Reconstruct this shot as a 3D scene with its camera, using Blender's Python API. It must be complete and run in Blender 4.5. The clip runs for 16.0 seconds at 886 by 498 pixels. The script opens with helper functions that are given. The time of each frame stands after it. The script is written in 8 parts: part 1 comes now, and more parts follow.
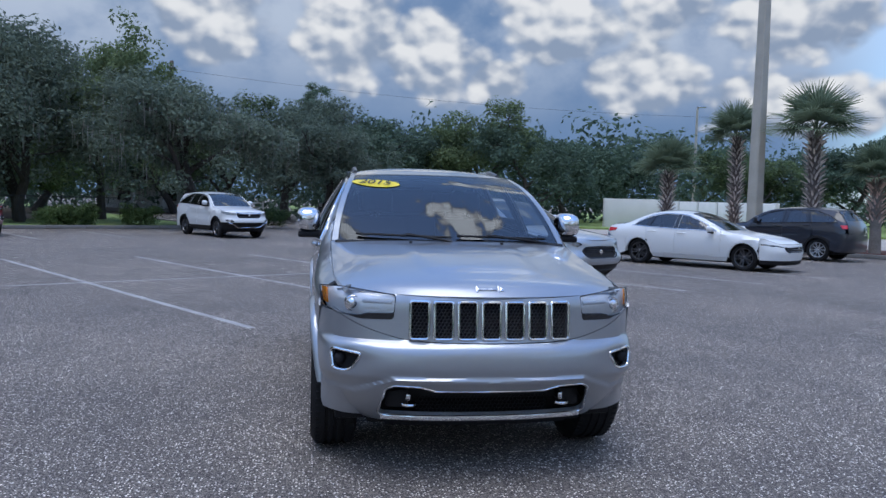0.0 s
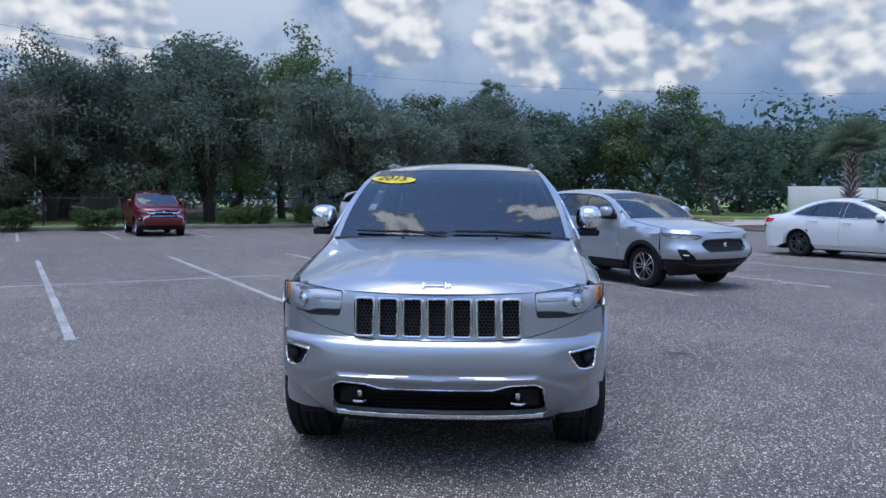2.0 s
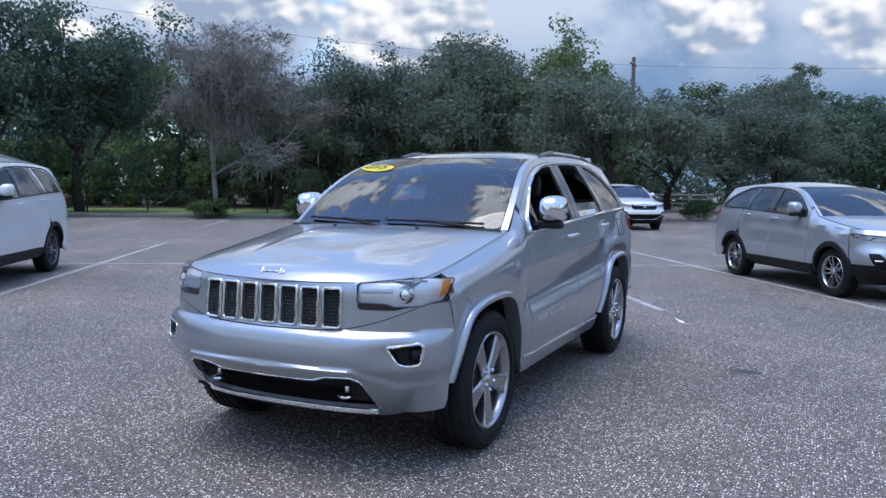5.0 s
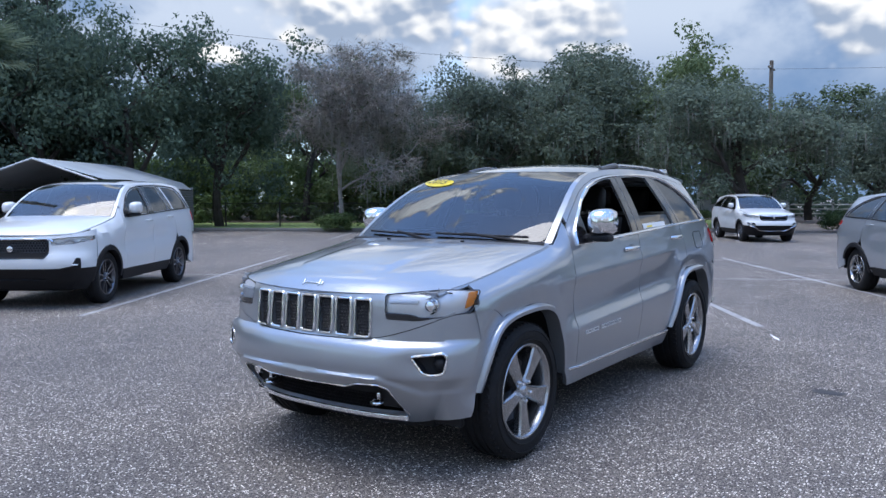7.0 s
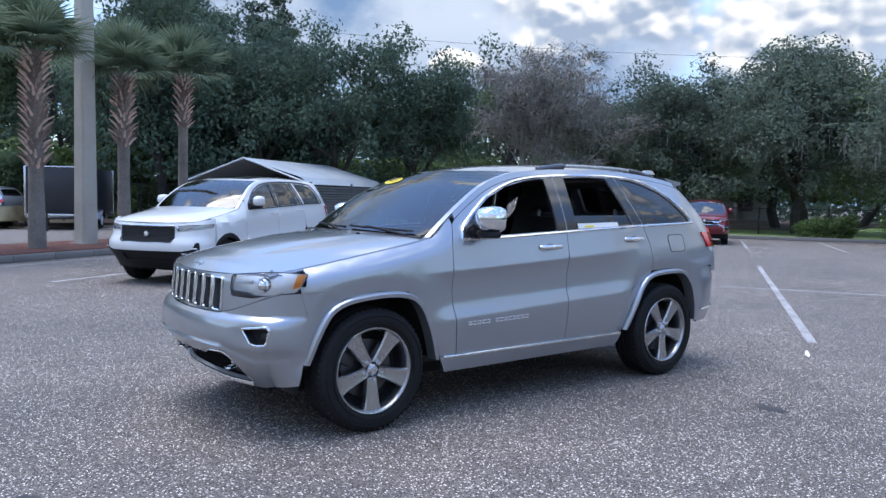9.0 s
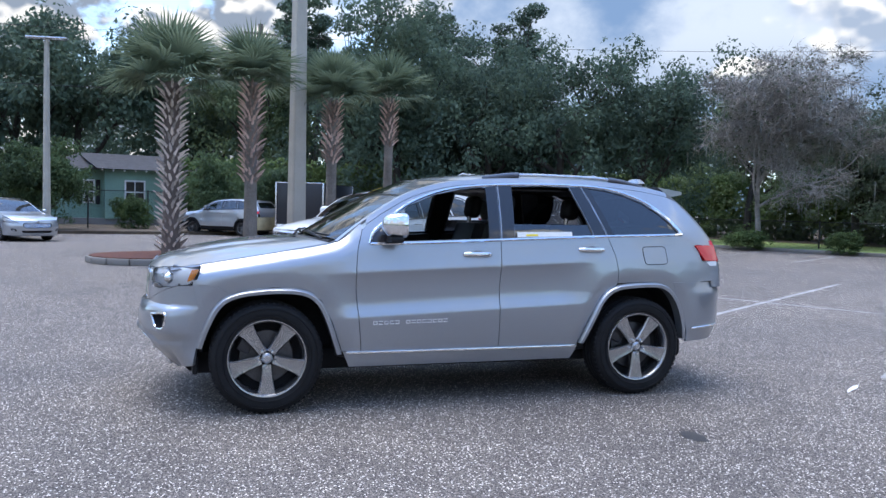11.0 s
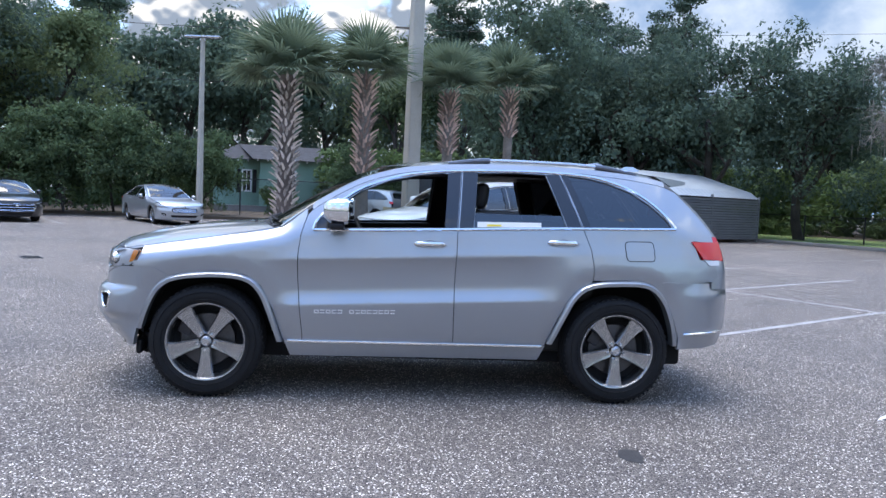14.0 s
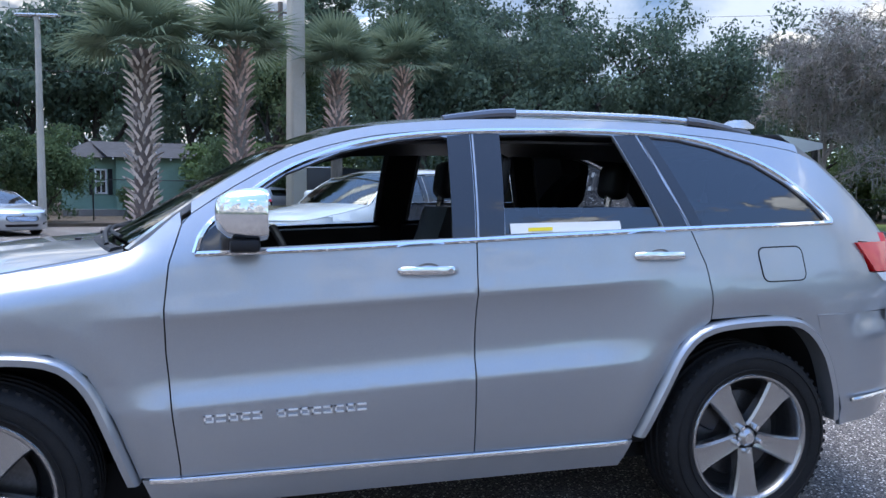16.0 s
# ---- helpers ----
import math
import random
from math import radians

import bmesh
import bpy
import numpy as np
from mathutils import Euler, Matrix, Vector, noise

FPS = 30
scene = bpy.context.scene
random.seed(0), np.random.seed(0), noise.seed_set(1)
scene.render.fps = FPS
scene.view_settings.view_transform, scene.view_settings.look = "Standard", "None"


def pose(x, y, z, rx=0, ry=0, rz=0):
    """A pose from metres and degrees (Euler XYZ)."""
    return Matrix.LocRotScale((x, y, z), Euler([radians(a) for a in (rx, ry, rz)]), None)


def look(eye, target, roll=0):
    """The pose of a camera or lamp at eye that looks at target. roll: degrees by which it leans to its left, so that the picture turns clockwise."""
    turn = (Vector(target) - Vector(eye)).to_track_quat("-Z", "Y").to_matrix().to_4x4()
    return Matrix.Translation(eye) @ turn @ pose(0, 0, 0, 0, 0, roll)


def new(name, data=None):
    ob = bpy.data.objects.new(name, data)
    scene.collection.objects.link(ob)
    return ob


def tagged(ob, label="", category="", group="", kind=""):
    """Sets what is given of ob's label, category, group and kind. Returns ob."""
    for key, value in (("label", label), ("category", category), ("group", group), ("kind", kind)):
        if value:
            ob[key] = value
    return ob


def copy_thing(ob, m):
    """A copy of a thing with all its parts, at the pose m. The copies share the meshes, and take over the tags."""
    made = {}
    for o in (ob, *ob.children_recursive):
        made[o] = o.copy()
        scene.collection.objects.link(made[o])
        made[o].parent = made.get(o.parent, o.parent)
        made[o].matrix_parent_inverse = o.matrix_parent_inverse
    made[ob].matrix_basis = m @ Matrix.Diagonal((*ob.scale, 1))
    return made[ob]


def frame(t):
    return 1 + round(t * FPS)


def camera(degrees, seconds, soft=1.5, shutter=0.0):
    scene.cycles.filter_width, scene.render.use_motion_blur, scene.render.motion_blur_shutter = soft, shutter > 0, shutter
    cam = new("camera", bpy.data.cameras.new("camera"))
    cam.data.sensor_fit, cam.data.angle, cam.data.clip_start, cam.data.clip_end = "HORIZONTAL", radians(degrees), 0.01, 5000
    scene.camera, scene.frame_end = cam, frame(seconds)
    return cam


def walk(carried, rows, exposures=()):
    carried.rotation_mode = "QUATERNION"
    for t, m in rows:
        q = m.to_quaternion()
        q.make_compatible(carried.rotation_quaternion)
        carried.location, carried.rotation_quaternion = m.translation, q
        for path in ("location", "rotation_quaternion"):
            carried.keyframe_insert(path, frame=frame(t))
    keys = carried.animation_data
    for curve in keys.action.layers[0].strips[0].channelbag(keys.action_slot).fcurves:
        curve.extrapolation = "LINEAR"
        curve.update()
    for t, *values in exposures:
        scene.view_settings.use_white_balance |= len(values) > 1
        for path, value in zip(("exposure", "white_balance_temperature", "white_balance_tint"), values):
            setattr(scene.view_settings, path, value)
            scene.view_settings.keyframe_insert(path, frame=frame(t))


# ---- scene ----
cam = camera(59.3, 16.0)
METRES, EYE, TILT, LEAN, TURN = 13.42, 1.462, 0.5, 0.2, -9.6
START_X, START_Y = -0.927, -6.173
ROWS = [
    (0.0, 0.0, 0.0, 0.0, 0.12, -3.87, -1.75),
    (0.5, 0.0383, 0.0058, 0.0006, 4.6, -4.02, -1.48),
    (1.0, 0.0669, 0.014, 0.0, 8.35, -4.16, -1.13),
    (1.5, 0.0825, 0.0154, 0.0015, 11.13, -4.29, -0.69),
    (2.0, 0.0899, 0.0154, 0.0017, 13.53, -4.5, -0.25),
    (2.5, 0.0996, 0.0178, 0.0013, 16.09, -4.68, -0.01),
    (3.0, 0.1234, 0.0311, -0.0002, 19.41, -4.88, -0.04),
    (3.5, 0.1595, 0.0469, -0.0002, 23.61, -5.05, -0.28),
    (4.0, 0.1962, 0.0688, -0.0011, 28.35, -5.18, -0.52),
    (6.5, 0.2729, 0.1115, 0.0008, 42.79, -4.31, 0.22),
    (7.0, 0.2806, 0.1168, 0.0005, 45.22, -4.13, 0.3),
    (7.5, 0.3013, 0.1362, -0.0006, 48.55, -4.06, 0.08),
    (8.0, 0.3348, 0.1611, -0.0007, 52.59, -4.06, -0.27),
    (8.5, 0.3683, 0.1931, -0.0014, 57.13, -4.13, -0.56),
    (9.0, 0.4017, 0.2294, -0.0013, 61.88, -4.09, -0.73),
    (11.5, 0.4824, 0.4418, -0.0038, 86.11, -3.16, -1.19),
    (12.0, 0.4813, 0.4796, -0.0048, 89.75, -3.27, -1.4),
    (12.5, 0.4808, 0.5074, -0.0037, 92.33, -3.45, -1.72),
    (13.0, 0.4796, 0.5189, -0.0034, 93.83, -3.73, -1.91),
    (13.5, 0.4755, 0.5198, -0.0036, 94.36, -3.92, -2.03),
    (14.0, 0.4602, 0.5145, -0.0037, 93.95, -4.01, -2.01),
    (14.5, 0.4222, 0.5021, -0.0049, 92.39, -3.96, -1.77),
    (15.0, 0.3743, 0.4905, -0.0056, 90.02, -3.9, -1.33),
    (15.5, 0.3209, 0.4774, -0.0068, 87.3, -4.03, -0.72),
    (16.0, 0.2666, 0.4654, -0.0081, 84.67, -4.29, -0.0),
]
walk(cam, [(t, pose(START_X, START_Y, EYE, TILT, LEAN, TURN) @ pose(METRES * x, METRES * y, METRES * z, 90 + pitch, roll, yaw)) for t, x, y, z, yaw, pitch, roll in ROWS],
     [(t, stops, kelvin, 10) for t, stops, kelvin in ((0.0, 1.10, 6200), (3.5, 1.42, 6250), (7.0, 1.58, 6400), (9.0, 1.72, 6450), (12.5, 1.95, 6650), (14.5, 2.00, 6650), (16.0, 1.97, 6500))])

# ---- world, sun and exposure ----
SUN_DIR = Vector((-0.14, -0.18, 0.96)).normalized()     # towards the sun, behind thin cloud
world = bpy.data.worlds.new("sky")
scene.world = world
world.use_nodes = True


# cumulus heaps over the back of the lot: bearing, elevation, half width and half height in degrees
CUMULUS = [(87.5, 12.0, 4.2, 4.8), (81.3, 10.6, 4.8, 3.7), (77.0, 8.8, 2.9, 1.8), (97.0, 12.4, 4.7, 4.0), (72.3, 12.8, 5.2, 3.5), (66.3, 9.0, 5.6, 2.8),
           (57.0, 12.0, 6.2, 3.3), (56.0, 7.2, 7.8, 2.7), (118.3, 11.2, 6.8, 4.6), (131.5, 13.4, 8.3, 3.7), (141.5, 9.8, 2.3, 1.3), (168.0, 15.2, 7.8, 3.2), (65.0, 14.2, 4.2, 2.9)]


def sky_nodes(tree):
    """Blue sky with towering cumulus over the back of the lot, and loose cloud elsewhere."""
    n, l = tree.nodes, tree.links
    n.clear()

    def node(kind, **kw):
        a = n.new(kind)
        for k, v in kw.items():
            a.inputs[k.replace("_", " ")].default_value = v
        return a

    def mth(op, a, b=None, clamp=False):
        m = n.new("ShaderNodeMath")
        m.operation, m.use_clamp = op, clamp
        for i, v in enumerate((a, b)):
            if v is None:
                continue
            if isinstance(v, (int, float)):
                m.inputs[i].default_value = v
            else:
                l.new(v, m.inputs[i])
        return m.outputs[0]

    def mapr(v, a, b, c=0.0, d=1.0):
        m = n.new("ShaderNodeMapRange")
        m.interpolation_type = "SMOOTHSTEP"
        l.new(v, m.inputs[0])
        for i, q in enumerate((a, b, c, d)):
            m.inputs[i + 1].default_value = q
        return m.outputs[0]

    def mix(f, a, b):
        m = n.new("ShaderNodeMix")
        m.data_type = "RGBA"
        for s, v in ((0, f), (6, a), (7, b)):
            if isinstance(v, tuple):
                m.inputs[s].default_value = (*v, 1)
            elif isinstance(v, (int, float)):
                m.inputs[s].default_value = v
            else:
                l.new(v, m.inputs[s])
        return m.outputs[2]

    tc = n.new("ShaderNodeTexCoord")
    sep = n.new("ShaderNodeSeparateXYZ")
    l.new(tc.outputs["Generated"], sep.inputs[0])
    x, y, z = sep.outputs
    sky = n.new("ShaderNodeTexSky")
    sky.sky_type, sky.sun_disc = "NISHITA", False
    sky.sun_elevation, sky.sun_rotation = math.asin(SUN_DIR.z), math.atan2(SUN_DIR.x, SUN_DIR.y)
    sky.air_density, sky.dust_density = 1.0, 0.6

    def shifted(dz, dx):
        m = n.new("ShaderNodeMapping")
        m.inputs["Location"].default_value = (dx, 0.0, dz)
        m.inputs["Scale"].default_value = (1.0, 1.0, 1.35)
        l.new(tc.outputs["Generated"], m.inputs[0])
        return m.outputs[0]

    def fbm(vec, scale, detail, rough=0.55, off=0.0):
        a = n.new("ShaderNodeTexNoise")
        a.inputs["Scale"].default_value, a.inputs["Detail"].default_value = scale, detail
        a.inputs["Roughness"].default_value = rough
        l.new(vec, a.inputs["Vector"])
        return a.outputs[0]

    def billow(vec, scale):
        a = n.new("ShaderNodeTexVoronoi")
        a.feature = "SMOOTH_F1"
        a.inputs["Scale"].default_value, a.inputs["Smoothness"].default_value = scale, 0.25
        l.new(vec, a.inputs["Vector"])
        return mth("SUBTRACT", 1.0, a.outputs["Distance"])

    def vmath(op, a, b=None):
        m = n.new("ShaderNodeVectorMath")
        m.operation = op
        for i, v in enumerate((a, b)):
            if isinstance(v, tuple):
                m.inputs[i].default_value = v
            elif v is not None:
                l.new(v, m.inputs[i])
        return m.outputs["Value"] if op == "LENGTH" else m.outputs[0]

    az = mth("MULTIPLY", mth("ARCTAN2", y, x), 180 / math.pi)
    el = mth("MULTIPLY", mth("ARCSINE", z), 180 / math.pi)
    aim = n.new("ShaderNodeCombineXYZ")
    l.new(az, aim.inputs[0]), l.new(el, aim.inputs[1])

    def heaps(dx, dy):
        """How deep inside a cumulus heap a bearing lies, 1 at its middle and 0 at its edge."""
        best = None
        for a, e, w, h in CUMULUS:
            d = vmath("LENGTH", vmath("MULTIPLY", vmath("SUBTRACT", aim.outputs[0], (a - dx, e - dy, 0)), (1 / w, 1 / h, 0)))
            d = mth("SUBTRACT", 1.0, d)
            best = d if best is None else mth("MAXIMUM", best, d)
        return best

    def puffs(dz, dx):
        """The cauliflower relief of cloud tops, about 0."""
        v = shifted(dz, dx)
        h = mth("ADD", mth("MULTIPLY", billow(v, 11.0), 0.55), mth("MULTIPLY", billow(v, 27.0), 0.42))
        h = mth("ADD", h, mth("MULTIPLY", billow(v, 64.0), 0.12))
        h = mth("ADD", h, mth("MULTIPLY", fbm(v, 34.0, 5.0, 0.55), 0.16))
        return mth("SUBTRACT", h, 0.755)

    low = mapr(el, 24.0, 15.0)
    zone = mth("MULTIPLY", mth("MULTIPLY", mapr(az, 36.0, 48.0), mapr(az, 176.0, 164.0)), low)
    relief = puffs(0.0, 0.0)
    slope = mth("SUBTRACT", relief, puffs(0.012, 0.006))
    inside_of = heaps(0.0, 0.0)
    heap_d = mth("ADD", inside_of, mth("MULTIPLY", relief, 1.0))
    heap_mask = mth("MULTIPLY", mapr(heap_d, -0.08, 0.22), zone)
    tilt = mth("SUBTRACT", inside_of, heaps(0.4, 1.0))
    heap_lit = mapr(mth("ADD", mth("MULTIPLY", tilt, 0.70), mth("MULTIPLY", slope, 2.4)), -0.38, 0.50)
    heap_colour = mix(heap_lit, (0.090, 0.112, 0.150), (0.262, 0.262, 0.262))

    # looser cloud over the rest of the sky
    v0 = shifted(0.0, 0.0)
    loose = mth("ADD", mth("MULTIPLY", fbm(v0, 3.2, 3.0, 0.5), 1.0), mth("MULTIPLY", fbm(v0, 8.0, 7.0, 0.6), 0.45))
    loose = mth("ADD", loose, mth("MULTIPLY", relief, 0.20))
    loose = mth("ADD", loose, mth("MULTIPLY", mapr(el, 45.0, 10.0), 0.10))
    thin = mth("MULTIPLY", mapr(el, 24.0, 40.0), 0.055)
    loose = mth("SUBTRACT", loose, thin)
    loose_mask = mth("MULTIPLY", mapr(loose, 0.72, 0.775), mth("SUBTRACT", 1.0, zone))
    loose_lit = mth("MULTIPLY", mapr(slope, -0.05, 0.09), mapr(loose, 0.80, 1.02, 1.0, 0.45))
    loose_colour = mix(loose_lit, (0.065, 0.080, 0.105), (0.24, 0.24, 0.24))
    loose_colour = mix(mth("MULTIPLY", mapr(el, 26.0, 46.0), mapr(loose, 0.735, 0.81)), loose_colour, (0.57, 0.62, 0.69))

    skyc = n.new("ShaderNodeMix")
    skyc.data_type, skyc.blend_type = "RGBA", "MULTIPLY"
    skyc.inputs[0].default_value = 1.0
    l.new(sky.outputs[0], skyc.inputs[6])
    l.new(mix(mapr(el, 18.0, 40.0), (0.070, 0.078, 0.086), (0.080, 0.092, 0.108)), skyc.inputs[7])
    # a broken sheet of grey-blue cloud behind the heaps, paler higher up
    patchy = mapr(fbm(shifted(0.3, 0.7), 5.0, 6.0, 0.55), 0.36, 0.60)
    grey = mix(mth("MULTIPLY", mth("MULTIPLY", patchy, mapr(el, 4.0, 13.0)), 0.9), (0.050, 0.081, 0.138), (0.165, 0.188, 0.225))
    clear = mth("MAXIMUM", mapr(az, 58.0, 46.0), mth("MULTIPLY", mapr(az, 118.0, 128.0), mapr(fbm(shifted(0.9, 0.2), 4.0, 3.0, 0.5), 0.50, 0.62)))
    veil = mth("MULTIPLY", mapr(el, 40.0, 18.0), mth("SUBTRACT", 1.0, mth("MULTIPLY", clear, 0.75)))
    base = mix(veil, skyc.outputs[2], grey)
    final = mix(heap_mask, mix(loose_mask, base, loose_colour), heap_colour)
    bg = n.new("ShaderNodeBackground")
    l.new(final, bg.inputs[0])
    bg.inputs[1].default_value = 1.38
    out = n.new("ShaderNodeOutputWorld")
    l.new(bg.outputs[0], out.inputs[0])


sky_nodes(world.node_tree)
sun = new("sun", bpy.data.lights.new("sun", "SUN"))
sun.data.energy, sun.data.angle, sun.data.color = 0.78, radians(48), (1.0, 0.95, 0.88)
sun.matrix_world = look(SUN_DIR * 50, (0, 0, 0))

# ---- materials ----
def material(name, colour, rough=0.5, metal=0.0, coat=0.0, spec=0.5, vary=0.0, scale=4.0, fine=0.0, fine_scale=60.0, bump=0.0, bump_scale=80.0, alpha=1.0, per_object=0.0):
    """A Principled material whose colour wanders at two scales, with fine relief."""
    m = bpy.data.materials.new(name)
    m.use_nodes = True
    n, l = m.node_tree.nodes, m.node_tree.links
    b = n["Principled BSDF"]
    b.inputs["Base Color"].default_value = (*colour, 1)
    b.inputs["Roughness"].default_value, b.inputs["Metallic"].default_value = rough, metal
    b.inputs["Coat Weight"].default_value, b.inputs["Coat Roughness"].default_value = coat, 0.03
    b.inputs["Specular IOR Level"].default_value = spec
    m.diffuse_color = (*colour, 1)
    if vary or fine or bump or per_object:
        tc = n.new("ShaderNodeTexCoord")
        vec = tc.outputs["Object"]
        value = None

        def noise_of(s, detail):
            t = n.new("ShaderNodeTexNoise")
            t.inputs["Scale"].default_value, t.inputs["Detail"].default_value = s, detail
            l.new(vec, t.inputs["Vector"])
            return t.outputs[0]

        def plus(a, s, k):
            r = n.new("ShaderNodeMapRange")
            l.new(s, r.inputs[0])
            for i, q in enumerate((0.25, 0.75, -k, k)):
                r.inputs[i + 1].default_value = q
            if a is None:
                return r.outputs[0]
            q = n.new("ShaderNodeMath")
            l.new(a, q.inputs[0]), l.new(r.outputs[0], q.inputs[1])
            return q.outputs[0]

        if vary:
            value = plus(value, noise_of(scale, 4), vary)
        if fine:
            value = plus(value, noise_of(fine_scale, 3), fine)
        if per_object:
            oi = n.new("ShaderNodeObjectInfo")
            value = plus(value, oi.outputs["Random"], per_object)
        if value is not None:
            q = n.new("ShaderNodeMath")
            q.inputs[1].default_value = 1.0
            l.new(value, q.inputs[0])
            h = n.new("ShaderNodeHueSaturation")
            h.inputs["Color"].default_value = (*colour, 1)
            l.new(q.outputs[0], h.inputs["Value"])
            l.new(h.outputs[0], b.inputs["Base Color"])
        if bump:
            u = n.new("ShaderNodeBump")
            u.inputs["Strength"].default_value, u.inputs["Distance"].default_value = bump, 0.01
            l.new(noise_of(bump_scale, 4), u.inputs["Height"])
            l.new(u.outputs[0], b.inputs["Normal"])
    return m


def glass(name, colour, alpha, rough=0.0, ior=1.6):
    """Thin tinted pane: a coloured see-through sheet with mirror gloss by Fresnel."""
    m = bpy.data.materials.new(name)
    m.use_nodes = True
    n, l = m.node_tree.nodes, m.node_tree.links
    n.clear()
    t, g, x, f, o = (n.new(k) for k in ("ShaderNodeBsdfTransparent", "ShaderNodeBsdfGlossy", "ShaderNodeMixShader", "ShaderNodeFresnel", "ShaderNodeOutputMaterial"))
    t.inputs[0].default_value = (*[alpha * c for c in colour], 1)
    g.inputs["Roughness"].default_value = rough
    f.inputs["IOR"].default_value = ior
    l.new(f.outputs[0], x.inputs[0]), l.new(t.outputs[0], x.inputs[1]), l.new(g.outputs[0], x.inputs[2]), l.new(x.outputs[0], o.inputs[0])
    m.diffuse_color = (*colour, 1)
    return m


def car_paint(name, colour, metal=0.0, rough=0.35, flake=0.0):
    m = material(name, colour, rough, metal, coat=1.0)
    n, l = m.node_tree.nodes, m.node_tree.links
    b = n["Principled BSDF"]
    tc = n.new("ShaderNodeTexCoord")
    dust = n.new("ShaderNodeTexNoise")
    dust.inputs["Scale"].default_value, dust.inputs["Detail"].default_value = 3.0, 6.0
    l.new(tc.outputs["Object"], dust.inputs["Vector"])
    r = n.new("ShaderNodeMapRange")
    l.new(dust.outputs[0], r.inputs[0])
    for i, q in enumerate((0.35, 0.8, 0.0, 0.05)):
        r.inputs[i + 1].default_value = q
    l.new(r.outputs[0], b.inputs["Coat Roughness"])
    if flake:
        v = n.new("ShaderNodeTexVoronoi")
        v.inputs["Scale"].default_value = 900.0
        l.new(tc.outputs["Object"], v.inputs["Vector"])
        h = n.new("ShaderNodeHueSaturation")
        h.inputs["Color"].default_value = (*colour, 1)
        k = n.new("ShaderNodeMapRange")
        sep = n.new("ShaderNodeSeparateColor")
        l.new(v.outputs["Color"], sep.inputs[0]), l.new(sep.outputs[0], k.inputs[0])
        k.inputs[3].default_value, k.inputs[4].default_value = 1 - flake, 1 + flake
        l.new(k.outputs[0], h.inputs["Value"]), l.new(h.outputs[0], b.inputs["Base Color"])
    return m


CHROME = material("chrome", (0.82, 0.83, 0.85), 0.05, 1.0)
SATIN = material("satin_metal", (0.60, 0.61, 0.63), 0.25, 1.0)
DARK_METAL = material("dark_metal", (0.05, 0.05, 0.055), 0.45, 0.6)
RUBBER = material("tyre_rubber", (0.011, 0.011, 0.012), 0.7, spec=0.25, vary=0.25, scale=9, fine=0.2, bump=0.25, bump_scale=120)
TRIM = material("black_trim", (0.012, 0.012, 0.014), 0.55, spec=0.25, fine=0.15, fine_scale=200, bump=0.1, bump_scale=300)
GLOSS_BLACK = material("gloss_black", (0.012, 0.012, 0.014), 0.12, coat=0.5)
LINER = material("dark_liner", (0.006, 0.006, 0.007), 0.9)
CABIN = material("black_leather", (0.012, 0.012, 0.013), 0.55, vary=0.2, bump=0.15, bump_scale=150)
AMBER = material("amber_lens", (0.92, 0.30, 0.02), 0.12, coat=1.0)
RED_LENS = material("red_lens", (0.62, 0.015, 0.02), 0.12, coat=1.0)
LENS = glass("clear_lens", (0.98, 0.98, 0.99), 1.0, 0.0, 1.4)
GLASS = glass("tinted_glass", (0.62, 0.70, 0.74), 0.60, 0.0, 2.1)
DARK_GLASS = glass("privacy_glass", (0.25, 0.27, 0.30), 0.35, 0.0, 2.05)
LAMP_BOWL = material("lamp_reflector", (0.80, 0.81, 0.82), 0.22, 0.3)
GRILLE = material("grille_plastic", (0.055, 0.055, 0.06), 0.28)
WHITE_LENS = material("white_lens", (0.75, 0.77, 0.80), 0.15, coat=1.0)
PAPER = material("paper", (0.72, 0.72, 0.70), 0.7)
YELLOW = material("yellow_vinyl", (0.80, 0.62, 0.02), 0.4)
INK = material("dark_ink", (0.02, 0.02, 0.03), 0.6)
DISC = material("brake_disc", (0.10, 0.10, 0.105), 0.4, 0.9, fine=0.2, fine_scale=90)


# ---- mesh tools ----
def curve(*pts):
    """Smooth interpolation through (x, y) points without overshoot."""
    xs, ys = (np.array([p[i] for p in pts], float) for i in (0, 1))
    d = np.diff(ys) / np.diff(xs)
    m = np.zeros(len(xs))
    m[0], m[-1] = d[0], d[-1]
    for i in range(1, len(xs) - 1):
        if d[i - 1] * d[i] > 0:
            m[i] = 2 * d[i - 1] * d[i] / (d[i - 1] + d[i])

    def f(x):
        x = np.clip(np.asarray(x, float), xs[0], xs[-1])
        i = np.clip(np.searchsorted(xs, x) - 1, 0, len(xs) - 2)
        h = xs[i + 1] - xs[i]
        t = (x - xs[i]) / h
        return (2 * t**3 - 3 * t**2 + 1) * ys[i] + (t**3 - 2 * t**2 + t) * h * m[i] + (3 * t**2 - 2 * t**3) * ys[i + 1] + (t**3 - t**2) * h * m[i + 1]

    return f


def path(pts, step=0.02):
    """A smooth polyline (Catmull-Rom) through points of any dimension, cut at about step."""
    p = np.array(pts, float)
    out = []
    for i in range(len(p) - 1):
        a, b, c, d = p[max(i - 1, 0)], p[i], p[i + 1], p[min(i + 2, len(p) - 1)]
        k = max(int(np.linalg.norm(c - b) / step), 1)
        for j in range(k):
            t = j / k
            out.append(0.5 * (2 * b + (c - a) * t + (2 * a - 5 * b + 4 * c - d) * t * t + (3 * b - a - 3 * c + d) * t**3))
    out.append(p[-1])
    return np.array(out)


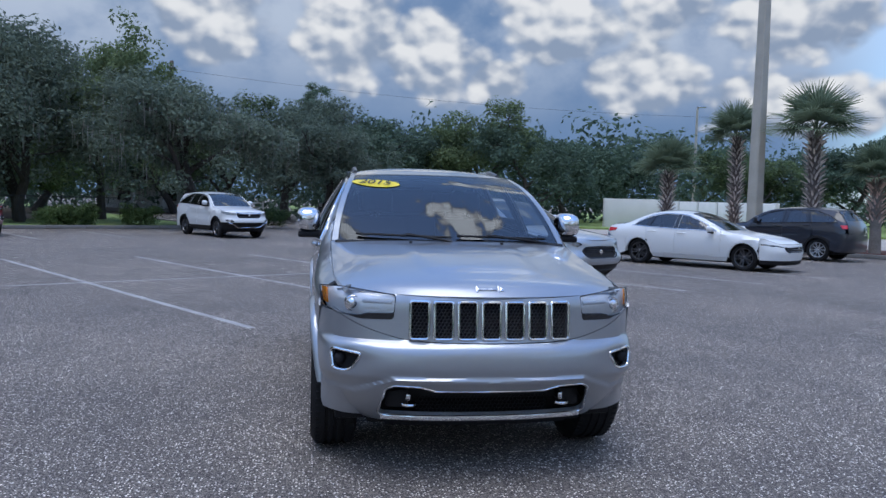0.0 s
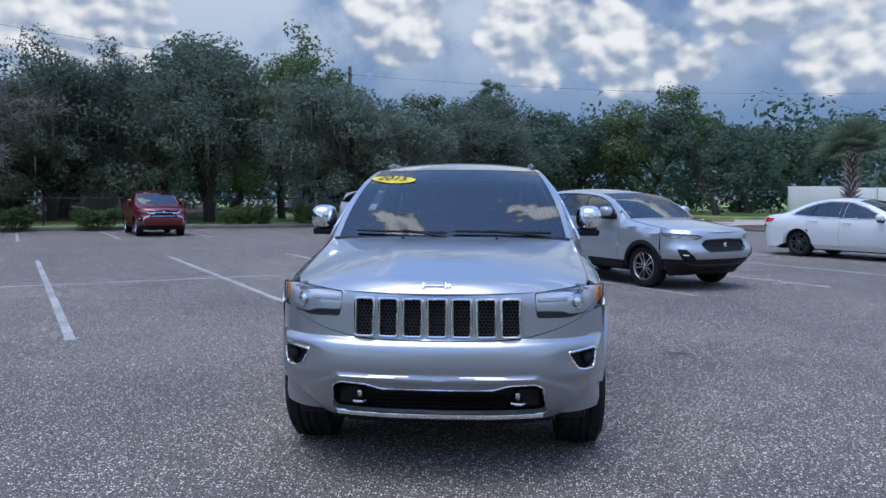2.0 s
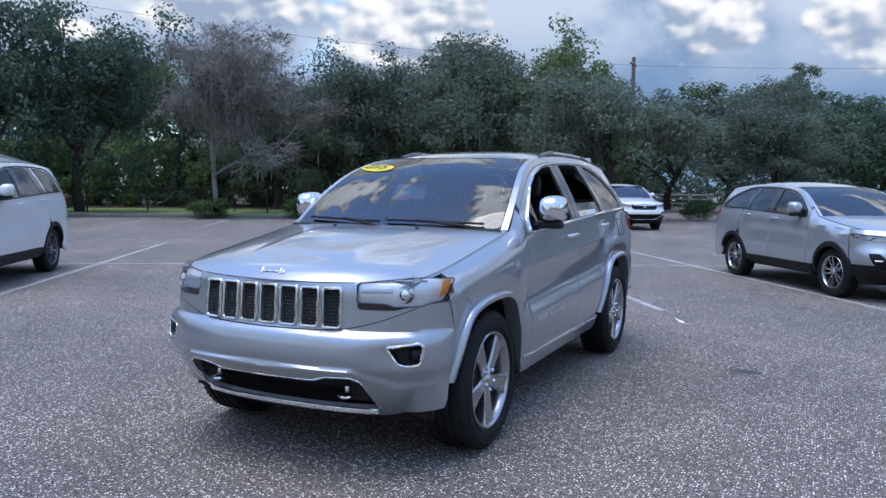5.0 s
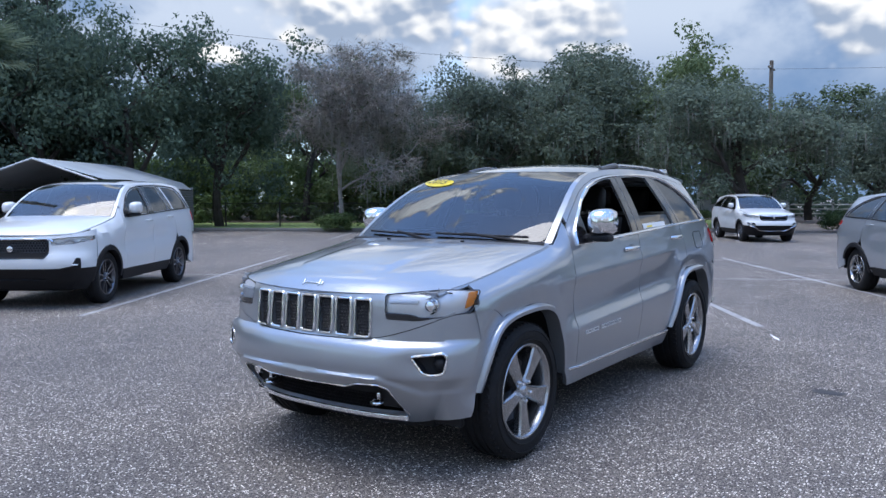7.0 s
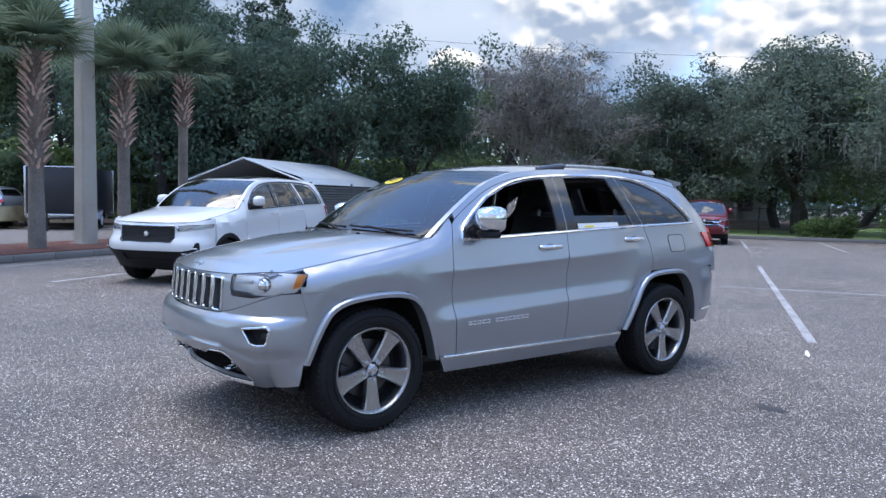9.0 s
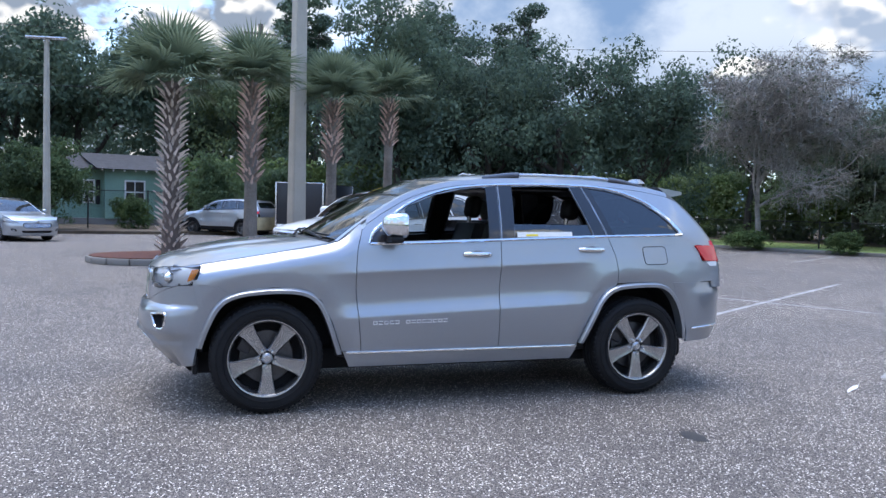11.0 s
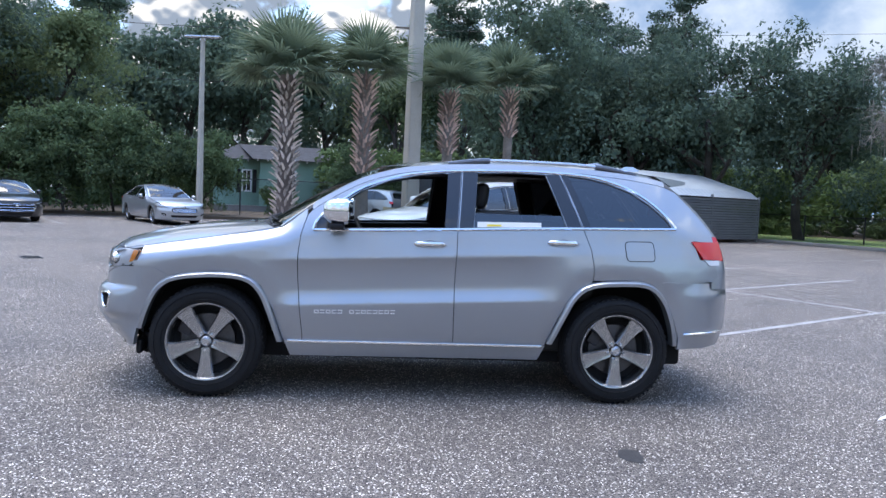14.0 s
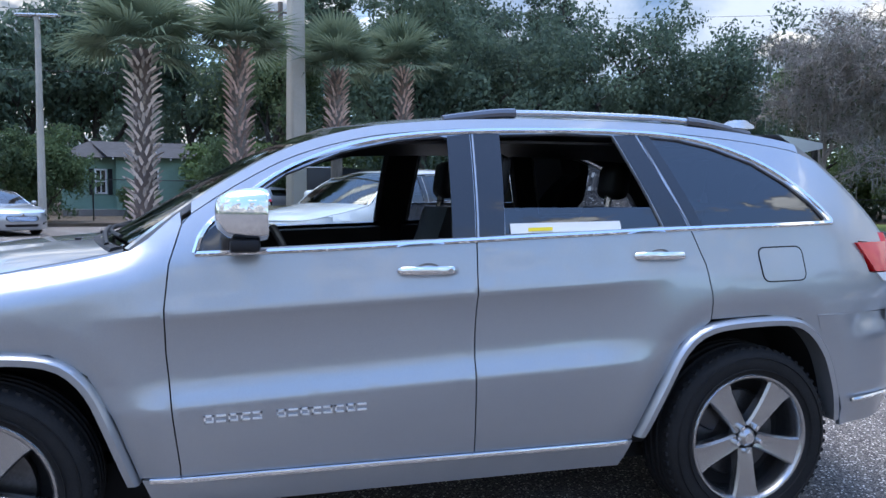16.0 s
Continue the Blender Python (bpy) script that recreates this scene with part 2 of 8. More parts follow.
def straight(pts, step=0.05, closed=True):
    """A polyline cut at about step, corners kept."""
    p = [np.array(q, float) for q in pts]
    out = []
    for a, b in zip(p, p[1:] + (p[:1] if closed else [])):
        k = max(int(np.linalg.norm(b - a) / step + 0.5), 1)
        out += [a + (b - a) * j / k for j in range(k)]
    if not closed:
        out.append(p[-1])
    return np.array(out)


def rounded(pts, r=0.02, n=4):
    """A closed polygon with its corners rounded."""
    p = [np.array(q, float) for q in pts]
    out = []
    for i, c in enumerate(p):
        a, b = p[i - 1] - c, p[(i + 1) % len(p)] - c
        la, lb = np.linalg.norm(a), np.linalg.norm(b)
        k = min(r, la * 0.45, lb * 0.45)
        s, e = c + a / la * k, c + b / lb * k
        out += [(1 - t) ** 2 * s + 2 * t * (1 - t) * c + t * t * e for t in np.linspace(0, 1, n + 1)]
    return np.array(out)


def inside(p, poly):
    x, y = p[:, 0], p[:, 1]
    res = np.zeros(len(p), bool)
    a = poly
    b = np.roll(poly, -1, 0)
    for (x0, y0), (x1, y1) in zip(a, b):
        if y0 == y1:
            continue
        hit = ((y0 > y) != (y1 > y)) & (x < (x1 - x0) * (y - y0) / (y1 - y0) + x0)
        res ^= hit
    return res


def near_edge(p, poly, d):
    res = np.zeros(len(p), bool)
    for a, b in zip(poly, np.roll(poly, -1, 0)):
        ab = b - a
        t = np.clip(((p - a) @ ab) / max(ab @ ab, 1e-12), 0, 1)
        res |= np.linalg.norm(p - (a + t[:, None] * ab), axis=1) < d
    return res


def mesh_of(name, verts, faces, mat, smooth=True, sharp=35):
    me = bpy.data.meshes.new(name)
    me.from_pydata([tuple(v) for v in verts], [], [tuple(f) for f in faces])
    me.materials.append(mat)
    if smooth:
        me.polygons.foreach_set("use_smooth", [True] * len(me.polygons))
        me.set_sharp_from_angle(angle=radians(sharp))
    me.validate()
    return me


def join(*pieces):
    """Joins (verts, faces) pairs."""
    V, F = [], []
    for v, f in pieces:
        k = len(V)
        V += [tuple(q) for q in v]
        F += [tuple(i + k for i in q) for q in f]
    return V, F


def sheet(outline, fn, holes=(), h=0.05, thick=0.015, out=(1, 0, 0), flip_x=False, creases=()):
    """A curved panel: a flat outline with holes, filled with a fine net, laid on a surface fn(a, b) and given folded-in edges."""
    from mathutils.geometry import delaunay_2d_cdt
    rings = [np.array(r, float) for r in (outline, *holes)]
    rings = [straight(r, h) for r in rings]
    lo, hi = rings[0].min(0), rings[0].max(0)
    gx, gy = np.meshgrid(np.arange(lo[0] + h / 2, hi[0], h), np.arange(lo[1] + h / 2, hi[1], h))
    g = np.stack([gx.ravel(), gy.ravel()], 1)
    keep = inside(g, rings[0])
    for r in rings[1:]:
        keep &= ~inside(g, r)
    g = g[keep]
    for r in rings:
        if len(g):
            g = g[~near_edge(g, r, h * 0.45)]
    for line in creases:
        c = np.array(line, float)
        n = max(2, int(np.linalg.norm(c[-1] - c[0]) / 0.03))
        t = np.linspace(0, 1, n)[:, None]
        c = c[0] + (c[-1] - c[0]) * t
        c = c[inside(c, rings[0])]
        for r in rings:
            if len(c):
                c = c[~near_edge(c, r, 0.006)]
        for r in rings[1:]:
            if len(c):
                c = c[~inside(c, r)]
        if len(c):
            if len(g):
                near = np.abs(g[:, None] - c[None]) < np.array((0.03, 0.009))
                g = g[~near.all(2).any(1)]
            g = np.vstack([g, c])
    pts, edges, k = [], [], 0
    for r in rings:
        pts += [Vector(q) for q in r]
        edges += [(k + i, k + (i + 1) % len(r)) for i in range(len(r))]
        k += len(r)
    pts += [Vector(q) for q in g]
    v, _, f, *_ = delaunay_2d_cdt(pts, edges, [], 0, 1e-7)
    v = np.array([tuple(q) for q in v])
    f = np.array([tuple(q) for q in f])
    c = v[f].mean(1)
    keep = inside(c, rings[0])
    for r in rings[1:]:
        keep &= ~inside(c, r)
    f = f[keep]
    p = np.asarray(fn(v[:, 0], v[:, 1]), float)
    if p.shape[0] == 3 and p.shape[1] != 3 or p.shape == (3, 3):
        p = p.T
    if flip_x:
        p = p * np.array([-1, 1, 1])
        out = (-out[0], out[1], out[2])
    n = np.cross(p[f[:, 1]] - p[f[:, 0]], p[f[:, 2]] - p[f[:, 0]])
    if (n.sum(0) @ np.array(out)) < 0:
        f, n = f[:, ::-1], -n
    vn = np.zeros_like(p)
    for i in range(3):
        np.add.at(vn, f[:, i], n)
    vn /= np.maximum(np.linalg.norm(vn, axis=1), 1e-12)[:, None]
    faces = [tuple(int(i) for i in q) for q in f]
    if thick:
        count = {}
        for a, b, c3 in faces:
            for e in ((a, b), (b, c3), (c3, a)):
                count[e] = 1
        rim = [e for e in count if (e[1], e[0]) not in count]
        ids = {}
        extra = []
        for e in rim:
            for i in e:
                if i not in ids:
                    ids[i] = len(p) + len(extra)
                    extra.append(p[i] - vn[i] * thick)
        faces += [(a, ids[a], ids[b], b) for a, b in rim]
        p = np.vstack([p, np.array(extra)]) if extra else p
    return [tuple(q) for q in p], faces


def tube(pts, r, n=8, closed=False, squash=None):
    """A round bar along a polyline; r may be one radius or one for each point; squash flattens it along a direction."""
    p = np.array(pts, float)
    k = len(p)
    rs = np.broadcast_to(np.asarray(r, float), (k,))
    nxt, prv = (np.roll(p, -1, 0), np.roll(p, 1, 0)) if closed else (np.vstack([p[1:], p[-1:]]), np.vstack([p[:1], p[:-1]]))
    t = nxt - prv
    t /= np.maximum(np.linalg.norm(t, axis=1), 1e-9)[:, None]
    ref = np.array((0.0, 0.0, 1.0)) if abs(t[:, 2]).mean() < 0.8 else np.array((0.0, 1.0, 0.0))
    V, F = [], []
    for i in range(k):
        a = np.cross(t[i], ref)
        a /= max(np.linalg.norm(a), 1e-9)
        b = np.cross(a, t[i])
        for j in range(n):
            q = 2 * math.pi * j / n
            o = (a * math.cos(q) + b * math.sin(q)) * rs[i]
            if squash is not None:
                s = np.array(squash[0], float)
                o = o - s * (o @ s) * (1 - squash[1])
            V.append(tuple(p[i] + o))
    for i in range(k if closed else k - 1):
        for j in range(n):
            a, b = i * n + j, i * n + (j + 1) % n
            c, d = ((i + 1) % k) * n + (j + 1) % n, ((i + 1) % k) * n + j
            F.append((a, b, c, d))
    if not closed:
        F.append(tuple(range(n))[::-1])
        F.append(tuple(range((k - 1) * n, k * n)))
    return V, F


def box(x0, x1, y0, y1, z0, z1, bevel=0.0, seg=2):
    """A block, bevelled where asked."""
    bm = bmesh.new()
    bmesh.ops.create_cube(bm, size=1.0)
    bmesh.ops.transform(bm, matrix=Matrix.Translation(((x0 + x1) / 2, (y0 + y1) / 2, (z0 + z1) / 2)) @ Matrix.Diagonal((x1 - x0, y1 - y0, z1 - z0, 1)), verts=bm.verts)
    if bevel:
        bmesh.ops.bevel(bm, geom=list(bm.edges), offset=bevel, segments=seg, affect="EDGES", profile=0.5)
    bm.verts.ensure_lookup_table()
    v = [tuple(q.co) for q in bm.verts]
    f = [tuple(q.index for q in g.verts) for g in bm.faces]
    bm.free()
    return v, f


def lathe(profile, n=32, axis="x", arc=(0.0, 2 * math.pi)):
    """Turns (radius, along) points round an axis through the origin."""
    V, F = [], []
    k = len(profile)
    full = abs(arc[1] - arc[0] - 2 * math.pi) < 1e-6
    m = n if full else n + 1
    for i in range(m):
        a = arc[0] + (arc[1] - arc[0]) * i / n
        for r, s in profile:
            c = (s, r * math.cos(a), r * math.sin(a)) if axis == "x" else (r * math.cos(a), r * math.sin(a), s)
            V.append(c)
    for i in range(n):
        for j in range(k - 1):
            a, b = i * k + j, i * k + j + 1
            c, d = ((i + 1) % m) * k + j + 1, ((i + 1) % m) * k + j
            F.append((a, d, c, b) if axis == "x" else (a, b, c, d)[::-1])
    return V, F


def moved(vf, m):
    return [tuple(m @ Vector(v)) for v in vf[0]], vf[1]


def part(name, vf, mat, parent=None, label="", smooth=True, sharp=35):
    """One mesh object, under a thing or a part."""
    ob = new(name, mesh_of(name, vf[0], vf[1], mat, smooth, sharp))
    if parent is not None:
        ob.parent = parent
    if label:
        tagged(ob, label)
    return ob


def thing(name, label, category, m=None, group="", kind=""):
    ob = tagged(new(name), label, category, group, kind)
    ob.empty_display_size = 0.1
    if m is not None:
        ob.matrix_world = m
    return ob


def words(text, size, depth, mat, parent, name, m):
    """Raised or printed lettering in the built-in font, as a mesh."""
    cu = bpy.data.curves.new(name, "FONT")
    cu.body, cu.size, cu.extrude, cu.align_x, cu.align_y = text, size, depth, "CENTER", "CENTER"
    tmp = bpy.data.objects.new("tmp", cu)
    me = bpy.data.meshes.new_from_object(tmp)
    bpy.data.objects.remove(tmp)
    me.transform(m)
    me.materials.clear()
    me.materials.append(mat)
    ob = new(name, me)
    ob.parent = parent
    return ob


# ---- ground, markings, kerbs ----
def asphalt():
    m = bpy.data.materials.new("asphalt")
    m.use_nodes = True
    n, l = m.node_tree.nodes, m.node_tree.links
    b = n["Principled BSDF"]
    tc = n.new("ShaderNodeTexCoord")

    def tex(kind, scale, detail=2.0, feature=None):
        t = n.new(kind)
        t.inputs["Scale"].default_value = scale
        if kind == "ShaderNodeTexNoise":
            t.inputs["Detail"].default_value = detail
        if feature:
            t.feature = feature
        l.new(tc.outputs["Object"], t.inputs["Vector"])
        return t

    def ramp(v, a, b_, c=0.0, d=1.0):
        r = n.new("ShaderNodeMapRange")
        l.new(v, r.inputs[0])
        for i, q in enumerate((a, b_, c, d)):
            r.inputs[i + 1].default_value = q
        return r.outputs[0]

    def mix(f, a, c, blend="MIX"):
        x = n.new("ShaderNodeMix")
        x.data_type, x.blend_type = "RGBA", blend
        for s, v in ((0, f), (6, a), (7, c)):
            if isinstance(v, tuple):
                x.inputs[s].default_value = (*v, 1)
            elif isinstance(v, float):
                x.inputs[s].default_value = v
            else:
                l.new(v, x.inputs[s])
        return x.outputs[2]

    stones = tex("ShaderNodeTexVoronoi", 62.0)
    sep = n.new("ShaderNodeSeparateColor")
    l.new(stones.outputs["Color"], sep.inputs[0])
    pale = ramp(sep.outputs[0], 0.56, 0.74)
    near = ramp(stones.outputs["Distance"], 0.37, 0.27)
    k = n.new("ShaderNodeMath")
    k.operation = "MULTIPLY"
    l.new(pale, k.inputs[0]), l.new(near, k.inputs[1])
    grit = tex("ShaderNodeTexVoronoi", 150.0)
    sep2 = n.new("ShaderNodeSeparateColor")
    l.new(grit.outputs["Color"], sep2.inputs[0])
    base = mix(ramp(sep2.outputs[1], 0.3, 0.9), (0.035, 0.030, 0.028), (0.235, 0.210, 0.188))
    col = mix(k.outputs[0], base, (0.90, 0.85, 0.77))
    chips = tex("ShaderNodeTexVoronoi", 46.0)
    sep3 = n.new("ShaderNodeSeparateColor")
    l.new(chips.outputs["Color"], sep3.inputs[0])
    k3 = n.new("ShaderNodeMath")
    k3.operation = "MULTIPLY"
    l.new(ramp(sep3.outputs[1], 0.88, 0.97), k3.inputs[0]), l.new(ramp(chips.outputs["Distance"], 0.30, 0.20), k3.inputs[1])
    col = mix(k3.outputs[0], col, (0.88, 0.86, 0.82))
    stain = tex("ShaderNodeTexNoise", 0.35, 5.0)
    wear = tex("ShaderNodeTexNoise", 2.2, 6.0)
    col = mix(1.0, col, mix(ramp(stain.outputs[0], 0.35, 0.7), (0.86, 0.85, 0.85), (1.28, 1.24, 1.19)), "MULTIPLY")
    col = mix(1.0, col, mix(ramp(wear.outputs[0], 0.3, 0.75), (0.86, 0.85, 0.85), (1.1, 1.09, 1.07)), "MULTIPLY")
    l.new(col, b.inputs["Base Color"])
    b.inputs["Roughness"].default_value = 0.82
    bump = n.new("ShaderNodeBump")
    bump.inputs["Strength"].default_value, bump.inputs["Distance"].default_value = 0.45, 0.006
    l.new(ramp(stones.outputs["Distance"], 0.0, 0.6, 1.0, 0.0), bump.inputs["Height"])
    l.new(bump.outputs[0], b.inputs["Normal"])
    return m


ASPHALT = asphalt()
PAINT_LINE = material("line_paint", (0.34, 0.33, 0.32), 0.85, vary=0.35, scale=2.0, fine=0.5, fine_scale=60, bump=0.3, bump_scale=150)
CONCRETE = material("concrete", (0.21, 0.20, 0.185), 0.85, vary=0.18, scale=2.0, fine=0.12, fine_scale=60, bump=0.25, bump_scale=120)
POLE_CONCRETE = material("pole_concrete", (0.42, 0.395, 0.34), 0.85, vary=0.15, scale=1.5, fine=0.1, fine_scale=50, bump=0.2, bump_scale=90)
MULCH = material("mulch", (0.12, 0.045, 0.03), 0.95, vary=0.5, scale=12, fine=0.5, fine_scale=60, bump=1.0, bump_scale=40)
GRASS = material("grass_ground", (0.20, 0.27, 0.08), 0.95, vary=0.4, scale=0.8, fine=0.4, fine_scale=30, bump=0.6, bump_scale=25)
SOIL = material("leaf_litter", (0.085, 0.065, 0.045), 0.95, vary=0.4, scale=1.0, fine=0.4, fine_scale=20, bump=0.8, bump_scale=30)

# the lot's own axes: U runs along the rows, V across them
ROW = math.radians(29.5)
U, V_ = Vector((math.cos(ROW), math.sin(ROW), 0)), Vector((-math.sin(ROW), math.cos(ROW), 0))


def lot(u, v, z=0.0):
    return U * u + V_ * v + Vector((0, 0, z))


def ground_sheet():
    vs, fs = [], []
    rad = [0, 6, 14, 30, 70, 200, 700, 2500]
    for r in rad:
        for i in range(32):
            a = 2 * math.pi * i / 32
            vs.append((r * math.cos(a), r * math.sin(a), 0.0))
    for k in range(len(rad) - 1):
        for i in range(32):
            j = (i + 1) % 32
            fs.append((k * 32 + i, (k + 1) * 32 + i, (k + 1) * 32 + j, k * 32 + j) if k else (0, 32 + i, 32 + j))
    ob = new("ground", mesh_of("ground", vs, fs, ASPHALT, False))
    tagged(ob, "worn dark asphalt with pale stone speckles", "ground", kind="structure")
    return ob


ground = ground_sheet()


def slab(name, ring, z0, z1, mat, label, category, kind="structure"):
    """A raised flat area with upright edges."""
    n = len(ring)
    vs = [(x, y, z1) for x, y in ring] + [(x, y, z0) for x, y in ring]
    fs = [tuple(range(n))] + [(i, n + i, n + (i + 1) % n, (i + 1) % n) for i in range(n)]
    ob = new(name, mesh_of(name, vs, fs, mat, False))
    bm = bmesh.new()
    bm.from_mesh(ob.data)
    bmesh.ops.recalc_face_normals(bm, faces=bm.faces)
    bm.to_mesh(ob.data)
    bm.free()
    return tagged(ob, label, category, kind=kind)


# painted stall lines: slanted a little to the rows
SLANT = math.radians(-57.0)
LDIR = Vector((math.cos(SLANT), math.sin(SLANT), 0))
markings = thing("parking_marking", "worn white parking stall lines painted on asphalt", "road marking", kind="structure")


def stripe(a, b, wd=0.10):
    a, b = Vector((a[0], a[1], 0)), Vector((b[0], b[1], 0))
    d = (b - a).normalized()
    s = Vector((-d.y, d.x, 0)) * wd / 2
    n = max(int((b - a).length / 0.25), 2)
    L, R = [], []
    for i in range(n + 1):
        p = a.lerp(b, i / n)
        e = 0.006 * noise.noise(p * 7.0)
        L.append(tuple(p + s * (1 + e * 10) + Vector((0, 0, 0.004))))
        R.append(tuple(p - s * (1 - e * 10) + Vector((0, 0, 0.004))))
    vs = L + R
    fs = [(i, n + 1 + i, n + 2 + i, i + 1) for i in range(n)]
    part("stripe", (vs, fs), PAINT_LINE, markings, smooth=False)


for x0 in (-14.8, -11.5, -8.2, -4.94, -1.62, 1.68, 5.05, 8.35, 11.6, 14.9):
    # where this line crosses the near end, the middle and the far end of the double row
    p = Vector((x0, 2.81, 0))
    t_near = (3.15 - p.dot(V_)) / LDIR.dot(V_)
    t_far = (14.0 - p.dot(V_)) / LDIR.dot(V_)
    stripe(p + LDIR * t_near, p + LDIR * t_far)
stripe(lot(-14.5, 8.55), lot(22, 8.75), 0.10)
for x0 in (-29.2, -25.3, -21.6, -17.7, -14.2, -10.7, -7.2, -3.7, -0.2):
    p = Vector((x0, 16.5, 0))
    t0 = (21.9 - p.dot(V_)) / LDIR.dot(V_)
    t1 = (27.6 - p.dot(V_)) / LDIR.dot(V_)
    stripe(p + LDIR * t0, p + LDIR * t1)
for k in range(5):
    a = Vector((-20.6, -10.36, 0)) + Vector((-1.6, 2.6, 0)) * (k - 1)
    stripe(a, a + Vector((-4.6, -2.75, 0)))

# planted strip at the back, behind a kerb, and the far ground
slab("lawn", [tuple(lot(u, v)[:2]) for u, v in ((-70, 29.6), (8, 29.6), (10.5, 31.0), (13, 60), (20, 140), (-90, 140))], 0.0, 0.12, GRASS, "rough mown grass with fallen leaves behind the kerb", "lawn")
slab("lawn_far", [(8, 47.5), (60, 22), (120, 40), (140, 160), (-6, 160), (-2, 60)], 0.0, 0.13, GRASS, "mown grass beyond the lot", "lawn")
slab("woodland_floor", [tuple(lot(u, v)[:2]) for u, v in ((-75, 38.5), (6, 38.5), (10, 60), (16, 138), (-88, 138))], 0.0, 0.125, SOIL, "dark leaf litter and weeds under the trees", "ground")
slab("west_lawn", [(-29.5, -5.5), (-31.5, 5.0), (-27.0, 16.0), (-40, 24), (-100, 20), (-100, -60), (-34, -32), (-28.5, -14.5)], 0.0, 0.13, SOIL, "weedy leaf-strewn ground by the fence", "ground")


def kerb(name, pts, wd=0.16, hg=0.15, step=1.5, mat=CONCRETE, label="grey concrete kerb stones"):
    k = tagged(new(name), label, "kerb", kind="structure")
    for a, b in zip(pts, pts[1:]):
        a, b = Vector((a[0], a[1], 0)), Vector((b[0], b[1], 0))
        n = max(int((b - a).length / step), 1)
        ln = (b - a).length / n
        ang = math.degrees(math.atan2((b - a).y, (b - a).x))
        key = round(ln, 3)
        me = mesh_of("kerb_stone", *box(-ln / 2 + 0.004, ln / 2 - 0.004, -wd / 2, wd / 2, 0.0, hg, 0.02, 2), mat)
        for i in range(n):
            s = new("kerb_stone", me)
            s.parent = k
            c = a.lerp(b, (i + 0.5) / n)
            s.matrix_local = pose(c.x, c.y, 0, 0, 0, ang)


kerb("kerb_back", [lot(-60, 29.5), lot(8, 29.5), lot(10.6, 30.9), lot(12.6, 50)])
# island with the palms beside the lot
isl = []
for (cx, cy, r, a0, a1) in ((-13.55, -2.9, 1.35, 210, 390), (-19.6, 7.0, 1.4, 30, 210)):
    isl += [(cx + r * math.cos(math.radians(a)), cy + r * math.sin(math.radians(a))) for a in np.linspace(a0, a1, 9)]
slab("island_bed", isl, 0.0, 0.17, MULCH, "planting island covered with red-brown bark mulch", "planting bed")
kerb("kerb_island", isl + isl[:1], step=1.0)
isr = []
for (cx, cy, r, a0, a1) in ((20.2, 15.2, 1.5, 210, 390), (12.2, 28.6, 1.5, 30, 210)):
    isr += [(cx + r * math.cos(math.radians(a)), cy + r * math.sin(math.radians(a))) for a in np.linspace(a0, a1, 9)]
slab("island_bed_east", isr, 0.0, 0.17, MULCH, "planting island covered with red-brown bark mulch", "planting bed")
YELLOW_KERB = material("yellow_kerb_paint", (0.42, 0.30, 0.05), 0.8, vary=0.3, scale=3, fine=0.3, fine_scale=40, bump=0.2)
kerb("kerb_island_east", isr[:9], step=1.0, mat=YELLOW_KERB, label="kerb stones with worn yellow paint")
kerb("kerb_island_east_far", isr[8:] + isr[:1], step=1.0)
slab("driveway", [(9.2, 32.0), (13.6, 30.6), (22.0, 17.5), (60.0, 21.0), (60.0, 24.0), (9.2, 50.0)], 0.0, 0.006, material("pale_driveway", (0.36, 0.33, 0.29), 0.9, vary=0.2, scale=0.6, fine=0.2, fine_scale=25, bump=0.3), "pale worn concrete driveway beyond the stalls", "driveway")


# ---- vehicles ----
def along(pts, smooth=True):
    """A curve by fraction 0..1 of its length, and its length."""
    p = path(pts, 0.02) if smooth else np.array(pts, float)
    d = np.concatenate([[0], np.cumsum(np.linalg.norm(np.diff(p, axis=0), axis=1))])
    L = d[-1]
    return (lambda v: np.stack([np.interp(np.asarray(v) * L, d, p[:, i]) for i in range(p.shape[1])], -1)), L


def span(C, E, pz=2.0, py=2.0):
    """The sheet between a centre line C (y, z) and its side edges E (x, y, z): fn(a, b), its width in a and its length in b."""
    c, L = along(C)
    e, _ = along(E)
    W = 0.75

    def fn(a, b):
        u = np.abs(a) / W
        cc, ee = c(b / L), e(b / L)
        return np.stack([a / W * ee[:, 0], cc[:, 0] + (ee[:, 1] - cc[:, 0]) * u**py, cc[:, 1] + (ee[:, 2] - cc[:, 1]) * u**pz], -1)

    return fn, W, L


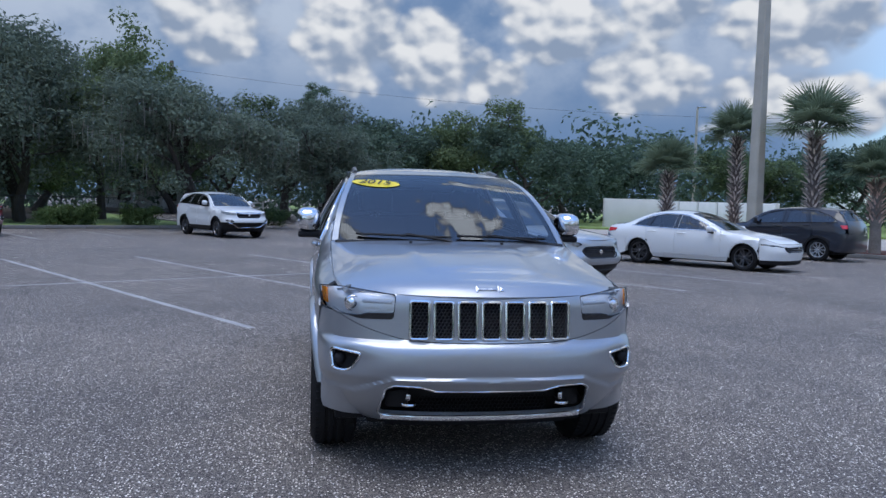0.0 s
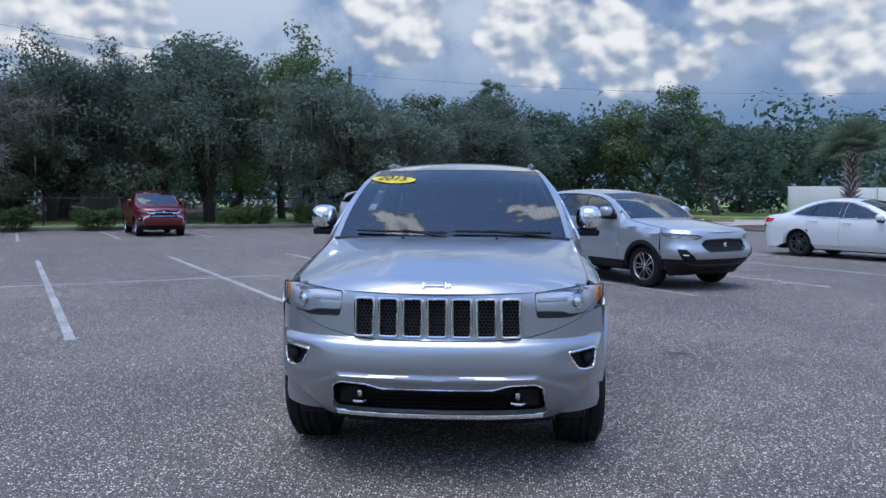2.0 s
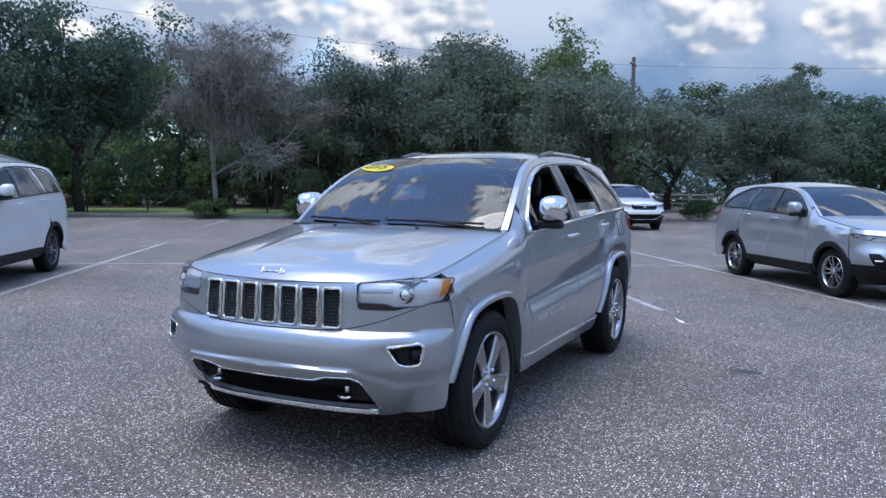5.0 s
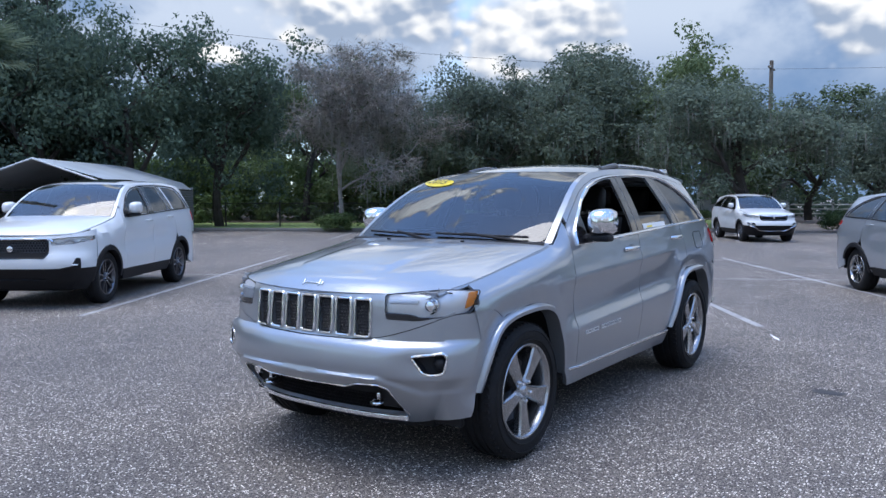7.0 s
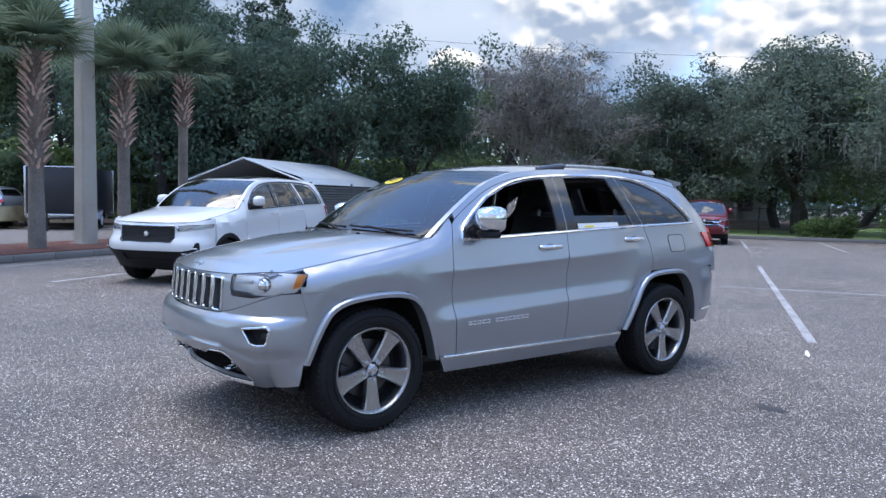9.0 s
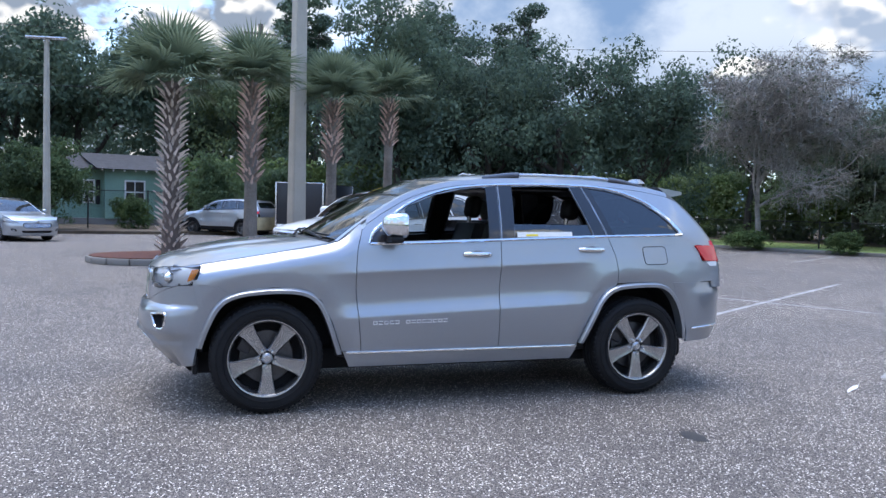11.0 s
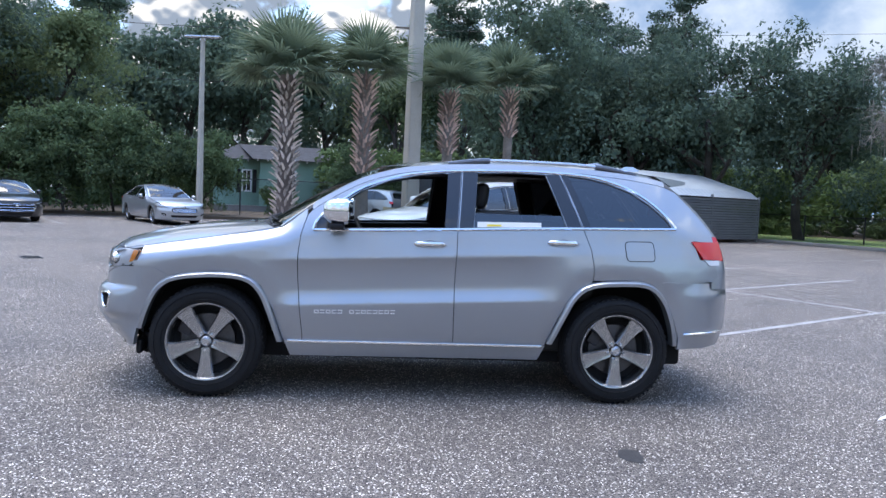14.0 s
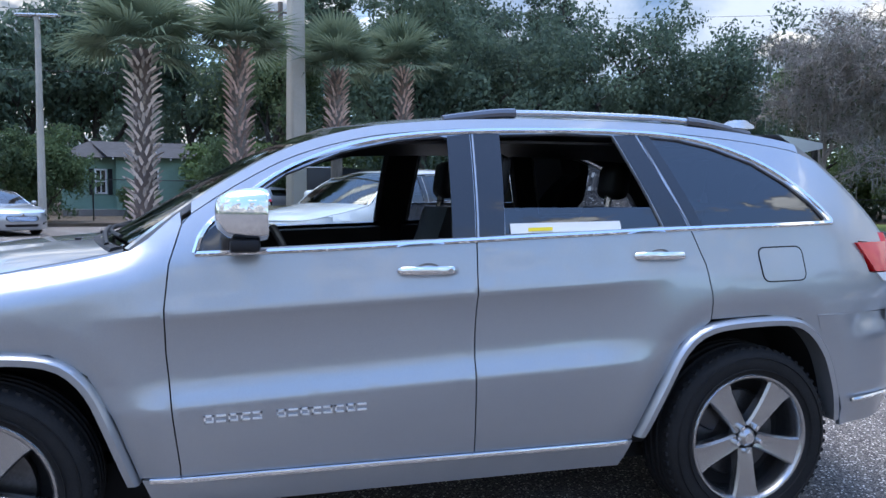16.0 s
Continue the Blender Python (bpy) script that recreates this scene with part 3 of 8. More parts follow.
def wheel(parent, x, y, R, rim_r, width, style, rim_mat, fine=False):
    """A wheel standing at x, y with its outer face away from the car's middle line."""
    s = 1 if x > 0 else -1
    w = new("wheel")
    w.parent = parent
    w.matrix_local = pose(x, y, R, 0, 0, 0 if s > 0 else 180)
    n = 56 if fine else 32
    h = width
    prof = [(rim_r - 0.012, -0.015), (rim_r + 0.004, 0.0), (rim_r + 0.03, 0.006), (R - 0.06, 0.010), (R - 0.028, 0.002), (R - 0.010, -0.018), (R - 0.001, -0.045)]
    for k in range(3):
        c = -0.045 - (h - 0.09) * (k + 0.7) / 3.4
        prof += [(R, c + 0.012), (R - 0.010, c + 0.008), (R - 0.010, c - 0.008), (R, c - 0.012)]
    prof += [(R - 0.001, 0.045 - h), (R - 0.010, 0.018 - h), (R - 0.05, -h), (rim_r, -h + 0.01)]
    tv = [lathe(prof, n)]
    if fine:
        for i in range(60):
            a = 2 * math.pi * i / 60
            for c0 in (-0.040, -h + 0.040):
                b = box(c0 - 0.022, c0 + 0.024, -0.008, 0.008, R - 0.017, R - 0.002)
                tv.append(moved(b, pose(0, 0, 0, math.degrees(a))))
        for r0, w0 in ((R - 0.045, 0.0065), (rim_r + 0.022, 0.007)):
            tv.append(lathe([(r0 - 0.003, w0), (r0, w0 + 0.006), (r0 + 0.003, w0)], n))
    part("tyre", join(*tv), RUBBER, w)
    barrel = lathe([(rim_r + 0.002, -0.004), (rim_r - 0.004, 0.003), (rim_r - 0.012, 0.001), (rim_r - 0.022, -0.012), (rim_r - 0.03, -0.06), (rim_r - 0.035, -h * 0.85), (rim_r - 0.005, -h)], n)
    rim = part("rim", barrel, rim_mat, w)
    back = lathe([(0.0, -0.105), (rim_r - 0.09, -0.105), (rim_r - 0.085, -0.115), (rim_r - 0.085, -0.13), (0.0, -0.13)], 32)
    part("brake_disc", back, DISC, w)
    part("dust_shield", lathe([(0.0, -0.14), (rim_r - 0.03, -0.145), (rim_r - 0.03, -0.15), (0, -0.15)], 32), LINER, w)
    part("caliper", moved(box(-0.15, -0.07, -0.045, 0.045, rim_r - 0.155, rim_r - 0.06, 0.015), pose(0, 0, 0, 62)), DARK_METAL, w)
    if style == "five":
        for i in range(5):
            secs = []
            for r, half, x0, dep in ((0.045, 0.034, -0.022, 0.05), (0.085, 0.036, -0.016, 0.055), (0.15, 0.043, -0.012, 0.05), (rim_r - 0.06, 0.053, -0.010, 0.045), (rim_r - 0.02, 0.066, -0.006, 0.04)):
                secs.append([(x0 - dep, -half, r), (x0 - 0.012, -half, r), (x0 - 0.001, -half + 0.008, r), (x0 - 0.006, 0, r), (x0 - 0.001, half - 0.008, r), (x0 - 0.012, half, r), (x0 - dep, half, r)])
            part("spoke", moved(loft(secs), pose(0, 0, 0, 72 * i + 180)), rim_mat, w, sharp=20)
    else:
        count, pair, half = {"twin": (5, 0.11, 0.016), "ten": (10, 0.0, 0.016), "fan": (6, 0.10, 0.014)}[style]
        for i in range(count):
            vf = []
            for o in ((-pair, pair) if pair else (0,)):
                secs = []
                for r, x0, sc in ((0.05, -0.03, 0.4), (0.12, -0.018, 0.75), (rim_r - 0.02, -0.008, 1.0)):
                    cx = o * sc * rim_r * 1.6
                    secs.append([(x0 - 0.035, cx - half, r), (x0, cx - half * 0.8, r), (x0, cx + half * 0.8, r), (x0 - 0.035, cx + half, r)])
                vf.append(loft(secs))
            part("spoke", moved(join(*vf), pose(0, 0, 0, 360 / count * i + 90)), rim_mat, w, sharp=20)
    part("hub_cap", lathe([(0.0, -0.006), (0.022, -0.006), (0.029, -0.011), (0.036, -0.017), (0.042, -0.026), (0.044, -0.06)], 24), rim_mat, w)
    if fine:
        part("cap_badge", lathe([(0.0, -0.0045), (0.021, -0.0045), (0.022, -0.008)], 20), SATIN, w)
    for i in range(5):
        part("lug_nut", moved(lathe([(0.0, 0.002), (0.008, 0.001), (0.011, -0.004), (0.012, -0.03)], 8), pose(0, 0.057 * math.sin(2 * math.pi * (i + 0.5) / 5), 0.057 * math.cos(2 * math.pi * (i + 0.5) / 5))), CHROME, w)
    return w


def loft(secs, closed=True, caps=True):
    V, F = [], []
    k = len(secs[0])
    for s in secs:
        V += [tuple(q) for q in s]
    for i in range(len(secs) - 1):
        for j in range(k if closed else k - 1):
            a, b = i * k + j, i * k + (j + 1) % k
            F.append((a, b, b + k, a + k))
    if caps and closed:
        F.append(tuple(range(k))[::-1])
        F.append(tuple(range((len(secs) - 1) * k, len(secs) * k)))
    bm = bmesh.new()
    vs = [bm.verts.new(v) for v in V]
    for f in F:
        bm.faces.new([vs[i] for i in f])
    bmesh.ops.recalc_face_normals(bm, faces=bm.faces)
    bm.verts.index_update()
    out = [tuple(v.co) for v in bm.verts], [tuple(v.index for v in f.verts) for f in bm.faces]
    bm.free()
    return out


def offset_ring(poly, d):
    """A closed polygon pushed inwards by d."""
    p = np.array(poly, float)
    a, b = p - np.roll(p, 1, 0), np.roll(p, -1, 0) - p
    a /= np.maximum(np.linalg.norm(a, axis=1), 1e-9)[:, None]
    b /= np.maximum(np.linalg.norm(b, axis=1), 1e-9)[:, None]
    area = np.sum(p[:, 0] * np.roll(p[:, 1], -1) - np.roll(p[:, 0], -1) * p[:, 1])
    s = 1 if area > 0 else -1
    na, nb = np.stack([-a[:, 1], a[:, 0]], 1), np.stack([-b[:, 1], b[:, 0]], 1)
    m = na + nb
    m /= np.maximum(np.linalg.norm(m, axis=1), 1e-9)[:, None]
    k = np.clip((m * na).sum(1), 0.5, 1)
    return p + s * m * (d / k)[:, None]


def ring_distance(y, z, ring):
    """How far points lie from an open polyline."""
    p = np.stack([np.ravel(y), np.ravel(z)], -1)
    best = np.full(len(p), 9.0)
    for a, b in zip(ring[:-1], ring[1:]):
        ab = b - a
        t = np.clip(((p - a) @ ab) / max(ab @ ab, 1e-12), 0, 1)
        best = np.minimum(best, np.linalg.norm(p - (a + t[:, None] * ab), axis=1))
    return best.reshape(np.shape(y))


def offset_open(ring, d):
    """An arch's line pushed away from the wheel by d."""
    c = np.array((ring[:, 0].mean(), ring[:, 1].min()))
    t = np.gradient(ring, axis=0)
    n = np.stack([t[:, 1], -t[:, 0]], 1)
    n /= np.linalg.norm(n, axis=1)[:, None]
    n *= np.sign(((ring - c) * n).sum(1))[:, None]
    return ring + n * d


class Shell:
    """The outer surface of a car from its lines: front is -y, its left side is +x."""

    def __init__(s, q):
        s.q = q
        E = q["E_hood"] + q["E_ws"][1:] + q["E_roof"][1:] + q["E_rear"][1:]
        s.Ez = curve(*[(p[1], p[2]) for p in E])
        s.Ex = curve(*[(p[1], p[0]) for p in E])
        s.E = path(E, 0.05)
        s.w, s.B = curve(*q["w"]), curve(*q["belt"])
        s.prof = curve(*q["prof"])
        s.plain = curve(*q.get("plain", q["prof"]))
        s.fade = curve(*q.get("fade", [(-9, 1), (9, 1)]))
        s.power = curve(*q["power"])
        s.shear = q.get("shear", 0.0)
        s.front, half = along([(-x, y) for x, y in q["front"][:0:-1]] + list(q["front"]))
        s.half = half / 2
        s.fo = curve(*q["front_offset"])
        s.tail = q.get("front_tail", 0.0)
        s.flared = [np.array(path(q[k], 0.06)) for k in ("arch_front", "arch_rear")] if q.get("flared") else []

    def side(s, y, z):
        y, z = np.asarray(y, float), np.asarray(z, float)
        f = s.fade(y)
        b, ze, xe = s.B(y), s.Ez(y), s.Ex(y)

        def low(zz):
            return s.w(y) + f * s.prof(zz - s.shear * y) + (1 - f) * s.plain(zz)

        t = np.clip((z - b) / np.maximum(ze - b, 0.02), 0, 1)
        xb = low(b)
        return np.where(z < b, low(z), xb + (xe - xb) * t ** s.power(y)) - s.dip(y, z)

    def dip(s, y, z):
        """The bevelled band round a wheel arch."""
        r = np.zeros(np.broadcast(y, z).shape)
        for ring in s.flared:
            d = ring_distance(np.broadcast_to(y, r.shape), np.broadcast_to(z, r.shape), ring)
            r = np.maximum(r, 0.020 * np.clip(1 - d / 0.086, 0, 1))
        return r

    def on_side(s, off=0.0):
        return lambda y, z: np.stack([s.side(y, z) + off, y, z], -1)

    def nose(s, off=0.0):
        """The surface of the nose by length round it and height."""

        def fn(a, z):
            v = np.clip((np.asarray(a, float) / s.half + 1) / 2, 0, 1)
            p, q = s.front(v), s.front(np.clip(v + 1e-3, 0, 1)) - s.front(np.clip(v - 1e-3, 0, 1))
            n = np.stack([q[:, 1], -q[:, 0]], -1)
            n /= np.linalg.norm(n, axis=1)[:, None]
            nominal = s.half - s.tail
            k = np.clip((1.0 - np.abs(a) / nominal) / 0.28, 0.0, 1.0)
            o = off + s.fo(z) * (k ** 2 if s.tail else k) - (s.dip(p[:, 1], np.asarray(z, float)) if s.flared else 0.0)
            return np.stack([p[:, 0] + n[:, 0] * o, p[:, 1] + n[:, 1] * o, np.asarray(z, float)], -1)

        return fn

    def at_x(s, x):
        """The length round the nose at which it is x from the middle."""
        v = np.linspace(0.5, 1, 400)
        xs = s.front(v)[:, 0]
        a = (v * 2 - 1) * s.half
        return float(np.interp(abs(x), xs, a)) * (1 if x >= 0 else -1)


def dense(*runs):
    return [tuple(q) for r in runs for q in r]


def car(q, m, name, label, group="", hero=False):
    """Builds a car from its lines q at the pose m."""
    ob = thing(name, label, q.get("category", "car"), m, group)
    S = Shell(q)
    paint, low_mat = q["paint"], q.get("cladding", q["paint"])
    h = q.get("net", 0.08)
    hf = h * 0.8
    g = 0.0025 if hero else 0.004
    edge = [(p[1], p[2]) for p in S.E]
    (yf, yr, R) = q["axles"]
    af, ar = q["arch_front"], q["arch_rear"]           # rear foot -> top -> front foot

    def topline(y0, y1, down=0.0):
        ys = np.linspace(y0, y1, max(int(abs(y1 - y0) / 0.05), 2))
        return [(float(y), float(S.Ez(y)) - down) for y in ys]

    creases = [[(-1.4, z - 1.4 * S.shear), (1.6, z + 1.6 * S.shear)] for z in (0.66, 0.688, 0.700, 0.709, 0.725, 0.745, 0.765, 0.785, 0.80, 0.82, 0.98, 1.0, 1.014, 1.024, 1.04)] if hero else []
    creases += [[tuple(a), tuple(b)] for ring in S.flared for d_ in (0.078, 0.086, 0.094) for a, b in zip(offset_open(ring, d_), offset_open(ring, d_)[1:])]

    def both(nm, outline, mat, holes=(), off=0.0, net=None, thick=0.015, inset=None, label="", sides=(1, -1)):
        o = offset_ring(straight(outline, 0.04), g if inset is None else inset)
        made = []
        for s in sides:
            vf = sheet(o, S.on_side(off), holes, net or h, thick, (1, 0, 0), s < 0, creases if mat is paint else ())
            made.append(part(nm, vf, mat, ob, label))
        return made

    # side panels
    d = q["seams"]                    # door edges: lists of (y, z) from top to bottom
    sill = q["sill"]
    win = q["windows"]
    wf, wr, wq = (np.array(win[k]) for k in ("front", "rear", "quarter"))
    fd, bd, rd = d["front"], d["middle"], d["rear"]
    y_nose = q["fender_front"]
    fender = dense(q.get("fender_nose", [(y_nose, q["fender_low"])]), [(y_nose, S.Ez(y_nose) - 0.003)], topline(y_nose + 0.02, fd[0][0] - 0.005, 0.003), fd, [(fd[-1][0], sill), (af[0][0] - 0.0, sill)], af)
    fender = [p for i, p in enumerate(fender) if i < len(fender) - len(af) or p[1] > q["fender_low"] - 0.115 or p[0] > yf]
    front_door = dense(fd[::-1], topline(fd[0][0] + 0.03, bd[0][0] - 0.02, q["frame_drop"]), bd, [(bd[-1][0], sill), (fd[-1][0], sill)])
    rear_arch_part = [p for p in ar[::-1] if p[0] < rd[-1][0] - 0.005]
    rear_door = dense(bd[::-1], topline(bd[0][0] + 0.02, rd[0][0] - 0.02, q["frame_drop"]), rd, [p for p in ar if p[0] < rd[-1][0] - 0.005][::-1] if ar[0][0] > ar[-1][0] else [p for p in ar if p[0] < rd[-1][0] - 0.005][::-1], [(ar[0][0], sill), (bd[-1][0], sill)])
    quarter = dense(rd[::-1], topline(rd[0][0] + 0.03, q["quarter_end"], q["frame_drop"]), q["quarter_rear"], [p for p in ar if p[0] > rd[-1][0] + 0.005][::-1])
    both("front_fender", fender, paint)
    both("front_door", front_door, paint, [wf])
    both("rear_door", rear_door, paint, [wr])
    both("rear_quarter", quarter, paint, [wq] if len(wq) else [])
    # the roof's side rail above the doors
    rail_top = topline(fd[0][0] + 0.03, q["quarter_end"], 0.0)
    rail_low = topline(fd[0][0] + 0.03, q["quarter_end"], q["frame_drop"])
    both("roof_side", rail_top + rail_low[::-1], paint, inset=0.001)
    # dark inner shell seen through seams and arches
    inner = dense([(y_nose, sill + 0.05)], [(y_nose, S.Ez(y_nose) - 0.03)], topline(y_nose + 0.05, q["quarter_end"], 0.03), [(y - 0.03, z) for y, z in q["quarter_rear"]], [(y, z + 0.02) for y, z in ar[::-1]], [(y, z + 0.02) for y, z in af])
    both("inner_shell", inner, LINER if hero else paint, [offset_ring(w, -0.02) for w in (wf, wr, wq) if len(w)], -0.03, 0.12, 0.0, 0.02)

    # top panels
    for nm, C, E, mat, pz in (("hood", "C_hood", "E_hood", paint, q.get("hood_power", 3.0)), ("roof", "C_roof", "E_roof", paint, 2.6)):
        fn, W, L = span(q[C], q[E], pz)
        extra = q.get(nm + "_relief")
        f2 = (lambda fn=fn, extra=extra: (lambda a, b: extra(fn(a, b))))() if extra else fn
        vf = sheet(rounded([(-W + g, g), (W - g, g), (W - g, L - g), (-W + g, L - g)], 0.03), f2, (), h, 0.02, (0, 0, 1))
        part(nm, vf, paint, ob)
    fn, W, L = span(q["C_ws"], q["E_ws"], 2.2)
    k = q.get("pillar", 0.055) / 0.8
    part("windshield", sheet(rounded([(-W + k, 0.01), (W - k, 0.01), (W - k, L - 0.01), (-W + k, L - 0.01)], 0.05), fn, (), 0.07, 0.005, (0, -1, 1)), q.get("screen", GLASS), ob)
    for s in (-1, 1):
        part("a_pillar", sheet([(s * (W - k + 0.004), 0.004), (s * (W - 0.002), 0.004), (s * (W - 0.002), L), (s * (W - k + 0.004), L)], fn, (), 0.06, 0.02, (0, -1, 1)), paint, ob)
    part("screen_border", sheet(rounded([(-W + k, 0.0), (W - k, 0.0), (W - k, L), (-W + k, L)], 0.04), lambda a, b: fn(a, b) - np.array((0, 0, 0.006)), [rounded([(-W + k + 0.03, 0.07), (W - k - 0.03, 0.07), (W - k - 0.03, L - 0.035), (-W + k + 0.03, L - 0.035)], 0.06)], 0.08, 0.0, (0, -1, 1)), GLOSS_BLACK, ob)
    fn, W, L = span(q["C_rear"], q["E_rear"], 2.2)
    if q["rear_style"] == "hatch":
        hole = rounded([(-W + 0.13, 0.06), (W - 0.13, 0.06), (W - 0.10, L * 0.45), (-W + 0.10, L * 0.45)], 0.06)
        part("tailgate", sheet([(-W, 0), (W, 0), (W, L), (-W, L)], fn, [hole], h, 0.02, (0, 1, 0.5)), paint, ob)
        part("rear_window", sheet(hole, fn, (), h, 0.004, (0, 1, 0.5)), DARK_GLASS, ob)
    else:
        t = q["glass_end"] * L
        hole = rounded([(-W + 0.10, 0.02), (W - 0.10, 0.02), (W - 0.08, t), (-W + 0.08, t)], 0.06)
        part("trunk_lid", sheet([(-W, 0), (W, 0), (W, L), (-W, L)], fn, [hole], h, 0.02, (0, 1, 0.5)), paint, ob)
        part("rear_window", sheet(hole, fn, (), h, 0.004, (0, 1, 1)), DARK_GLASS, ob)

    # glass and pillars
    for nm, wpoly, mat in (("front_window", win.get("front_glass", wf), q.get("front_glass_mat", GLASS)), ("rear_door_window", win.get("rear_glass", wr), DARK_GLASS), ("quarter_window", wq, DARK_GLASS)):
        if len(wpoly):
            sides = (-1,) if (hero and nm == "front_window") else (1, -1)
            both(nm, wpoly, mat, off=-0.012, inset=-0.004, thick=0.004, sides=sides)
    for nm, poly in q["pillars"]:
        both(nm, poly, GLOSS_BLACK, off=0.002, inset=0.0, thick=0.008)
    # bright or black strip round the windows
    trim = CHROME if q.get("bright", False) else TRIM
    for s in (1, -1):
        line = np.array(path(q["trim_top"], 0.03))
        pts = np.stack([s * (S.side(line[:, 0], line[:, 1]) + 0.003), line[:, 0], line[:, 1]], -1)
        part("window_trim", tube(pts, 0.011 if hero else 0.010, 6), trim, ob, "bright chrome strip over the windows" if q.get("bright") else "")
        line = np.array(path(q["trim_low"], 0.03))
        pts = np.stack([s * (S.side(line[:, 0], line[:, 1]) + 0.003), line[:, 0], line[:, 1]], -1)
        part("belt_trim", tube(pts, 0.010, 6), trim, ob)

    # rocker, arches, liners
    rk = [(af[0][0] - 0.02, q["rocker_low"]), (ar[-1][0] + 0.02 if ar[-1][0] < ar[0][0] else ar[0][0] + 0.02, q["rocker_low"])]
    y0, y1 = af[0][0], min(ar[0][0], ar[-1][0])
    both("rocker_panel", [(y0, sill - 0.002), (y1, sill - 0.002), (y1 - 0.05, q["rocker_low"]), (y0 + 0.05, q["rocker_low"])], low_mat, off=0.008, thick=0.03)
    for ring in (af, ar):
        r0 = np.array(path(ring, 0.04))
        cen = np.array((r0[:, 0].mean(), r0[:, 1].min()))
        wid = q["flare"]
        dirs = r0 - np.array((cen[0], R))
        dirs /= np.linalg.norm(dirs, axis=1)[:, None]
        r1 = r0 - dirs * wid
        for s in (1, -1):
            secs = []
            for (a, b), (c, e) in zip(r0, r1):
                xa, xc = float(S.side(a, b)), float(S.side(a, b))
                o = q["flare_out"]
                secs.append([(s * (xa - 0.01), a, b), (s * (xa + o * 0.7), a * 0.85 + c * 0.15, b * 0.85 + e * 0.15), (s * (xa + o), a * 0.55 + c * 0.45, b * 0.55 + e * 0.45), (s * (xa + o * 0.9), c, e), (s * (xa - 0.06), c, e)])
            part("wheel_arch_trim", loft(secs), low_mat, ob, sharp=50)
            lin = []
            for (a, b) in np.array(path(ring, 0.08)):
                k = 0.97
                yy, zz = cen[0] + (a - cen[0]) * k, R + (b - R) * k
                lin.append([(s * (float(S.side(a, b)) - 0.02), yy, zz), (s * 0.52, yy, zz)])
            V = [tuple(p) for sec in lin for p in sec]
            F = [(2 * i, 2 * i + 1, 2 * i + 3, 2 * i + 2) for i in range(len(lin) - 1)]
            wall = [2 * i + 1 for i in range(len(lin))]
            part("arch_liner", (V, F + [tuple(wall)]), LINER, ob)
    zc = q["clearance"]
    part("underbody", box(-0.62, 0.62, q["front"][0][1] + 0.35, q["rear_y"] - 0.35, zc, zc + 0.16, 0.03), LINER, ob)

    # wheels
    for y in (yf, yr):
        for x in (q["track"], -q["track"]):
            wheel(ob, x, y, R, q["rim"], 0.25 if hero else 0.22, q["spokes"], q["rim_mat"], hero)

    # rear bumper
    rb = q["rear_bumper"]
    c2, L2 = along([(-x, y) for x, y in rb[:0:-1]] + list(rb))

    def rear_fn(a, z):
        p = c2(np.clip(a / L2 + 0.5, 0, 1))
        o = np.interp(z, [q["rocker_low"], q["rocker_low"] + 0.12, 0.7, 0.92], [-0.06, 0.0, 0.01, -0.02])
        if "rear_profile" in q:
            k = np.clip((p[:, 1] - 1.88) / 0.14, 0, 1)
            o = np.interp(z, *zip(*q["rear_profile"])) * k * k * (3 - 2 * k)
            e = c2(np.clip(a / L2 + 0.502, 0, 1)) - c2(np.clip(a / L2 + 0.498, 0, 1))
            e /= np.maximum(np.linalg.norm(e, axis=1), 1e-9)[:, None]
            return np.stack([p[:, 0] - e[:, 1] * o - np.sign(p[:, 0]) * S.dip(p[:, 1], z), p[:, 1] + e[:, 0] * o, z], -1)
        return np.stack([p[:, 0], p[:, 1] + o, z], -1)

    zt = q["bumper_top"]
    if "rear_edge" in q:
        edge = [(L2 / 2 - (y - rb[-1][1]), z) for y, z in q["rear_edge"]]
        part("rear_bumper", sheet(edge + [(-a, z) for a, z in edge[::-1]], rear_fn, (), 0.025, 0.02, (0, 1, 0)), paint, ob, sharp=45)
        a_ = np.linspace(-L2 / 2 + 0.06, L2 / 2 - 0.06, 60)
        rim = rear_fn(a_, np.full(60, 0.900))
        back = rim * np.array((0.86, 1.0, 1.0)) + np.array((0.0, -0.10, 0.006))
        part("bumper_ledge", (list(rim) + list(back), [(i, i + 1, 61 + i, 60 + i) for i in range(59)]), paint, ob)
    else:
        part("rear_bumper", sheet([(-L2 / 2, zt), (L2 / 2, zt), (L2 / 2, q["rocker_low"] + 0.1), (L2 / 2 - 0.25, q["rocker_low"] + 0.02), (-L2 / 2 + 0.25, q["rocker_low"] + 0.02), (-L2 / 2, q["rocker_low"] + 0.1)], rear_fn, (), h, 0.02, (0, 1, 0)), q.get("rear_bumper_mat", paint), ob)

    # tail lamps on the quarters
    both("tail_lamp", q["tail_lamp"], RED_LENS, off=0.012, thick=0.03, label="red tail lamp")

    # mirrors
    my, mz, mx = q["mirror"]
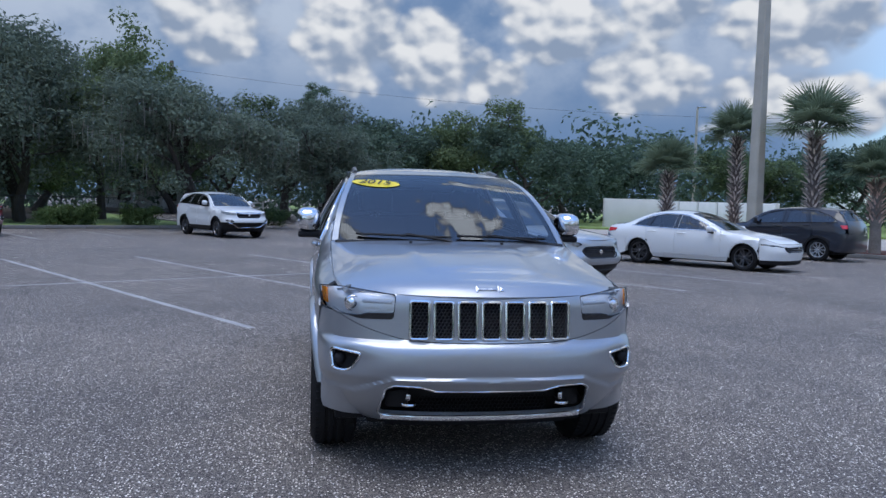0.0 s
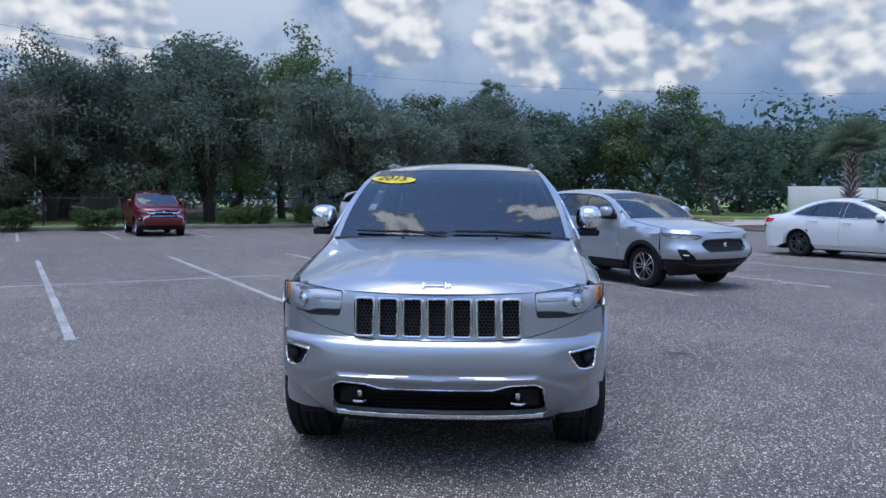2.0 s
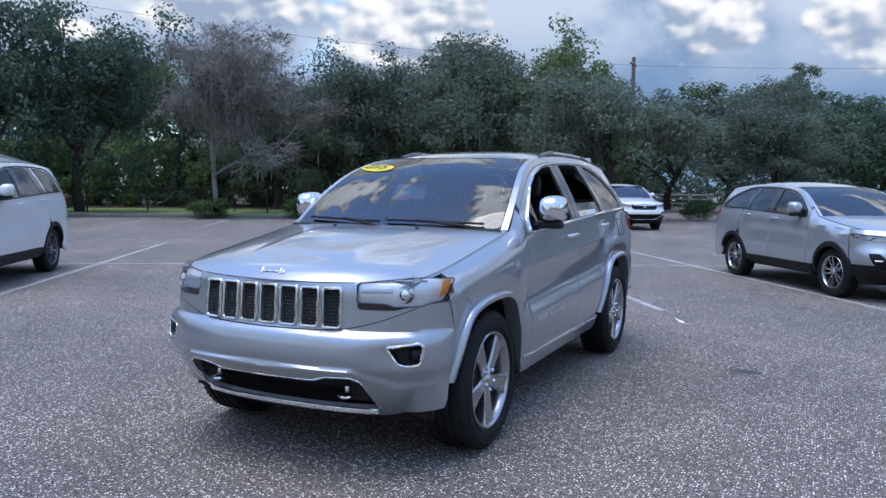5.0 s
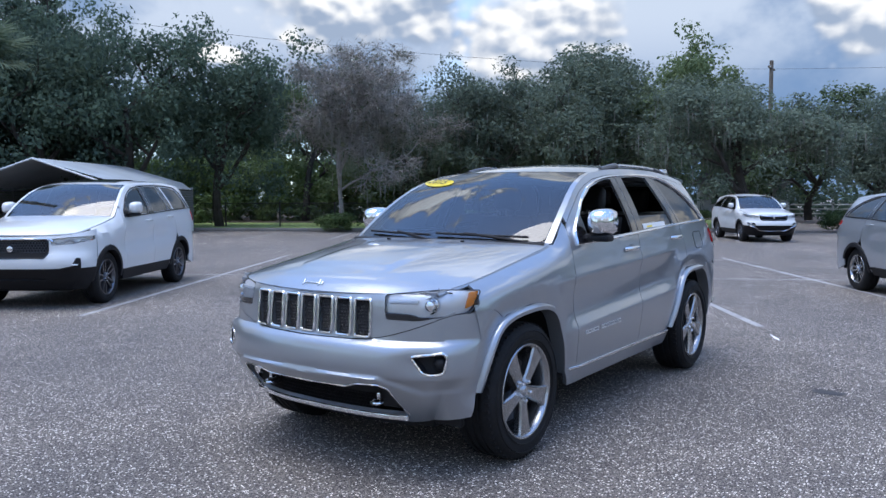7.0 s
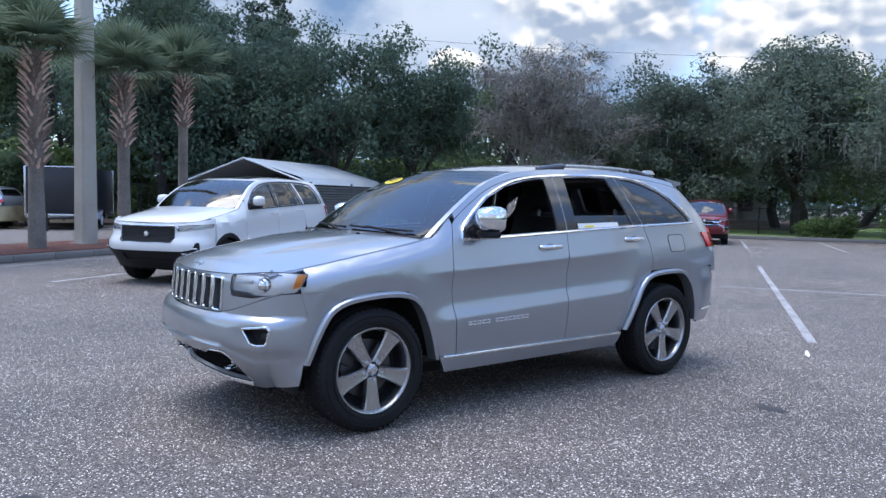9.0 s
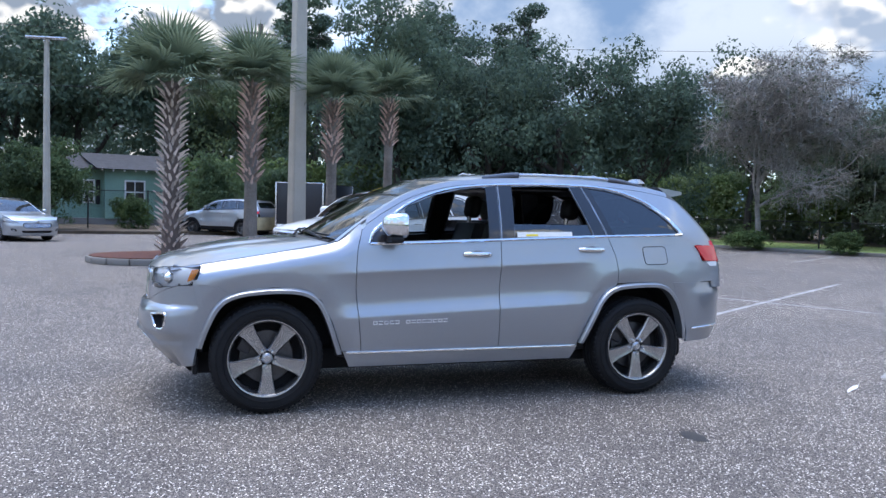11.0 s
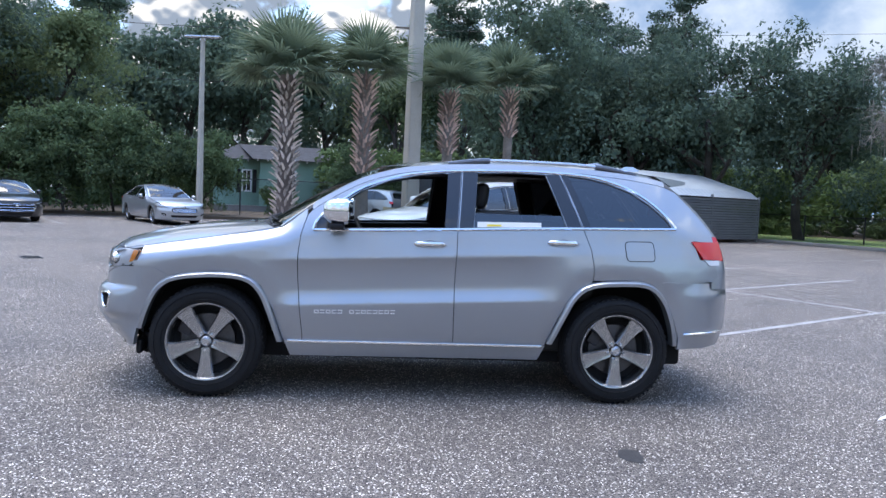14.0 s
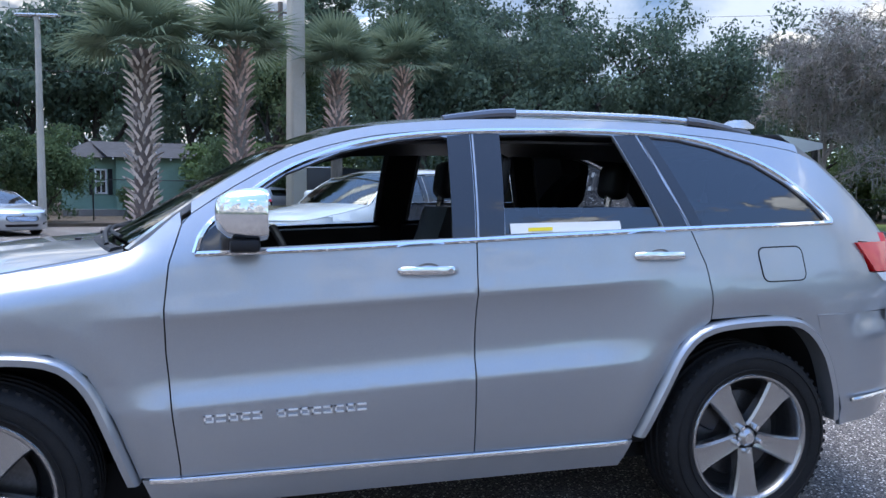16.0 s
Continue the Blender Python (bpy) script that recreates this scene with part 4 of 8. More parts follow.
    for s in (1, -1):
        mp = new("side_mirror")
        mp.parent = ob
        mp.matrix_local = Matrix.Translation((s * mx, my, mz)) @ Matrix.Diagonal((s, 1, 1, 1))
        k, mw = q.get("mirror_size", 1.0), q.get("mirror_wide", 0.85)
        secs = []
        for yy, a, b, dz in ((-0.075, 0.03, 0.03, 0.0), (-0.068, 0.075, 0.055, 0.0), (-0.045, 0.108, 0.078, 0.0), (0.0, 0.123, 0.088, 0.0), (0.035, 0.125, 0.09, 0.0), (0.05, 0.12, 0.085, 0.0)):
            secs.append([(k * a * q.get("mirror_wide", 0.85) * np.sign(math.cos(t)) * abs(math.cos(t)) ** 0.7, k * yy * 1.35, k * (b * np.sign(math.sin(t)) * abs(math.sin(t)) ** 0.7 + dz)) for t in np.linspace(0, 2 * math.pi, 20, endpoint=False)])
        part("mirror_cap", loft(secs), q.get("mirror_mat", paint), mp, "bright chrome mirror cap" if hero else "", sharp=60)
        part("mirror_glass", sheet(rounded([(-0.11 * k * mw, -0.075 * k), (0.11 * k * mw, -0.075 * k), (0.11 * k * mw, 0.075 * k), (-0.11 * k * mw, 0.075 * k)], 0.03), lambda a, b: np.stack([a, 0 * a + 0.070 * k, b], -1), (), 0.06, 0.004, (0, 1, 0)), CHROME, mp)
        part("mirror_base", join(box(-0.115 * k * mw, 0.10 * k * mw, -0.055 * k, 0.045 * k, -0.125 * k, -0.08 * k, 0.015), tube([(-0.06 * k, -0.01, -0.10 * k), (-0.16 * k, -0.03, -0.115 * k), (-0.23 * k, -0.04, -0.11 * k)], [0.03, 0.028, 0.035], 8)), TRIM, mp)

    # door handles
    for (hy, hz) in q["handles"]:
        for s in (1, -1):
            hx = float(S.side(hy, hz))
            hd = new("door_handle")
            hd.parent = ob
            hd.matrix_local = Matrix.Translation((s * hx, hy, hz)) @ Matrix.Diagonal((s, 1, 1, 1))
            bar = tube([(0.004, -0.105, 0.0), (0.026, -0.085, 0.002), (0.036, -0.03, 0.003), (0.037, 0.03, 0.003), (0.030, 0.085, 0.002), (0.004, 0.105, 0.0)], [0.014, 0.016, 0.016, 0.016, 0.016, 0.014], 10, squash=((1, 0, 0), 0.55))
            part("grip", bar, q.get("handle_mat", paint), hd)
            part("recess", lathe_disc(0.05, 0.028, 0.004), paint, hd)
            if hero and hy < 0.3 and s > 0:
                part("key_cylinder", moved(lathe([(0, 0.042), (0.010, 0.042), (0.012, 0.03)], 12), pose(0, 0.075, 0.002)), SATIN, hd)

    # cabin
    if not hero:
        zb = float(S.B(0.2)) - 0.08
        part("cabin_floor", box(-0.62, 0.62, fd[0][0] - 0.15, q["cabin_end"], zc + 0.1, zb - 0.25, 0.05), CABIN, ob)
        part("dashboard", box(-0.62, 0.62, fd[0][0] - 0.1, fd[0][0] + 0.25, zb - 0.3, zb + 0.02, 0.06), CABIN, ob)
        for x in (-0.36, 0.36):
            for y in q["seats"]:
                part("seat_back", moved(box(-0.24, 0.24, -0.07, 0.07, -0.1, 0.58, 0.06), pose(x, y, zb - 0.35, -14)), CABIN, ob)
                part("head_rest", moved(box(-0.13, 0.13, -0.05, 0.05, 0.0, 0.17, 0.05), pose(x, y + 0.17, zb + 0.23, -10)), CABIN, ob)
    return ob, S


def lathe_disc(ry, rz, depth):
    """A shallow oval dish in a door behind a handle."""
    V, F = [(-0.012, 0, 0)], []
    n = 20
    for k, (f, x) in enumerate(((0.55, -0.008), (0.9, 0.0), (1.0, 0.0025))):
        for i in range(n):
            a = 2 * math.pi * i / n
            V.append((x, ry * f * math.cos(a), rz * f * math.sin(a)))
    F += [(0, 1 + i, 1 + (i + 1) % n) for i in range(n)]
    for k in range(2):
        F += [(1 + k * n + i, 1 + (k + 1) * n + i, 1 + (k + 1) * n + (i + 1) % n, 1 + k * n + (i + 1) % n) for i in range(n)]
    return V, F


# ---- the silver SUV in the middle ----
SILVER = car_paint("silver_paint", (0.360, 0.380, 0.408), 0.68, 0.29, 0.08)
BRIGHT = material("bright_badge", (0.85, 0.86, 0.88), 0.3, 0.6)
WHITE = car_paint("white_paint", (0.70, 0.715, 0.72), 0.0, 0.4)
ALLOY = material("alloy", (0.42, 0.42, 0.425), 0.25, 0.95, vary=0.08, scale=8)
GREY_ALLOY = material("grey_alloy", (0.16, 0.16, 0.17), 0.3, 0.9)

SIDE_GLASS = glass("clear_side_glass", (0.80, 0.86, 0.86), 0.85, 0.0, 1.5)
HERO = dict(
    category="car", pillar=0.034, front_glass_mat=SIDE_GLASS, paint=SILVER, net=0.035, axles=(-1.452, 1.452, 0.388), track=0.905, rim=0.272, spokes="five", rim_mat=ALLOY, bright=True,
    E_hood=[(0.745, -2.085, 0.998), (0.793, -1.86, 1.036), (0.80, -1.40, 1.115), (0.80, -0.97, 1.195)],
    E_ws=[(0.80, -0.97, 1.195), (0.775, -0.80, 1.33), (0.735, -0.60, 1.465), (0.69, -0.40, 1.57), (0.655, -0.20, 1.633), (0.638, -0.05, 1.663)],
    E_roof=[(0.638, -0.05, 1.663), (0.622, 0.3, 1.695), (0.615, 0.7, 1.708), (0.615, 1.1, 1.706), (0.62, 1.45, 1.685), (0.632, 1.70, 1.655), (0.645, 1.82, 1.63)],
    E_rear=[(0.645, 1.82, 1.63), (0.685, 1.95, 1.525), (0.725, 2.08, 1.395), (0.765, 2.19, 1.25), (0.785, 2.245, 1.13), (0.80, 2.27, 1.0), (0.80, 2.28, 0.88)],
    C_hood=[(-2.26, 0.98), (-2.13, 1.058), (-1.72, 1.145), (-1.14, 1.215)],
    C_ws=[(-1.14, 1.205), (-0.85, 1.385), (-0.55, 1.56), (-0.28, 1.67)],
    C_roof=[(-0.28, 1.672), (0.0, 1.715), (0.4, 1.748), (0.8, 1.758), (1.2, 1.752), (1.6, 1.728), (1.93, 1.685)],
    C_rear=[(1.93, 1.65), (2.1, 1.46), (2.28, 1.22), (2.37, 1.05), (2.40, 0.88)],
    w=[(-2.1, 0.83), (-1.95, 0.885), (-1.8, 0.905), (-1.45, 0.920), (-1.0, 0.915), (0, 0.915), (1, 0.918), (1.45, 0.922), (1.8, 0.915), (2.1, 0.885), (2.35, 0.80)],
    belt=[(-2.1, 0.86), (-1.8, 0.93), (-1.3, 1.0), (-1.0, 1.06), (-0.8, 1.15), (-0.6, 1.185), (0.3, 1.222), (1.2, 1.258), (1.75, 1.275), (1.95, 1.2), (2.1, 1.05), (2.35, 0.82)],
    prof=[(0.15, -0.14), (0.22, -0.11), (0.30, -0.075), (0.40, -0.038), (0.52, -0.016), (0.62, -0.002), (0.688, 0.0045), (0.700, 0.005), (0.709, 0.002), (0.78, -0.0245), (0.80, -0.028), (0.82, -0.029), (0.88, -0.0285), (0.95, -0.021), (1.0, -0.009), (1.014, -0.0035), (1.024, -0.0045), (1.06, -0.014), (1.15, -0.034), (1.26, -0.058)],
    shear=0.047,
    plain=[(0.22, -0.11), (0.30, -0.075), (0.40, -0.035), (0.55, -0.008), (0.75, 0.004), (0.95, -0.004), (1.07, -0.018), (1.15, -0.036), (1.26, -0.058)],
    fade=[(-1.10, 0), (-0.80, 1), (0.70, 1), (1.08, 0)],
    power=[(-2.1, 2.4), (-1.2, 2.4), (-0.8, 1.25), (1.8, 1.2), (2.2, 1.6)],
    front=[(0, -2.30), (0.30, -2.288), (0.50, -2.258), (0.65, -2.215), (0.75, -2.16), (0.82, -2.085), (0.868, -1.985), (0.897, -1.88), (0.909, -1.79), (0.914, -1.70)], front_tail=0.09, flared=True,
    front_offset=[(0.25, -0.27), (0.33, -0.175), (0.40, -0.105), (0.47, -0.052), (0.515, -0.022), (0.545, 0.002), (0.57, 0.024), (0.62, 0.032), (0.68, 0.026), (0.735, 0.0), (0.75, -0.030), (0.80, -0.035), (0.94, -0.045), (0.98, -0.06), (1.0, -0.08), (1.05, -0.13)],
    rear_bumper=[(0, 2.455), (0.45, 2.42), (0.65, 2.36), (0.78, 2.268), (0.86, 2.15), (0.903, 1.98), (0.917, 1.86), (0.921, 1.72)], rear_y=2.4, bumper_top=0.905, rear_edge=[(2.6, 0.902), (2.2, 0.902), (1.755, 0.902), (1.797, 0.785), (1.866, 0.64), (1.912, 0.49), (1.905, 0.415), (2.1, 0.415), (2.3, 0.43), (2.6, 0.43)],
    rear_profile=[(0.40, -0.045), (0.50, -0.014), (0.53, -0.008), (0.536, 0.000), (0.60, 0.006), (0.80, 0.011), (0.822, 0.009), (0.85, -0.001), (0.895, -0.012), (0.91, -0.013)],
    arch_front=[(-0.93, 0.40), (-1.01, 0.63), (-1.09, 0.785), (-1.20, 0.86), (-1.41, 0.878), (-1.66, 0.848), (-1.79, 0.775), (-1.875, 0.62), (-1.925, 0.47)],
    arch_rear=[(0.93, 0.43), (1.015, 0.63), (1.11, 0.80), (1.24, 0.882), (1.50, 0.905), (1.68, 0.885), (1.79, 0.785), (1.86, 0.64), (1.893, 0.535), (1.912, 0.44)],
    fender_front=-1.897, fender_low=0.885, fender_nose=[(-1.705, 0.842), (-1.80, 0.892), (-1.882, 0.896), (-1.952, 0.894), (-1.918, 0.935), (-1.897, 1.0)], sill=0.415, rocker_low=0.30, clearance=0.24, frame_drop=0.040, quarter_end=1.82,
    seams=dict(front=[(-0.79, 1.285), (-0.83, 1.15), (-0.845, 1.0), (-0.842, 0.85), (-0.82, 0.62), (-0.80, 0.45)], middle=[(0.298, 1.66), (0.28, 1.45), (0.262, 1.23), (0.253, 0.9), (0.25, 0.70), (0.257, 0.45)],
               rear=[(1.03, 1.665), (1.09, 1.45), (1.165, 1.27), (1.225, 1.12), (1.247, 1.0), (1.25, 0.895)]),
    windows=dict(
        front=[(-0.715, 1.20), (-0.69, 1.255), (-0.60, 1.345), (-0.43, 1.465), (-0.22, 1.552), (0.0, 1.602), (0.16, 1.622), (0.20, 1.615), (0.17, 1.232), (-0.1, 1.222), (-0.5, 1.205)],
        rear=[(0.41, 1.635), (0.70, 1.648), (0.915, 1.645), (0.985, 1.45), (1.045, 1.272), (0.375, 1.242)],
        rear_glass=[(0.392, 1.34), (1.02, 1.345), (1.05, 1.268), (0.373, 1.238)],
        quarter=[(1.075, 1.645), (1.22, 1.635), (1.37, 1.605), (1.55, 1.54), (1.68, 1.455), (1.78, 1.365), (1.83, 1.305), (1.82, 1.295), (1.21, 1.276)]),
    pillars=[("b_pillar", [(0.195, 1.622), (0.29, 1.634), (0.257, 1.236), (0.168, 1.232)]), ("door_edge_pillar", [(0.305, 1.636), (0.415, 1.638), (0.372, 1.242), (0.272, 1.236)]), ("c_pillar", [(0.92, 1.645), (1.02, 1.650), (1.155, 1.275), (1.05, 1.272)]), ("quarter_edge_pillar", [(1.035, 1.650), (1.085, 1.648), (1.225, 1.276), (1.17, 1.275)]), ("sail_pillar", [(-0.745, 1.19), (-0.71, 1.255), (-0.60, 1.345), (-0.56, 1.372), (-0.575, 1.20)])],
    trim_top=[(-0.745, 1.185), (-0.71, 1.27), (-0.60, 1.362), (-0.43, 1.48), (-0.22, 1.566), (0.0, 1.616), (0.3, 1.645), (0.7, 1.660), (1.0, 1.660), (1.22, 1.648), (1.38, 1.618), (1.56, 1.552), (1.70, 1.462), (1.82, 1.345), (1.86, 1.295)],
    trim_low=[(-0.745, 1.185), (-0.3, 1.198), (0.2, 1.222), (0.7, 1.245), (1.2, 1.266), (1.6, 1.278), (1.86, 1.288)],
    flare=0.040, flare_out=0.036, rear_style="hatch",
    quarter_rear=[(1.90, 1.555), (2.0, 1.455), (2.1, 1.345), (2.17, 1.255), (2.2, 1.19), (2.0, 1.205), (2.045, 1.075), (2.17, 1.06), (2.20, 0.95), (2.16, 0.912), (1.90, 0.895)],
    tail_lamp=[(1.975, 1.205), (2.22, 1.205), (2.245, 1.075), (2.07, 1.075)],
    mirror=(-0.575, 1.322, 0.955), mirror_wide=0.70, mirror_mat=CHROME, handle_mat=CHROME, handles=[(0.07, 1.115), (1.02, 1.157)], seats=(), cabin_end=1.9,
)


def hood_bulge(p):
    """The raised middle of the hood."""
    x, y = np.abs(p[:, 0]), p[:, 1]
    t = np.clip((0.33 + 0.10 * (y + 1.9) - x) / 0.035, 0, 1)
    k = np.clip((y + 2.02) / 0.06, 0, 1) * np.clip((-1.2 - y) / 0.3, 0, 1)
    p[:, 2] += 0.010 * (t * t * (3 - 2 * t)) * k
    return p


HERO["hood_relief"] = hood_bulge


def hex_net(x0, x1, z0, z1, y_of, r=0.0115, only=None):
    """A honeycomb grille insert: rings of hexagons with depth."""
    V, F = [], []
    dx, dz = r * math.sqrt(3), r * 1.5
    row, z = 0, z0
    while z <= z1:
        x = x0 + (dx / 2 if row % 2 else 0)
        while x <= x1:
            if only is not None and not inside(np.array([(x, z)]), only)[0]:
                x += dx
                continue
            k = len(V)
            for f, dy in ((1.0, 0.0), (0.80, -0.002), (0.74, 0.012)):
                for i in range(6):
                    a = math.pi / 3 * i + math.pi / 6
                    px = x + r * f * math.cos(a)
                    V.append((px, y_of(px) + dy, z + r * f * math.sin(a)))
            for b in (0, 6):
                F += [(k + b + i, k + b + (i + 1) % 6, k + b + 6 + (i + 1) % 6, k + b + 6 + i) for i in range(6)]
            x += dx
        z += dz
        row += 1
    return V, F


def build_hero():
    ob, S = car(HERO, pose(0, 0, 0), "suv", "silver metallic mid-size SUV with chrome mirrors and trim parked on asphalt", hero=True)
    nose = S.nose

    def A(pts):
        return [(S.at_x(x), z) for x, z in pts]

    def fpart(nm, poly, mat, off=0.0, holes=(), thick=0.02, net=0.03, parent=ob, label=""):
        return part(nm, sheet(poly, nose(off), holes, net, thick, (0, -1, 0)), mat, parent, label)

    mir = lambda pts: [(-x, z) for x, z in pts[::-1]]
    # grille panel with seven slots
    low = curve((0, 0.742), (0.30, 0.746), (0.45, 0.758), (0.62, 0.80), (0.76, 0.85), (0.84, 0.885))
    top = curve((0, 0.972), (0.45, 0.985), (0.60, 1.0), (0.74, 1.01), (0.84, 1.005))
    head = [(0.505, 0.985), (0.60, 1.0), (0.76, 1.008), (0.862, 0.992), (0.868, 0.93), (0.82, 0.884), (0.70, 0.855), (0.515, 0.857)]
    xs = np.linspace(-0.84, 0.84, 40)
    outline = [(S.at_x(x), float(low(abs(x))) + 0.002) for x in xs] + [(S.at_x(x), float(top(abs(x))) - 0.004) for x in xs[::-1]]
    slots = []
    for i in range(7):
        c = (i - 3) * 0.1265
        wt, wb = 0.0500, 0.0480
        slots.append(rounded([(S.at_x(c - wb), 0.762), (S.at_x(c + wb), 0.762), (S.at_x(c + wt), 0.955), (S.at_x(c - wt), 0.955)], 0.016, 5))
    hh = [rounded(A(head), 0.02), rounded(A(mir(head)), 0.02)]
    gp = fpart("grille_panel", outline, SILVER, 0.0, slots + hh, 0.03, 0.022)
    for i, sl in enumerate(slots):
        p3 = nose(0.004)(sl[:, 0], sl[:, 1])
        part("slot_frame", tube(p3, 0.0085, 8, closed=True), CHROME, ob, "chrome grille slot frame")
        c = (i - 3) * 0.1265
        yo = lambda x: float(nose(-0.022)(np.array([S.at_x(x)]), np.array([0.85]))[0, 1])
        part("grille_mesh", hex_net(c - 0.055, c + 0.055, 0.765, 0.953, yo), GRILLE, ob, "black honeycomb grille insert", smooth=False)
    part("grille_back", sheet(A([(-0.50, 0.745), (0.50, 0.745), (0.50, 0.97), (-0.50, 0.97)]), nose(-0.045), (), 0.08, 0.0, (0, -1, 0)), LINER, ob)

    # headlamps, wrapping round to the fender
    for s in (1, -1):
        hl = new("headlight")
        hl.parent = ob
        sg = lambda pts: [(s * a, z) for a, z in (pts if s > 0 else pts[::-1])]
        a0, a1 = S.at_x(0.508), (S.half - S.tail) * 0.905
        lens = [(a0, 0.982), (S.at_x(0.65), 0.997), (S.at_x(0.80), 1.008), (a1, 1.004), (a1 - 0.045, 0.920), (a1 - 0.075, 0.894), (S.at_x(0.78), 0.872), (S.at_x(0.70), 0.872), (S.at_x(0.655), 0.886), (a0 + 0.003, 0.890)]
        shade = [(a0, 0.886), (S.at_x(0.655), 0.882), (S.at_x(0.70), 0.868), (S.at_x(0.78), 0.868), (a1 - 0.075, 0.890), (a1 - 0.047, 0.912), (a1 - 0.065, 0.880), (S.at_x(0.80), 0.858), (a0, 0.858)]
        part("lamp_housing", sheet(rounded(sg(lens), 0.015), nose(-0.020), (), 0.03, 0.0, (0, -1, 0)), LAMP_BOWL, hl)
        part("lens", sheet(rounded(sg(lens), 0.015), nose(-0.004), (), 0.02, 0.004, (0, -1, 0)), LENS, hl)
        p3 = nose(-0.002)(*np.array(rounded(sg(lens), 0.015)).T)
        part("lamp_frame", tube(p3, 0.0035, 6, closed=True), GLOSS_BLACK, hl, "black edge of the headlight")
        part("lower_shade", sheet(rounded(sg(shade), 0.01), nose(-0.006), (), 0.03, 0.01, (0, -1, 0)), GLOSS_BLACK, hl, "black lower edge of the headlight")
        amber = [(a1 - 0.062, 0.996), (a1 - 0.006, 1.000), (a1 - 0.048, 0.928), (a1 - 0.095, 0.912)]
        part("turn_signal", sheet(rounded(sg(amber), 0.01), nose(-0.010), (), 0.02, 0.02, (0, -1, 0)), AMBER, hl, "amber side reflector")
        c = nose(-0.022)(np.array([s * S.at_x(0.755)]), np.array([0.930]))[0]
        pr = lathe([(0.0, 0.028), (0.014, 0.026), (0.026, 0.018), (0.031, 0.0), (0.034, 0.0), (0.042, 0.008), (0.045, 0.0), (0.045, -0.03)], 24, "z")
        part("projector", moved(pr, Matrix.Translation(c) @ pose(0, 0, 0, 90, 0, 0) @ pose(0, 0, 0, 0, s * 12, 0)), CHROME, hl)
        bar = nose(-0.018)(np.linspace(s * S.at_x(0.53), s * S.at_x(0.69), 12), np.linspace(0.945, 0.948, 12))
        part("light_bar", tube(bar, 0.011, 8), WHITE_LENS, hl)

    # bumper: from below the lamps round to the wheel arches
    end = S.half - S.tail
    xs = np.linspace(-0.84, 0.84, 44)
    upper = [(S.at_x(x), float(low(abs(x))) - 0.002) for x in xs]
    right = [(end - 0.10, 0.892), (end - 0.012, 0.888), (end + 0.078, 0.840), (end + 0.078, 0.826), (end + 0.002, 0.778), (end - 0.022, 0.735), (end - 0.052, 0.68), (end - 0.084, 0.62), (end - 0.125, 0.47), (end - 0.15, 0.345)]
    bottom = [(S.at_x(0.78), 0.305), (S.at_x(0.64), 0.292), (S.at_x(0.0), 0.290), (S.at_x(-0.64), 0.292), (S.at_x(-0.78), 0.305)]
    outline = upper + right + bottom + [(-a, z) for a, z in right[::-1]]
    mouth = [(0.0, 0.495), (0.29, 0.497), (0.37, 0.522), (0.50, 0.527), (0.548, 0.505), (0.622, 0.345), (0.60, 0.328), (0.0, 0.322)]
    mouth = A(mouth + [(-x, z) for x, z in mouth[-2:0:-1]])
    fog = [(0.655, 0.682), (0.79, 0.700), (0.800, 0.685), (0.785, 0.595), (0.735, 0.588), (0.70, 0.600)]
    fogs = [rounded(A(fog), 0.02), rounded(A(mir(fog)), 0.02)]
    base = nose(0.0)

    def bumper_fn(a, z):
        p = base(a, z)
        u = np.abs(a)
        # hollow round the fog lamps, and the swollen lower lip that frames the mouth
        fx = np.exp(-(((u - S.at_x(0.72)) / 0.13) ** 2 + ((z - 0.635) / 0.085) ** 2) * 1.3)
        line = np.interp(u, [0, S.at_x(0.50), S.at_x(0.60), S.at_x(0.72), S.at_x(0.86)], [0.56, 0.565, 0.53, 0.485, 0.500])
        lip = 1 / (1 + np.exp((z - line) / 0.0035))
        p[:, 1] += 0.035 * fx - 0.034 * lip * np.clip(1.2 - u / S.half, 0, 1)
        return p

    part("front_bumper", sheet(outline, bumper_fn, [rounded(mouth, 0.012)] + fogs, 0.012, 0.03, (0, -1, 0)), SILVER, ob, sharp=50)
    ring = np.array(rounded(mouth, 0.012))
    p3 = bumper_fn(ring[:, 0], ring[:, 1]) + np.array((0, 0.003, 0))
    part("mouth_trim", tube(p3, 0.0065, 8, closed=True), CHROME, ob, "chrome frame of the lower air intake")
    a_ = np.linspace(S.at_x(-0.605), S.at_x(0.605), 40)
    part("lip_strip", tube(bumper_fn(a_, np.full(40, 0.318)) + np.array((0, -0.006, 0)), 0.015, 8, squash=((0, 1, 0), 0.6)), CHROME, ob, "bright chrome strip under the air intake")
    inner = offset_ring(straight(mouth, 0.03), 0.0)
    part("mouth_back", sheet(inner, nose(-0.10), (), 0.08, 0.0, (0, -1, 0)), LINER, ob)
    part("mouth_sleeve", tube(np.vstack([bumper_fn(ring[:, 0], ring[:, 1])]), 0.001, 4, closed=True), TRIM, ob)
    yo = lambda x: float(nose(-0.05)(np.array([S.at_x(x)]), np.array([0.37]))[0, 1])
    part("intake_mesh", hex_net(-0.36, 0.36, 0.33, 0.49, yo, 0.013), TRIM, ob, smooth=False)
